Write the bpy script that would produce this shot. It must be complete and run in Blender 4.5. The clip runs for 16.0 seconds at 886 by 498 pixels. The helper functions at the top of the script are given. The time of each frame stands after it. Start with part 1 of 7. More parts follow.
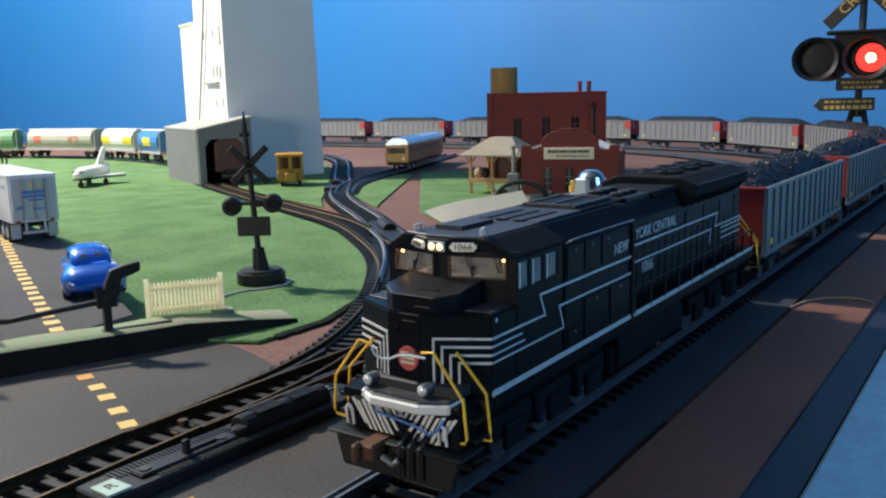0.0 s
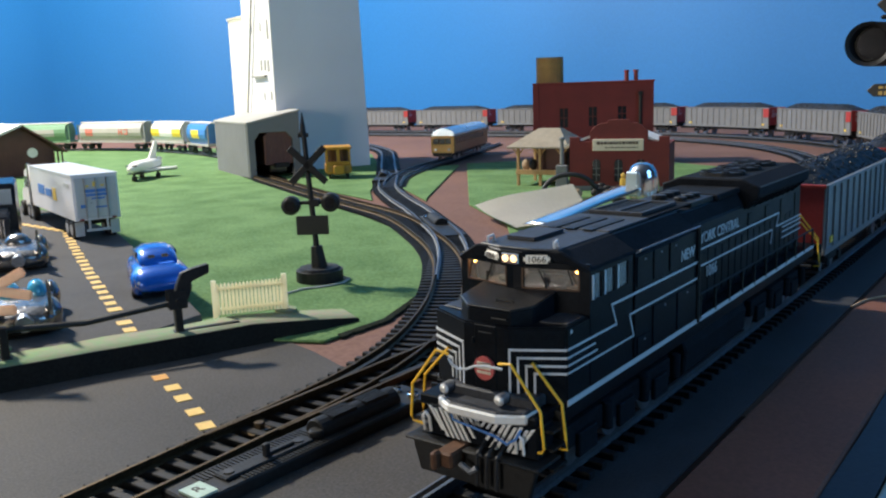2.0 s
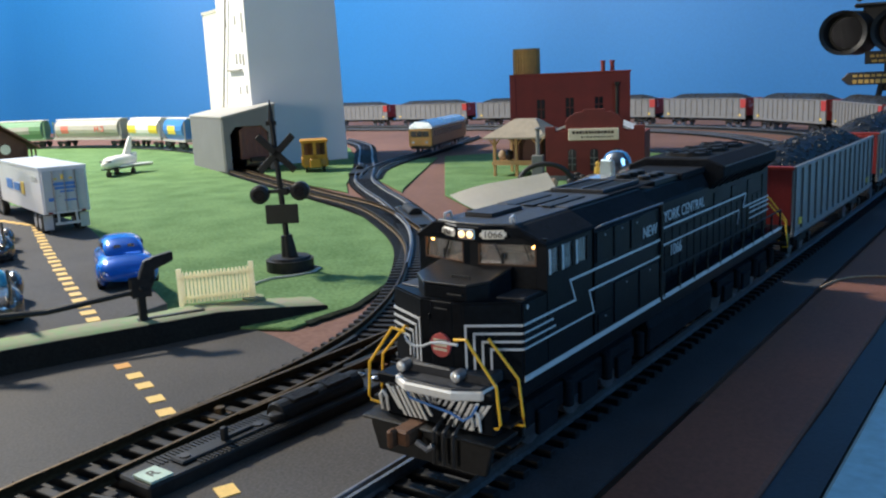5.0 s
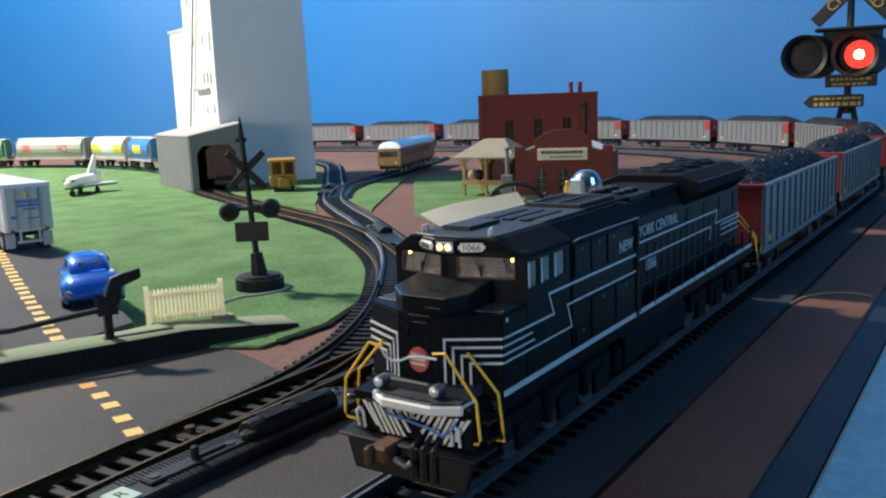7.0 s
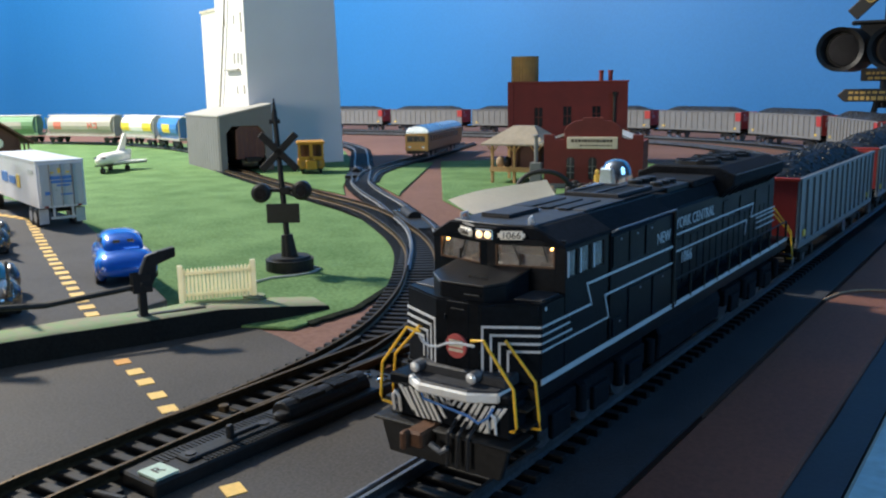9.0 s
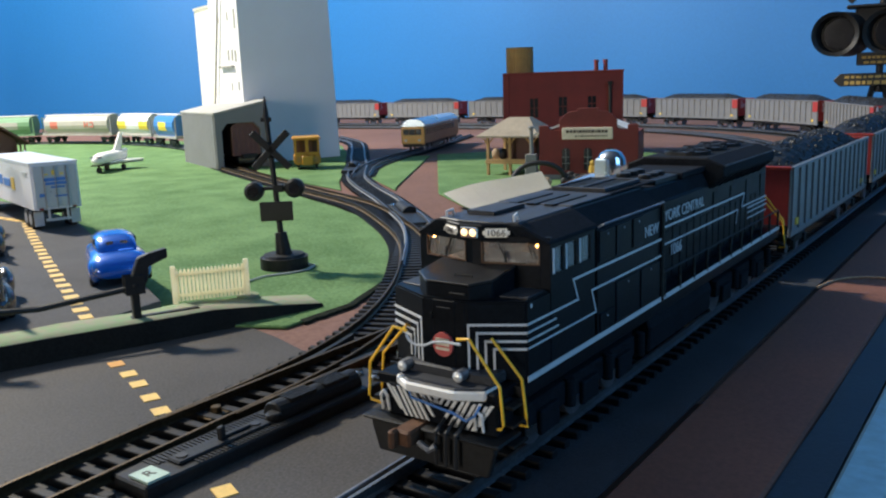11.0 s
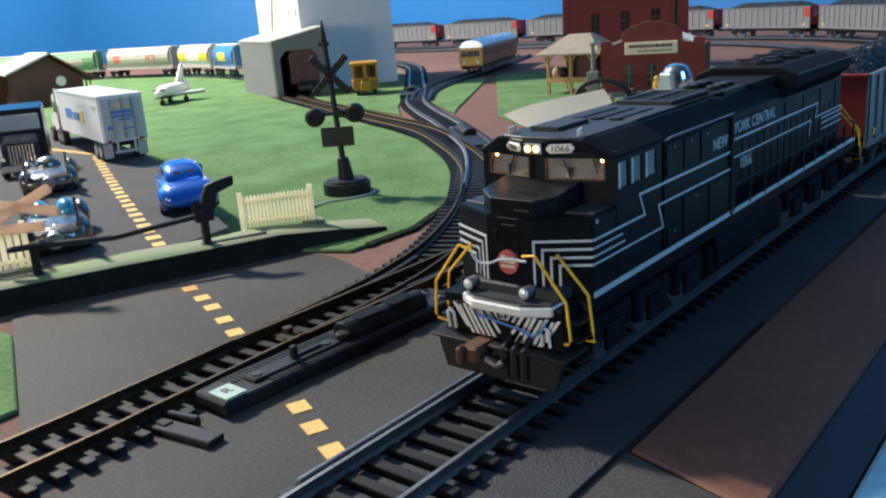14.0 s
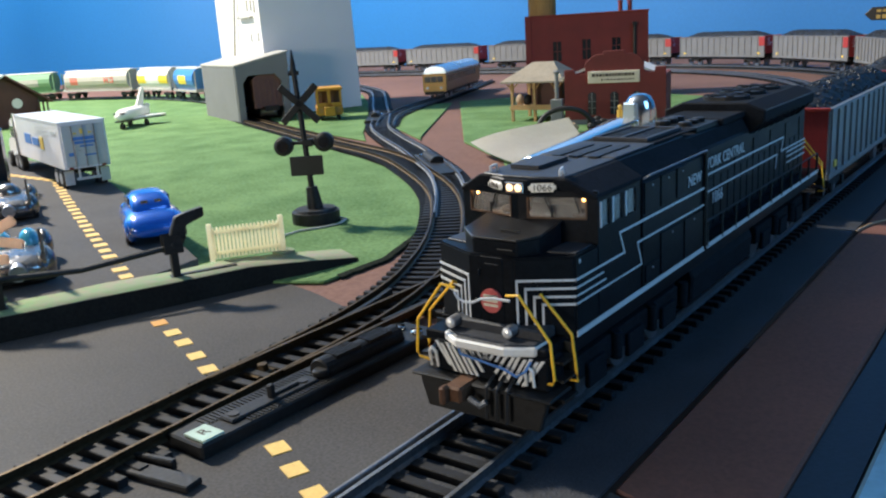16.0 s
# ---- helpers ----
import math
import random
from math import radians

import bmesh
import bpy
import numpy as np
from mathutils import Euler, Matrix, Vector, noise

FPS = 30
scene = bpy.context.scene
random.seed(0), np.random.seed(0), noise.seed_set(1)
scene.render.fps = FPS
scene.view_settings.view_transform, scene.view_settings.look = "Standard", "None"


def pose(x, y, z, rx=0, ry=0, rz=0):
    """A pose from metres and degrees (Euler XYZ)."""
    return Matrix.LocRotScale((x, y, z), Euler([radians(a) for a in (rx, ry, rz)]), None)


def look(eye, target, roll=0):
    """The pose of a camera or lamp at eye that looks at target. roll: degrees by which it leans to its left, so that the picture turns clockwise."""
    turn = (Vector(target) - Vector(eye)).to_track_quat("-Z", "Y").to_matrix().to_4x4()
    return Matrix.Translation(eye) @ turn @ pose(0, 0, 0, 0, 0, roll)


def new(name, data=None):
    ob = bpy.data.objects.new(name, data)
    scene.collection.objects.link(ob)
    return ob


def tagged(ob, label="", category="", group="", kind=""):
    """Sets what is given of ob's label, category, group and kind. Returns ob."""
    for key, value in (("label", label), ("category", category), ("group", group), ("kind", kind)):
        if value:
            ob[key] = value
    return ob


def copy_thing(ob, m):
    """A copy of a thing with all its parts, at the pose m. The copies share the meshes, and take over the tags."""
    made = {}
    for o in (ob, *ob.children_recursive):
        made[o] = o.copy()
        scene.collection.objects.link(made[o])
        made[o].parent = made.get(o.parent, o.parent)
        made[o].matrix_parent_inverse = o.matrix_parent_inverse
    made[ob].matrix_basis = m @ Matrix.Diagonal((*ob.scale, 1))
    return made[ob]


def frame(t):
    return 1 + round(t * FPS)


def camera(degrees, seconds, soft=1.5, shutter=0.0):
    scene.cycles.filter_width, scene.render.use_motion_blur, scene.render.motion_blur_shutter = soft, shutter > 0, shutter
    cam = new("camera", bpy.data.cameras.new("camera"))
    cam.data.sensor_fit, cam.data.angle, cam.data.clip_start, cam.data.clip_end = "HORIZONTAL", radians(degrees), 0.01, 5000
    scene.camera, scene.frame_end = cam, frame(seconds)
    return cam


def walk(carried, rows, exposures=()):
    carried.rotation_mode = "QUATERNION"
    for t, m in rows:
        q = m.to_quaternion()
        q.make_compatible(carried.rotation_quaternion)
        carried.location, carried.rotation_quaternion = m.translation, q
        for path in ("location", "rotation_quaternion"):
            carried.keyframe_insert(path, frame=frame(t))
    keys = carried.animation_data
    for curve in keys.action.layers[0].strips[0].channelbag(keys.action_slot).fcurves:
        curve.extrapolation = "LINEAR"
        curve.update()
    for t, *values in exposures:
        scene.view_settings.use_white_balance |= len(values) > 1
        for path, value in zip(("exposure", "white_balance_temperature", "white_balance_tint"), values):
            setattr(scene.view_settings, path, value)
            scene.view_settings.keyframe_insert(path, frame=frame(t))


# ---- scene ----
cam = camera(54.87, 16.0, soft=2.2)
# seconds, x, y, z, yaw, pitch, roll
PATH = [
    (0.0, 0.1072, -0.1480, 0.0830, 34.25, -9.86, 1.23),
    (0.5, 0.1035, -0.1509, 0.0840, 35.38, -9.82, 1.35),
    (1.0, 0.1001, -0.1548, 0.0861, 36.21, -10.02, 2.10),
    (1.5, 0.0986, -0.1566, 0.0898, 36.70, -10.39, 2.34),
    (2.0, 0.1029, -0.1551, 0.0899, 36.83, -10.76, 1.96),
    (2.5, 0.1016, -0.1544, 0.0911, 36.54, -10.37, 2.64),
    (3.0, 0.1055, -0.1528, 0.0918, 36.19, -9.86, 2.74),
    (3.5, 0.1069, -0.1528, 0.0887, 35.97, -10.19, 2.71),
    (4.0, 0.1090, -0.1526, 0.0869, 36.31, -10.68, 2.97),
    (6.5, 0.1033, -0.1468, 0.0826, 33.78, -10.78, 1.80),
    (7.0, 0.1038, -0.1500, 0.0825, 33.47, -9.66, 2.09),
    (7.5, 0.1044, -0.1485, 0.0815, 34.14, -9.90, 0.91),
    (8.0, 0.1020, -0.1507, 0.0798, 34.54, -10.70, 0.86),
    (8.5, 0.1005, -0.1521, 0.0814, 35.08, -10.65, 0.66),
    (11.0, 0.1034, -0.1500, 0.0843, 35.04, -11.15, 2.00),
    (11.5, 0.1052, -0.1470, 0.0829, 35.83, -13.11, 1.78),
    (12.0, 0.1015, -0.1495, 0.0843, 36.60, -14.44, 2.62),
    (12.5, 0.1006, -0.1516, 0.0841, 37.29, -14.41, 3.51),
    (13.0, 0.1016, -0.1507, 0.0835, 37.86, -14.77, 4.11),
    (13.5, 0.1030, -0.1503, 0.0821, 38.31, -15.42, 4.35),
    (14.0, 0.1029, -0.1506, 0.0829, 38.72, -15.98, 4.20),
    (14.5, 0.1083, -0.1504, 0.0874, 38.43, -15.72, 3.98),
    (15.0, 0.1056, -0.1512, 0.0866, 37.54, -15.04, 3.99),
    (15.5, 0.1042, -0.1536, 0.0858, 36.71, -14.14, 3.82),
    (16.0, 0.0982, -0.1522, 0.0866, 36.09, -14.69, 3.56),
]
EXPOSURES = [(0.0, 0.0), (11.5, -0.02), (13.0, 0.02), (14.5, 0.17), (15.5, 0.24), (16.0, 0.20)]
walk(cam, [(t, pose(x, y, z, 90 + pitch, roll, yaw)) for t, x, y, z, yaw, pitch, roll in PATH], EXPOSURES)

# ---- light ----
world = bpy.data.worlds.new("world")
scene.world = world
world.use_nodes = True
world.node_tree.nodes["Background"].inputs[0].default_value = (0.35, 0.5, 0.8, 1)
world.node_tree.nodes["Background"].inputs[1].default_value = 0.33


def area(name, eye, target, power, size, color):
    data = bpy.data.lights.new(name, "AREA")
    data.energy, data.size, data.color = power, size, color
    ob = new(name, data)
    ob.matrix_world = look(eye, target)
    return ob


# the room's warm lamp over the far left of the layout
bulb = bpy.data.lights.new("room_lamp", "POINT")
bulb.energy, bulb.shadow_soft_size, bulb.color = 218.0, 0.06, (0.96, 0.87, 0.73)
new("room_lamp", bulb).location = (-1.50, 0.15, 1.15)
# added cool fill from the right of the layout, its source unseen
area("cool_side_fill", (1.65, 0.15, 1.15), (-0.1, 0.25, 0.0), 13.0, 0.9, (0.20, 0.52, 1.0))
# added low warm fill behind the operator, with no seen source
area("low_warm_fill", (-0.35, -2.4, 0.30), (-0.25, 0.2, 0.03), 20.0, 0.6, (1.0, 0.92, 0.82))

# ---- materials ----
def mat(name, color, rough=0.5, metal=0.0, vary=0.12, scale=60.0, fine=900.0, bump=0.15, emit=None, power=0.0, coat=0.0, second=None, spec=0.5):
    """A procedural surface: broad blotches and fine grain in colour, gloss and relief."""
    m = bpy.data.materials.new(name)
    m.use_nodes = True
    nt = m.node_tree
    b = nt.nodes["Principled BSDF"]
    b.inputs["Metallic"].default_value = metal
    b.inputs["Specular IOR Level"].default_value = spec
    b.inputs["Coat Weight"].default_value = coat
    b.inputs["Coat Roughness"].default_value = 0.08
    tc = nt.nodes.new("ShaderNodeTexCoord")
    n1 = nt.nodes.new("ShaderNodeTexNoise")
    n2 = nt.nodes.new("ShaderNodeTexNoise")
    n1.inputs["Scale"].default_value, n2.inputs["Scale"].default_value = scale, fine
    n1.inputs["Detail"].default_value = 4
    for n in (n1, n2):
        nt.links.new(tc.outputs["Object"], n.inputs["Vector"])
    mixn = nt.nodes.new("ShaderNodeMath")
    mixn.operation = "MULTIPLY_ADD"
    mixn.inputs[1].default_value = 0.5
    nt.links.new(n2.outputs["Fac"], mixn.inputs[0])
    half = nt.nodes.new("ShaderNodeMath")
    half.operation = "MULTIPLY"
    half.inputs[1].default_value = 0.5
    nt.links.new(n1.outputs["Fac"], half.inputs[0])
    nt.links.new(half.outputs[0], mixn.inputs[2])
    ramp = nt.nodes.new("ShaderNodeValToRGB")
    lo = second or [c * (1 - vary) for c in color]
    hi = [min(1, c * (1 + vary)) for c in color]
    ramp.color_ramp.elements[0].position, ramp.color_ramp.elements[1].position = 0.36, 0.62
    ramp.color_ramp.elements[0].color, ramp.color_ramp.elements[1].color = (*lo, 1), (*hi, 1)
    nt.links.new(mixn.outputs[0], ramp.inputs[0])
    nt.links.new(ramp.outputs[0], b.inputs["Base Color"])
    rr = nt.nodes.new("ShaderNodeMapRange")
    rr.inputs[3].default_value, rr.inputs[4].default_value = max(0.02, rough - 0.08), min(1, rough + 0.08)
    nt.links.new(n1.outputs["Fac"], rr.inputs[0])
    nt.links.new(rr.outputs[0], b.inputs["Roughness"])
    if bump:
        bp = nt.nodes.new("ShaderNodeBump")
        bp.inputs["Strength"].default_value, bp.inputs["Distance"].default_value = bump, 0.0006
        nt.links.new(n2.outputs["Fac"], bp.inputs["Height"])
        nt.links.new(bp.outputs[0], b.inputs["Normal"])
    if emit:
        b.inputs["Emission Color"].default_value, b.inputs["Emission Strength"].default_value = (*emit, 1), power
    return m


M = {}
M["table"] = mat("brown_tabletop", (0.175, 0.098, 0.078), 0.85, vary=0.2, scale=9, fine=500, spec=0.15)
M["grass"] = mat("grass_mat", (0.122, 0.205, 0.086), 0.95, vary=0.25, scale=30, fine=520, bump=0.9, second=(0.072, 0.142, 0.052), spec=0.1)
M["asphalt"] = mat("asphalt_sheet", (0.090, 0.088, 0.090), 0.85, vary=0.2, scale=22, fine=1500, bump=0.3, spec=0.12)
M["old_asphalt"] = mat("worn_dark_asphalt", (0.062, 0.057, 0.054), 0.70, vary=0.3, scale=16, fine=1300, bump=0.1, second=(0.040, 0.037, 0.035), spec=0.2)
M["road_edge"] = mat("road_black_edge", (0.010, 0.011, 0.010), 0.8, vary=0.4, scale=60, spec=0.15)
M["verge"] = mat("painted_verge", (0.12, 0.20, 0.09), 0.9, vary=0.3, scale=38, fine=260, second=(0.24, 0.20, 0.15))
M["yellow_dash"] = mat("yellow_paint", (0.78, 0.50, 0.13), 0.6, vary=0.1, scale=200)
M["orange_dash"] = mat("orange_paint", (0.62, 0.29, 0.05), 0.6, vary=0.1, scale=200)
M["rail"] = mat("nickel_rail", (0.20, 0.205, 0.215), 0.50, 1.0, vary=0.2, scale=90)
M["brass"] = mat("brass_rail", (0.085, 0.060, 0.034), 0.55, 1.0, vary=0.3, scale=70)
M["tie"] = mat("black_plastic_tie", (0.012, 0.012, 0.013), 0.6, vary=0.3, scale=300, spec=0.25)
M["ballast"] = mat("dark_roadbed", (0.028, 0.031, 0.038), 0.7, vary=0.35, scale=80, fine=1600, bump=0.5)
M["redboard"] = mat("red_brown_board", (0.175, 0.072, 0.046), 0.7, vary=0.2, scale=18, fine=900)
# shade colour for the strip beside the red board
M["navy"] = mat("shadow_strip_navy", (0.012, 0.017, 0.028), 0.5, vary=0.25, scale=30)
M["shelf"] = mat("pale_blue_shelf", (0.24, 0.47, 0.60), 0.5, vary=0.14, scale=20, fine=300)
M["backdrop"] = mat("sky_blue_wall", (0.020, 0.172, 0.46), 0.52, vary=0.05, scale=3, fine=250, bump=0.1, spec=0.42)
M["room"] = mat("room_paint", (0.07, 0.10, 0.15), 0.9, vary=0.05, scale=3, fine=80)
M["black"] = mat("black_plastic", (0.015, 0.015, 0.015), 0.50, vary=0.3, scale=150, spec=0.28)
M["blackpaint"] = mat("black_model_paint", (0.0062, 0.0080, 0.0110), 0.38, vary=0.3, scale=120, bump=0.05, spec=0.07)
# lighter satin black: the lit look of the nose lid put into colour
M["nosetop"] = mat("lit_top_black", (0.014, 0.014, 0.015), 0.35, vary=0.3, scale=150, bump=0.05, spec=0.35)
M["hoodtop"] = mat("dull_black_hood_top", (0.010, 0.012, 0.016), 0.75, vary=0.35, scale=120, bump=0.05, spec=0.10)
M["roofgrey"] = mat("dusty_black_roof", (0.027, 0.030, 0.037), 0.55, vary=0.3, scale=120)
M["stripe"] = mat("pale_grey_stripe", (0.56, 0.58, 0.60), 0.5, vary=0.08, scale=300)
M["white"] = mat("white_plastic", (0.78, 0.77, 0.73), 0.5, vary=0.06, scale=90)
M["cream"] = mat("cream_plastic", (0.86, 0.82, 0.68), 0.5, vary=0.06, scale=120)
M["yellow"] = mat("yellow_handrail", (0.85, 0.48, 0.03), 0.45, vary=0.1, scale=200)
M["redsign"] = mat("red_badge", (0.55, 0.10, 0.09), 0.5, vary=0.1, scale=300)
M["glow"] = mat("headlight_glow", (1.0, 0.9, 0.7), 0.3, emit=(1.0, 0.66, 0.28), power=1.9)
M["cabglow"] = mat("cab_lamp", (1.0, 0.75, 0.4), 0.4, emit=(1.0, 0.42, 0.10), power=110.0)
M["lens"] = mat("clear_lens", (0.80, 0.79, 0.75), 0.25, 0.3, vary=0.1, scale=300)
M["board"] = mat("lit_number_board", (0.62, 0.60, 0.54), 0.5, vary=0.06, emit=(1.0, 0.92, 0.78), power=0.15)
M["cabin"] = mat("cab_interior", (0.11, 0.060, 0.032), 0.7, vary=0.2, scale=200)
M["bulkhead"] = mat("dark_brown_cab_wall", (0.040, 0.020, 0.010), 0.8, vary=0.3, scale=150, spec=0.2)
M["chrome"] = mat("polished_chrome", (0.78, 0.76, 0.74), 0.14, 1.0, vary=0.04, scale=60, bump=0.02)
M["steel"] = mat("grey_steel", (0.30, 0.31, 0.33), 0.4, 0.8, vary=0.15, scale=120)
M["gondola"] = mat("hopper_grey_side", (0.18, 0.185, 0.19), 0.38, vary=0.12, scale=60)
M["hopper_red"] = mat("hopper_red_end", (0.36, 0.035, 0.03), 0.5, vary=0.12, scale=90)
M["coal"] = mat("black_coal", (0.012, 0.012, 0.013), 0.5, vary=0.5, scale=300, bump=0.8)
M["brick"] = mat("dark_red_brick", (0.155, 0.028, 0.024), 0.8, vary=0.2, scale=60, fine=1200)
M["brickb"] = mat("red_brick", (0.18, 0.028, 0.025), 0.85, vary=0.18, scale=60, fine=1200)
M["glassdark"] = mat("dark_window", (0.018, 0.02, 0.026), 0.15, vary=0.3, scale=120)
M["sign"] = mat("cream_sign", (0.68, 0.60, 0.46), 0.6, vary=0.08, scale=120)
M["ink"] = mat("dark_lettering", (0.06, 0.05, 0.04), 0.7, vary=0.1)
M["wood"] = mat("tan_wood", (0.44, 0.27, 0.12), 0.7, vary=0.2, scale=120)
M["shingle"] = mat("grey_tan_roof", (0.27, 0.235, 0.18), 0.85, vary=0.18, scale=120, fine=900, bump=0.4)
M["ochre"] = mat("ochre_tank", (0.36, 0.20, 0.06), 0.7, vary=0.15, scale=150)
M["snowroof"] = mat("pale_roof", (0.62, 0.62, 0.60), 0.7, vary=0.12, scale=60)
M["grey"] = mat("grey_wall", (0.18, 0.185, 0.185), 0.8, vary=0.08, scale=40)
M["lightroof"] = mat("light_concrete_roof", (0.34, 0.335, 0.31), 0.8, vary=0.08, scale=40)
M["tower"] = mat("off_white_card", (0.78, 0.77, 0.77), 0.8, vary=0.05, scale=12)
# annex card with the lamp's warm lit tone put into its colour
M["towerlit"] = mat("lit_cream_card", (0.72, 0.70, 0.60), 0.8, vary=0.04, scale=12)
M["boxcar"] = mat("brown_boxcar", (0.135, 0.062, 0.048), 0.6, vary=0.2, scale=90)
M["cabinbrown"] = mat("dark_brown_siding", (0.095, 0.040, 0.033), 0.7, vary=0.2, scale=90)
M["railyellow"] = mat("yellow_railcar", (0.46, 0.24, 0.03), 0.4, vary=0.1, scale=90)
M["railfront"] = mat("bright_orange_front", (0.80, 0.40, 0.08), 0.4, vary=0.1, scale=90)
M["railorange"] = mat("orange_railcar", (0.26, 0.095, 0.025), 0.4, vary=0.15, scale=90)
M["silverroof"] = mat("silver_roof", (0.52, 0.60, 0.66), 0.25, 0.7, vary=0.1, scale=60)
M["blue_car"] = mat("metallic_blue_paint", (0.004, 0.115, 0.60), 0.22, 0.2, vary=0.08, scale=200, coat=1.0, bump=0.0)
M["trailer"] = mat("white_trailer", (0.74, 0.75, 0.78), 0.35, vary=0.05, scale=60)
M["trailergrey"] = mat("silver_trailer_door", (0.55, 0.57, 0.60), 0.3, 0.3, vary=0.06, scale=60)
M["label_blue"] = mat("blue_print", (0.08, 0.22, 0.55), 0.6, vary=0.05)
M["label_yellow"] = mat("yellow_print", (0.85, 0.60, 0.10), 0.6, vary=0.05)
M["label_red"] = mat("red_print", (0.55, 0.16, 0.12), 0.6, vary=0.05)
M["gunmetal"] = mat("chromed_gunmetal", (0.24, 0.225, 0.215), 0.24, 0.85, vary=0.3, scale=90, fine=330, bump=0.9)
M["bluedome"] = mat("blue_clear_dome", (0.05, 0.30, 0.42), 0.08, 0.0, vary=0.05, coat=1.0, bump=0.0)
M["peach"] = mat("pale_peach_wood", (0.82, 0.64, 0.50), 0.7, vary=0.08, scale=120)
M["green"] = mat("pale_green_car", (0.14, 0.26, 0.15), 0.45, vary=0.1, scale=60)
M["tankgrey"] = mat("light_grey_tank", (0.40, 0.38, 0.34), 0.45, vary=0.08, scale=60)
M["tankblue"] = mat("blue_tank", (0.05, 0.20, 0.50), 0.4, vary=0.08, scale=60)
M["tankyellow"] = mat("yellow_tank", (0.80, 0.60, 0.05), 0.4, vary=0.08, scale=60)
M["paper"] = mat("pale_card_sheet", (0.60, 0.57, 0.50), 0.8, vary=0.06, scale=30)
M["rubber"] = mat("black_rubber", (0.013, 0.013, 0.014), 0.6, vary=0.2)
M["rust"] = mat("rusty_coupler", (0.10, 0.045, 0.022), 0.6, 0.3, vary=0.25, scale=300)
M["signgold"] = mat("gold_lettering", (0.45, 0.30, 0.08), 0.6, vary=0.1)
M["signblack"] = mat("black_sign_board", (0.014, 0.013, 0.012), 0.5, vary=0.2)
M["redglow"] = mat("lit_red_lens", (0.8, 0.03, 0.02), 0.3, emit=(1.0, 0.03, 0.02), power=1.8)
M["redcore"] = mat("lit_red_bulb", (1.0, 0.6, 0.4), 0.3, emit=(1.0, 0.30, 0.12), power=30.0)
M["greenglow"] = mat("lit_green_lens", (0.02, 0.7, 0.15), 0.3, emit=(0.01, 0.85, 0.18), power=1.0)
M["greencore"] = mat("lit_green_bulb", (0.6, 1.0, 0.6), 0.3, emit=(0.45, 1.0, 0.6), power=2.2)
M["lensoff"] = mat("unlit_lens", (0.012, 0.010, 0.011), 0.15, vary=0.2, scale=200)
M["wire"] = mat("grey_wire", (0.40, 0.40, 0.38), 0.5, vary=0.1)
M["tan"] = mat("tan_rocks", (0.36, 0.26, 0.17), 0.8, vary=0.25, scale=200)
M["figure"] = mat("painted_figurine", (0.55, 0.35, 0.05), 0.6, vary=0.1)
M["label_card"] = mat("pale_green_label", (0.42, 0.55, 0.45), 0.6, vary=0.1, scale=200)

# thin plastic lets light through from behind; also added to brighten the wood sticks
for key, tint, share in (("cream", (1.0, 0.95, 0.76, 1), 0.62), ("peach", (0.95, 0.72, 0.52, 1), 0.45)):
    nt = M[key].node_tree
    tl, ad = nt.nodes.new("ShaderNodeBsdfTranslucent"), nt.nodes.new("ShaderNodeMixShader")
    tl.inputs[0].default_value, ad.inputs[0].default_value = tint, share
    nt.links.new(nt.nodes["Principled BSDF"].outputs[0], ad.inputs[1]), nt.links.new(tl.outputs[0], ad.inputs[2])
    nt.links.new(ad.outputs[0], nt.nodes["Material Output"].inputs[0])


# ---- building helpers ----
def box(bm, x0, x1, y0, y1, z0, z1, m=None):
    """A box between two corners, optionally moved by m."""
    t = Matrix.Translation(((x0 + x1) / 2, (y0 + y1) / 2, (z0 + z1) / 2)) @ Matrix.Diagonal((abs(x1 - x0), abs(y1 - y0), abs(z1 - z0), 1))
    return bmesh.ops.create_cube(bm, size=1, matrix=(m @ t) if m else t)["verts"]


def rod(bm, a, b, r, r2=None, n=10):
    """A capped rod or cone from a to b."""
    a, b = Vector(a), Vector(b)
    d = b - a
    m = Matrix.Translation((a + b) / 2) @ d.to_track_quat("Z", "Y").to_matrix().to_4x4()
    return bmesh.ops.create_cone(bm, cap_ends=True, segments=n, radius1=r, radius2=r if r2 is None else r2, depth=d.length, matrix=m)["verts"]


def tube(bm, pts, r, n=6):
    """A bent wire through points."""
    pts = [Vector(p) for p in pts]
    rings = []
    for i, p in enumerate(pts):
        d = (pts[min(i + 1, len(pts) - 1)] - pts[max(i - 1, 0)]).normalized()
        q = d.to_track_quat("Z", "Y")
        rings.append([bm.verts.new(p + q @ Vector((r * math.cos(2 * math.pi * k / n), r * math.sin(2 * math.pi * k / n), 0))) for k in range(n)])
    for a, b in zip(rings, rings[1:]):
        for k in range(n):
            bm.faces.new((a[k], a[(k + 1) % n], b[(k + 1) % n], b[k]))
    bm.faces.new(rings[0][::-1]), bm.faces.new(rings[-1])


def prism(bm, poly, axis, lo, hi, m=None):
    """A flat outline, pushed along an axis. For 'x' the outline is (y, z), for 'y' (x, z), for 'z' (x, y)."""
    def place(p, v):
        q = Vector({"x": (v, p[0], p[1]), "y": (p[0], v, p[1]), "z": (p[0], p[1], v)}[axis])
        return (m @ q) if m else q
    a = [bm.verts.new(place(p, lo)) for p in poly]
    b = [bm.verts.new(place(p, hi)) for p in poly]
    n = len(poly)
    bm.faces.new(a), bm.faces.new(b[::-1])
    for i in range(n):
        bm.faces.new((a[i], b[i], b[(i + 1) % n], a[(i + 1) % n]))


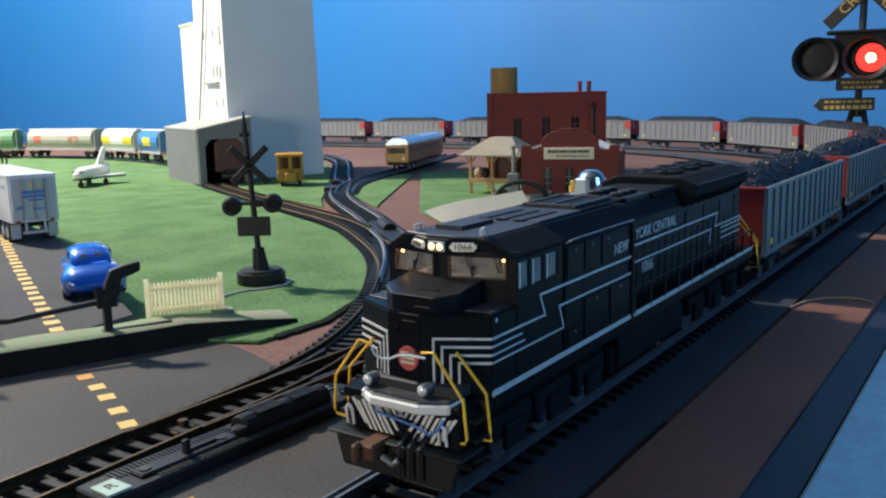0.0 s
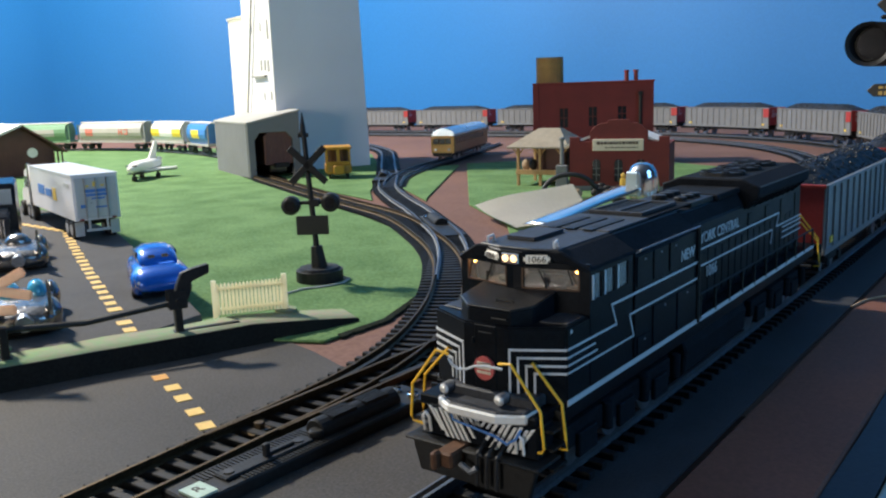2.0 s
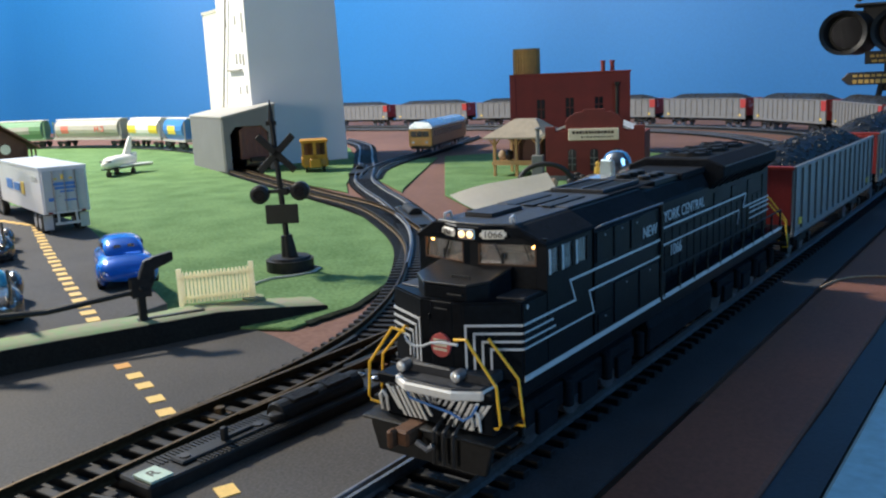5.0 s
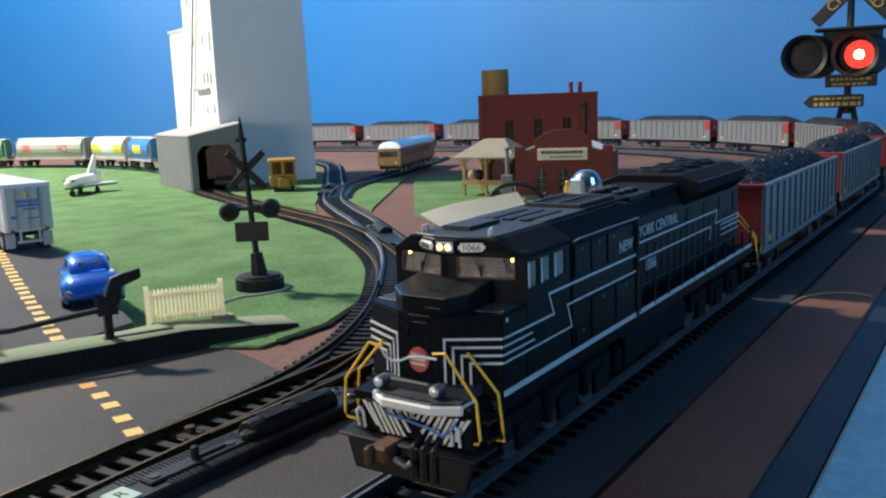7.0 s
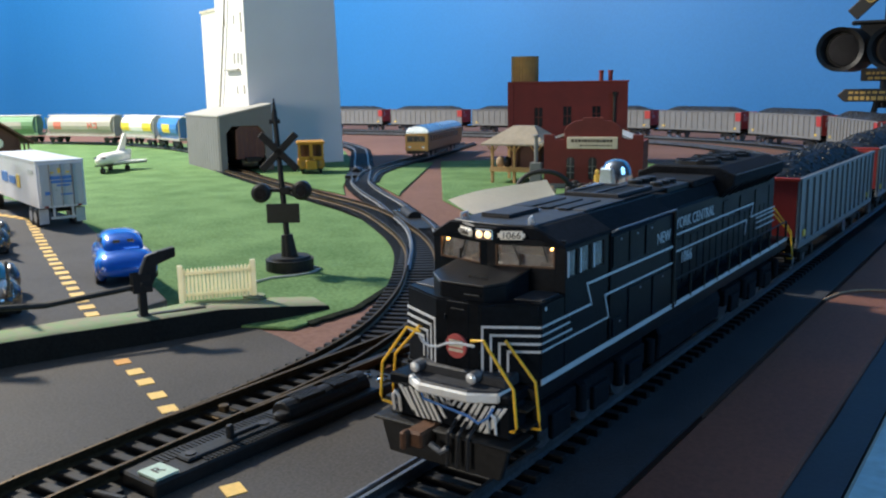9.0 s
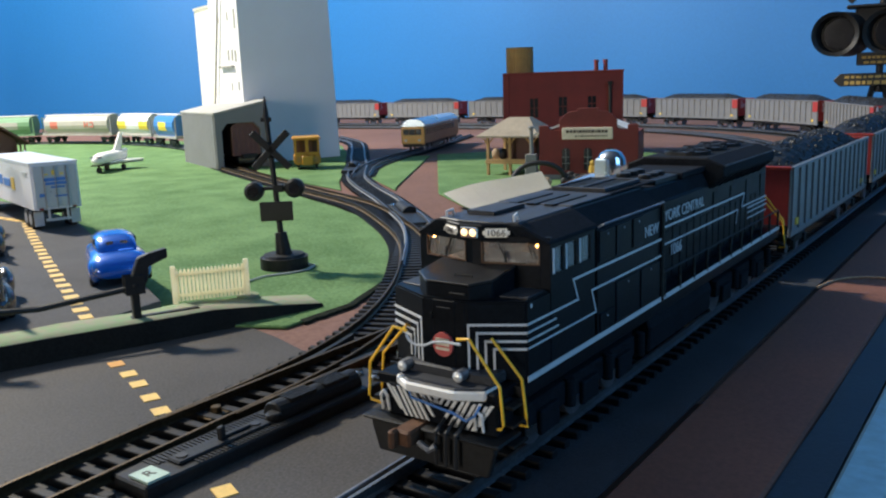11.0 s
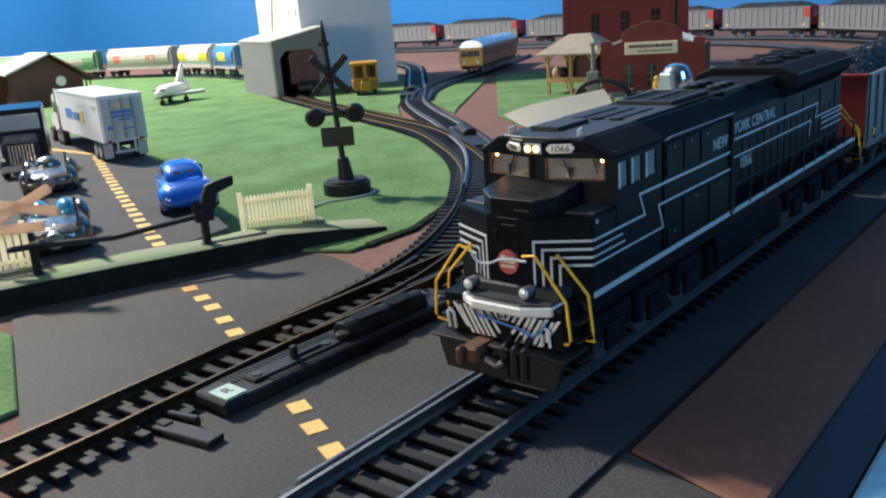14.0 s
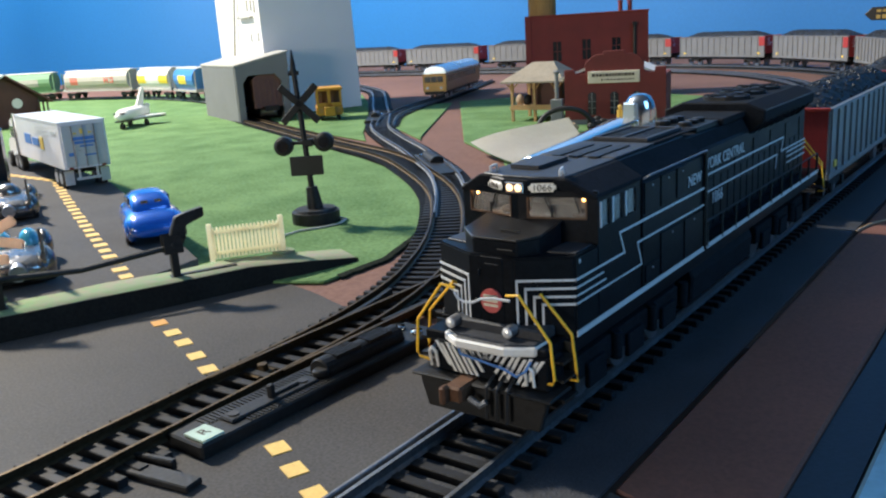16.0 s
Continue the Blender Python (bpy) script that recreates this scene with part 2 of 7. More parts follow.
def ball(bm, c, rx, ry, rz, n=14, m=None):
    t = Matrix.Translation(c) @ Matrix.Diagonal((rx, ry, rz, 1))
    return bmesh.ops.create_uvsphere(bm, u_segments=n, v_segments=max(6, n // 2 + 1), radius=1, matrix=(m @ t) if m else t)["verts"]


def sweep(bm, pts, profile):
    """A profile (across, up) carried along a flat line of points."""
    rings = []
    for i, p in enumerate(pts):
        a, b = pts[max(i - 1, 0)], pts[min(i + 1, len(pts) - 1)]
        d = Vector((b[0] - a[0], b[1] - a[1], 0)).normalized()
        s = Vector((d.y, -d.x, 0))
        rings.append([bm.verts.new(Vector((p[0], p[1], 0)) + s * u + Vector((0, 0, v))) for u, v in profile])
    n = len(profile)
    for a, b in zip(rings, rings[1:]):
        for k in range(n):
            bm.faces.new((a[k], a[(k + 1) % n], b[(k + 1) % n], b[k]))
    bm.faces.new(rings[0][::-1]), bm.faces.new(rings[-1])


def finish(bm, name, material, bevel=0.0, smooth=False, seg=1):
    bmesh.ops.recalc_face_normals(bm, faces=bm.faces)
    if bevel:
        edges = [e for e in bm.edges if len(e.link_faces) == 2 and e.calc_face_angle(0) > 0.5]
        bmesh.ops.bevel(bm, geom=edges, offset=bevel, segments=seg, affect="EDGES", clamp_overlap=True)
    me = bpy.data.meshes.new(name)
    bm.to_mesh(me)
    bm.free()
    for mm in (material if isinstance(material, (list, tuple)) else [material]):
        me.materials.append(mm)
    if smooth:
        for p in me.polygons:
            p.use_smooth = True
    return me


def part(name, bm, material, parent=None, label="", bevel=0.0, smooth=False, seg=1):
    """One mesh object of a thing."""
    ob = new(name, finish(bm, name, material, bevel, smooth, seg))
    ob.parent = parent
    if label:
        ob["label"] = label
    return ob


def empty(name, m=None, label="", category="", group="", kind=""):
    ob = new(name)
    if m:
        ob.matrix_basis = m
    ob.empty_display_size = 0.01
    return tagged(ob, label, category, group, kind)


def text(name, words, size, m, material, parent, depth=0.00012, stretch=1.0):
    """Raised lettering, as a mesh."""
    cu = bpy.data.curves.new(name, "FONT")
    cu.body, cu.size, cu.extrude = words, size, depth
    cu.align_x = cu.align_y = "CENTER"
    tmp = bpy.data.objects.new(name, cu)
    scene.collection.objects.link(tmp)
    me = bpy.data.meshes.new_from_object(tmp.evaluated_get(bpy.context.evaluated_depsgraph_get()))
    bpy.data.objects.remove(tmp)
    me.transform(m @ Matrix.Diagonal((stretch, 1, 1, 1)))
    me.materials.clear()
    me.materials.append(material)
    ob = new(name, me)
    ob.parent = parent
    return ob


def smoothline(pts, step=0.006):
    """Catmull-Rom through flat points, at even steps."""
    P = [Vector((*p, 0)) for p in pts]
    P = [P[0] * 2 - P[1]] + P + [P[-1] * 2 - P[-2]]
    fine = []
    for i in range(1, len(P) - 2):
        a, b, c, d = P[i - 1:i + 3]
        for k in range(40):
            t = k / 40
            fine.append(0.5 * (2 * b + (c - a) * t + (2 * a - 5 * b + 4 * c - d) * t * t + (3 * b - a - 3 * c + d) * t ** 3))
    fine.append(P[-2])
    out, acc = [fine[0]], 0.0
    for a, b in zip(fine, fine[1:]):
        acc += (b - a).length
        if acc >= step:
            out.append(b)
            acc = 0.0
    return [(p.x, p.y) for p in out]

# ---- the setting ----
TABLE, GRASS, ROAD, UPPER = -0.005, -0.0035, -0.0045, 0.003


def slab(name, poly, z0, z1, material, bevel=0.0):
    bm = bmesh.new()
    prism(bm, poly, "z", z0, z1)
    ob = part(name, bm, material, bevel=bevel)
    return tagged(ob, kind="structure")


slab("ground", [(-3.0, -0.6), (0.0105, -0.6), (0.0105, 1.9), (-3.0, 1.9)], -0.025, TABLE, M["table"])
slab("ground_far", [(0.0105, 0.62), (0.10, 0.62), (0.10, 1.9), (0.0105, 1.9)], -0.025, TABLE, M["table"])
slab("roadbed", [(-0.0165, -0.6), (0.0305, -0.6), (0.0305, 0.62), (-0.0165, 0.62)], TABLE + 0.0002, -0.0042, M["ballast"])
slab("red_board", [(0.0314, -0.012), (0.0600, -0.020), (0.0600, 0.62), (0.0314, 0.62)], -0.02, -0.0050, M["redboard"], 0.0006)
slab("crossing_right", [(0.0305, -0.6), (0.0600, -0.6), (0.0600, -0.0205), (0.0305, -0.0125)], -0.02, -0.0052, M["old_asphalt"], 0.0004)
# dark wavy strip laid in for the soft shadow along the board
slab("shadow_strip", [(0.0602 + 0.0011 * noise.noise((0, k * 0.9, 2)), -0.6 + 1.22 * k / 60) for k in range(61)][::-1] + [(0.0706, -0.6), (0.0706, 0.62)], -0.02, -0.0062, M["navy"])
# unseen shelf piece, added so the locomotive's side reflects blue
slab("shelf_reflector", [(0.1005, 0.6205), (0.90, 0.6205), (0.90, 1.60), (0.1005, 1.60)], -0.03, -0.0052, M["shelf"], 0.001)
slab("shelf", [(0.0712, -0.6), (0.60, -0.6), (0.60, 0.62), (0.0712, 0.62)], -0.03, -0.0052, M["shelf"], 0.001)

# grass mats
slab("grass_mat", [(-0.1235, 0.066), (-0.1225, 0.101), (-0.137, 0.143), (-0.158, 0.183), (-0.186, 0.216), (-0.246, 0.268), (-0.32, 0.311), (-0.40, 0.350),
                   (-0.48, 0.390), (-0.62, 0.460), (-0.72, 0.56), (-0.84, 0.70), (-0.95, 0.77), (-1.10, 0.82), (-1.27, 0.81),
                   (-1.50, 0.73), (-1.70, 0.55), (-1.80, 0.10), (-1.80, -0.60), (-0.2005, -0.60), (-0.2005, -0.10), (-0.1900, -0.045), (-0.160, 0.050)], TABLE + 0.0002, GRASS, M["grass"], 0.0005)
slab("grass_mat_shed", [(-0.385, 0.390), (-0.47, 0.424), (-0.585, 0.482), (-0.72, 0.565), (-0.74, 0.66), (-0.80, 0.83), (-0.74, 0.79), (-0.64, 0.687), (-0.560, 0.595), (-0.475, 0.495), (-0.43, 0.438)], TABLE + 0.0002, GRASS, M["grass"], 0.0005)
slab("grass_mat_wedge", [(-0.338, 0.405), (-0.352, 0.425), (-0.505, 0.685), (-0.528, 0.66), (-0.505, 0.60), (-0.475, 0.545), (-0.43, 0.480)], TABLE + 0.0002, GRASS, M["grass"], 0.0005)
slab("grass_mat_station", [(-0.505, 0.70), (-0.292, 0.402), (-0.21, 0.33), (-0.16, 0.26), (-0.05, 0.26), (-0.05, 0.60), (-0.115, 0.70), (-0.27, 0.78), (-0.42, 0.79)], TABLE + 0.0002, GRASS, M["grass"], 0.0005)
slab("grass_mat_front", [(-0.1555, -0.0480), (-0.1005, -0.0725), (-0.1000, -0.0790), (-0.1400, -0.1400), (-0.1995, -0.1400), (-0.1995, -0.0480)], TABLE + 0.0002, GRASS, M["grass"], 0.0005)

# the mat's ragged dark edge beside the siding, its shadow gap painted in
M["edge_shade"] = mat("mat_edge_shade", (0.016, 0.020, 0.013), 0.9, vary=0.4, scale=120, spec=0.1)
bm = bmesh.new()
edge_line, ring = [(-0.1236, 0.074), (-0.1228, 0.101), (-0.137, 0.143), (-0.158, 0.183), (-0.186, 0.216), (-0.246, 0.268), (-0.32, 0.311), (-0.40, 0.350)], []
for k in range(141):
    i, u = min(int(k / 20), 6), k / 20 - min(int(k / 20), 6)
    (ax, ay), (bx, by) = edge_line[i], edge_line[i + 1]
    d = Vector((by - ay, ax - bx, 0)).normalized()
    p = Vector((ax + (bx - ax) * u, ay + (by - ay) * u, 0)) - d * 0.0008
    w = (0.0024 + 0.0012 * noise.noise((k * 0.31, 1, 0)) + 0.0006 * noise.noise((k * 1.1, 5, 0))) * (1.0 if k < 80 else 0.5)
    ring.append([bm.verts.new((p.x, p.y, -0.0031)), bm.verts.new((p.x + d.x * w, p.y + d.y * w, -0.0037)), bm.verts.new((p.x + d.x * (w + 0.0003), p.y + d.y * (w + 0.0003), -0.0049))])
for a, b in zip(ring, ring[1:]):
    for k in range(2):
        bm.faces.new((a[k], b[k], b[k + 1], a[k + 1]))
tagged(part("mat_edge", bm, M["edge_shade"]), kind="structure")

# the sunken road crossing and the raised road
slab("road", [(-0.142, 0.062), (-0.119, 0.0565), (-0.0525, 0.034), (-0.0168, 0.020), (-0.0168, -0.109), (-0.1005, -0.0722), (-0.1555, -0.0477), (-0.1860, -0.034)], TABLE + 0.0003, ROAD, M["old_asphalt"])
road_top = slab("raised_road", [(-0.178, 0.052), (-0.300, 0.111), (-0.412, 0.162), (-0.52, 0.192), (-0.90, 0.230), (-0.90, -0.40), (-0.2, -0.40), (-0.200, -0.055), (-0.186, -0.026), (-0.172, 0.012)], TABLE + 0.0003, UPPER, M["asphalt"], 0.0004)
bm = bmesh.new()
low = [(-0.174, -0.078), (-0.160, -0.042), (-0.148, -0.012), (-0.134, 0.023), (-0.130, 0.045), (-0.125, 0.062), (-0.124, 0.085)]
top = [(-0.196, -0.071), (-0.181, -0.034), (-0.169, -0.004), (-0.155, 0.029), (-0.147, 0.052), (-0.138, 0.073), (-0.1315, 0.094)]
zt = [0.0034, 0.0034, 0.0034, 0.0034, 0.0032, 0.0010, -0.0022]
nn = 24
def along(line, u):
    s = u * (len(line) - 1)
    i = min(int(s), len(line) - 2)
    return [a + (b - a) * (s - i) for a, b in zip(line[i], line[i + 1])]
zt = [(z,) for z in zt]
rows = []
for i in range(nn + 1):
    u = i / nn
    b, z = along(top, u), along(zt, u)[0]
    w = 0.0007 * noise.noise((u * 14, 3, 0))
    rows.append([bm.verts.new((b[0] + 0.0022 + w, b[1] - 0.0006, -0.0048)), bm.verts.new((b[0] + 0.0006 + w, b[1], z)), bm.verts.new((b[0] - 0.003, b[1] + 0.001, z)), bm.verts.new((b[0] - 0.003, b[1] + 0.001, -0.0048))])
for a, b in zip(rows, rows[1:]):
    for k in range(3):
        bm.faces.new((a[k], b[k], b[k + 1], a[k + 1]))
tagged(part("road_edge", bm, M["road_edge"]), kind="structure")
bm = bmesh.new()
rows = []
for i in range(nn + 1):
    u = i / nn
    b, z = along(top, u), along(zt, u)[0]
    wide = 0.016 + 0.003 * noise.noise((u * 9, 0, 0))
    rows.append([bm.verts.new((b[0] + 0.0004, b[1], z - 0.0004)), bm.verts.new((b[0] - 0.001, b[1], z + 0.0003)), bm.verts.new((b[0] - wide * 0.9, b[1] + wide * 0.4, max(z, -0.003) + 0.0004)), bm.verts.new((b[0] - wide * 0.92, b[1] + wide * 0.42, -0.004))])
for a, b in zip(rows, rows[1:]):
    for k in range(3):
        bm.faces.new((a[k], b[k], b[k + 1], a[k + 1]))
tagged(part("verge", bm, M["verge"], smooth=True), kind="structure")


def dash(x, y, z, long, wide, angle, material, parent):
    bm = bmesh.new()
    box(bm, -long / 2, long / 2, -wide / 2, wide / 2, 0, 0.00025, pose(x, y, z, 0, 0, angle))
    part("dash", bm, material, parent)


low_road = bpy.data.objects["road"]
for i, (x, y) in enumerate([(-0.1441, 0.0079), (-0.1315, 0.0038), (-0.1204, -0.0004), (-0.1071, -0.0059), (-0.0952, -0.0111), (-0.0413, -0.0346), (-0.0308, -0.0397), (-0.0196, -0.0448)]):
    dash(x, y, ROAD, 0.0058, 0.0047, -23, M["orange_dash" if i == 0 else "yellow_dash"], low_road)
for k in range(24):
    u = k / 23
    x = -0.183 - 0.262 * u
    dash(x, 0.0225 + 0.117 * u + 0.006 * u * u, UPPER, 0.0066, 0.0046 + 0.001 * (k % 2), -24, M["yellow_dash"], road_top)
for k in range(14):
    dash(-0.452 - 0.012 * k, 0.1445 + 0.0006 * k, UPPER, 0.0085, 0.005, -3, M["yellow_dash"], road_top)

# the blue backdrop, curved in its corner, and the room round it
bm = bmesh.new()
line = [(1.2, 1.62), (0.0, 1.62)] + [(-1.60 - 0.55 * math.sin(a), 1.07 + 0.55 * math.cos(a)) for a in [k * math.pi / 2 / 48 for k in range(49)]] + [(-2.15, 0.4), (-2.15, -0.8)]
sweep(bm, line, [(0, -0.02), (-0.03, -0.02), (-0.03, 1.5), (0, 1.5)])
tagged(part("backdrop", bm, M["backdrop"]), kind="structure")
slab("floor", [(-3.2, -3.0), (3.0, -3.0), (3.0, 2.4), (-3.2, 2.4)], -1.0, -0.95, M["room"])
slab("ceiling", [(-3.2, -3.0), (3.0, -3.0), (3.0, 2.4), (-3.2, 2.4)], 1.6, 1.65, M["room"])
slab("wall_south", [(-3.2, -3.1), (3.0, -3.1), (3.0, -3.0), (-3.2, -3.0)], -1.0, 1.6, M["room"])
slab("wall_north", [(-3.2, 2.4), (3.0, 2.4), (3.0, 2.5), (-3.2, 2.5)], -1.0, 1.6, M["room"])
slab("wall_west", [(-3.3, -3.1), (-3.2, -3.1), (-3.2, 2.5), (-3.3, 2.5)], -1.0, 1.6, M["room"])
slab("wall_east", [(3.0, -3.1), (3.1, -3.1), (3.1, 2.5), (3.0, 2.5)], -1.0, 1.6, M["room"])

# ---- tracks ----
def track(name, line, gauge, label, railmat, parts_to=0, start=0.0):
    """Two rails on ties; the first ties are pieces of their own, the rest one part."""
    tk = empty(name, label=label, category="railway track")
    for side in (-1, 1):
        bm = bmesh.new()
        o = side * (gauge / 2 + 0.0007)
        pr = [(o - 0.00045, 0), (o + 0.00045, 0), (o + 0.00045, -0.0008), (o + 0.0003, -0.0010), (o + 0.0003, -0.0020), (o + 0.0012, -0.0025), (o - 0.0012, -0.0025), (o - 0.0003, -0.0020), (o - 0.0003, -0.0010), (o - 0.00045, -0.0008)]
        sweep(bm, line, pr)
        part("rail", bm, railmat, tk)
    bm = bmesh.new()
    box(bm, -0.0142, 0.0142, -0.0013, 0.0013, -0.0046, -0.0024)
    one = finish(bm, "tie", M["tie"], 0.0002)
    rest = bmesh.new()
    fine = smoothline(line, 0.0062)
    for i, (a, b) in enumerate(zip(fine, fine[1:])):
        ang = math.degrees(math.atan2(b[1] - a[1], b[0] - a[0])) - 90
        m = pose(a[0], a[1], 0, 0, 0, ang)
        if i < parts_to:
            t = new("tie", one)
            t.parent, t.matrix_basis = tk, m
        else:
            box(rest, -0.0142, 0.0142, -0.0013, 0.0013, -0.0046, -0.0024, m)
    if len(rest.verts):
        tagged(part("tie_bed", rest, M["tie"], tk), kind="stuff")
    return tk


R1, CX, CY = 0.65, -0.65, 0.63
main_line = [(0, -0.40), (0, 0.0), (0, 0.28), (0, CY)] + [(CX + R1 * math.cos(a), CY + R1 * math.sin(a)) for a in [k * math.pi / 2 / 24 for k in range(1, 25)]] + [(-1.1, CY + R1), (-1.5, CY + R1)]
track("main_track", smoothline(main_line, 0.01), 0.0168, "nickel silver model railway track on black ties", M["rail"], 110)
R2 = 0.55
track("inner_track", [(CX + R2 * math.cos(a), CY + R2 * math.sin(a)) for a in [k * math.pi / 2 / 40 for k in range(0, 41)]] + [(-1.0, CY + R2), (-1.5, CY + R2)], 0.0165, "inner loop of model railway track on the tabletop", M["rail"])
side_line = [(-0.0700, -0.36), (-0.0712, -0.10), (-0.0722, -0.06), (-0.0742, -0.02), (-0.0766, 0.02), (-0.0812, 0.05), (-0.0920, 0.085), (-0.1145, 0.130), (-0.1450, 0.176), (-0.1790, 0.218), (-0.2240, 0.260), (-0.3000, 0.318), (-0.390, 0.362), (-0.475, 0.403), (-0.600, 0.466), (-0.70, 0.52)]
track("siding_track", smoothline(side_line, 0.004), 0.0135, "brass-railed siding track curving on black ties", M["brass"], 110)
track("branch_track", smoothline([(-0.140, 0.172), (-0.176, 0.222), (-0.215, 0.268), (-0.262, 0.312), (-0.31, 0.355), (-0.37, 0.405), (-0.43, 0.462), (-0.5, 0.548), (-0.585, 0.645), (-0.655, 0.727), (-0.75, 0.83), (-0.88, 0.93)], 0.005), 0.0150, "branch track running between the grass mats", M["rail"], 60)
track("railcar_track", smoothline([(-0.43, 0.468), (-0.48, 0.54), (-0.52, 0.63), (-0.55, 0.72), (-0.60, 0.85), (-0.66, 1.0)], 0.006), 0.0150, "short spur track under the railcar", M["rail"])
track("far_track", smoothline([(-0.8416, 0.6364), (-0.9486, 0.6835), (-1.0609, 0.7199), (-1.1947, 0.7424), (-1.291, 0.7413), (-1.3926, 0.7167), (-1.5264, 0.6504), (-1.6334, 0.5616), (-1.719, 0.4385)], 0.008), 0.0165, "far curve of track behind the grass", M["rail"])


def turnout_spur():
    """The straight leg of the turnout: it leaves the siding and runs on beside the main track."""
    T = empty("turnout_spur", label="straight leg of the brass-railed turnout on black ties", category="railway track")
    line = [(-0.0742 + 0.0014 * k / 20, -0.022 + 0.0135 * k) for k in range(20)]
    for side in (-1, 1):
        bm = bmesh.new()
        o = side * 0.0072
        sweep(bm, line if side < 0 else line[1:], [(o - 0.0006, -0.0001), (o + 0.0006, -0.0001), (o + 0.0006, -0.0009), (o + 0.0003, -0.0011), (o + 0.0003, -0.0024), (o - 0.0003, -0.0024), (o - 0.0003, -0.0011), (o - 0.0006, -0.0009)])
        part("rail", bm, M["brass"], T)
    bm = bmesh.new()
    box(bm, -0.0142, 0.0142, -0.0013, 0.0013, -0.0047, -0.0026)
    one = finish(bm, "tie", M["tie"], 0.0002)
    for k in range(28):
        t = new("tie", one)
        t.parent, t.matrix_basis = T, pose(-0.0730, 0.056 + 0.0062 * k, 0)
    # black check rails on the inside of the curved leg and beside the frog
    for pts, w in (([(-0.0818, 0.030), (-0.0830, 0.040), (-0.0850, 0.051), (-0.0880, 0.063)], 0.0007), ([(-0.0690, 0.036), (-0.0686, 0.046), (-0.0682, 0.058)], 0.0006)):
        bm = bmesh.new()
        sweep(bm, pts, [(-w, -0.0004), (w, -0.0004), (w, -0.0034), (-w, -0.0034)])
        part("check_rail", bm, M["black"], T, "black plastic check rail")


turnout_spur()
bm = bmesh.new()
sweep(bm, [(CX + R1 * math.cos(a), CY + R1 * math.sin(a)) for a in [k * math.pi / 2 / 30 for k in range(2, 31)]] + [(-1.5, CY + R1)], [(-0.024, TABLE), (0.024, TABLE), (0.018, -0.0043), (-0.018, -0.0043)])
tagged(part("roadbed_curve", bm, M["ballast"]), kind="structure")

# ---- the locomotive ----
def locomotive():
    L = empty("diesel_locomotive", label="black six-axle diesel locomotive with pale grey lightning stripes, headlights lit", category="locomotive")
    W = 0.0175
    # sill and walkway
    bm = bmesh.new()
    box(bm, -W, W, -0.001, 0.206, 0.0175, 0.0212)
    box(bm, -0.0155, 0.0155, -0.010, 0.214, 0.0185, 0.0208)
    part("frame", bm, M["blackpaint"], L, bevel=0.0003)
    for s in (-1, 1):
        bm = bmesh.new()
        box(bm, s * W, s * (W + 0.0002), 0.0, 0.205, 0.0209, 0.0222)
        part("sill_stripe", bm, M["stripe"], L, "pale grey sill stripe")
    # lower nose: centre panel with two swept-back facets and flat shoulders
    nose = [(-0.0050, -0.0062), (0.0062, -0.0062), (W, 0.0), (W, 0.0108), (-W, 0.0108), (-W, 0.0)]
    bm = bmesh.new()
    prism(bm, nose, "z", 0.0212, 0.0386)
    part("nose", bm, M["blackpaint"], L, bevel=0.0004, seg=2)
    # narrower upper nose with a lid that rises to the windshield
    top = [(-0.0046, -0.0050), (0.0064, -0.0050), (0.0098, -0.0010), (0.0098, 0.0086), (-0.0096, 0.0086), (-0.0096, -0.0006)]
    lift = (0.0418, 0.0418, 0.0423, 0.0437, 0.0437, 0.0423)
    bm = bmesh.new()
    prism(bm, top, "z", 0.0380, 0.0415)
    bm.verts.ensure_lookup_table()
    for k, z in enumerate(lift):
        bm.verts[len(top) + k].co.z = z
    part("upper_nose", bm, M["blackpaint"], L, bevel=0.0003)
    bm = bmesh.new()
    prism(bm, [(x * 1.02, y * 1.02) for x, y in top], "z", 0.0415, 0.0420)
    bm.verts.ensure_lookup_table()
    for k, z in enumerate(lift):
        bm.verts[k].co.z, bm.verts[len(top) + k].co.z = z - 0.0001, z + 0.0004
    lid = part("nose_lid", bm, M["nosetop"], L, "black nose lid with its lit tone painted in", bevel=0.00015)
    bm = bmesh.new()
    tube(bm, [(0.0005, -0.0012, 0.0426), (0.0005, -0.0012, 0.0432), (0.0050, -0.0012, 0.0432), (0.0050, -0.0012, 0.0426)], 0.00018)
    part("grab_iron", bm, M["black"], lid)
    for s in (-1, 1):
        bm = bmesh.new()
        prism(bm, [(s * 0.0104, 0.0008), (s * 0.0166, 0.0020), (s * 0.0166, 0.0098), (s * 0.0104, 0.0098)], "z", 0.0385, 0.0389)
        part("shoulder_tread", bm, M["roofgrey"], L, bevel=0.0001)
        bm = bmesh.new()
        ball(bm, (s * (W - 0.0001), 0.0020, 0.0372), 0.0003, 0.0005, 0.0006, 8)
        part("jack_pad", bm, M["stripe"], L)
    bm = bmesh.new()
    box(bm, -0.0022, 0.0036, -0.00640, -0.0060, 0.0225, 0.0384)
    for z in (0.028, 0.034):
        box(bm, -0.0026, -0.0020, -0.0069, -0.0062, z, z + 0.0014)
    box(bm, -0.0010, 0.0028, -0.0068, -0.0063, 0.0366, 0.0370)
    part("nose_door", bm, M["blackpaint"], L, bevel=0.0002)
    bm = bmesh.new()
    tube(bm, [(0.0020, -0.0050, 0.0398), (0.0020, -0.0056, 0.0400), (0.0058, -0.0056, 0.0400), (0.0058, -0.0050, 0.0398)], 0.0002)
    part("grab_iron", bm, M["black"], L)
    # cab: two windshield halves meeting in a shallow vee
    C0, C1 = 0.0066, 0.0108
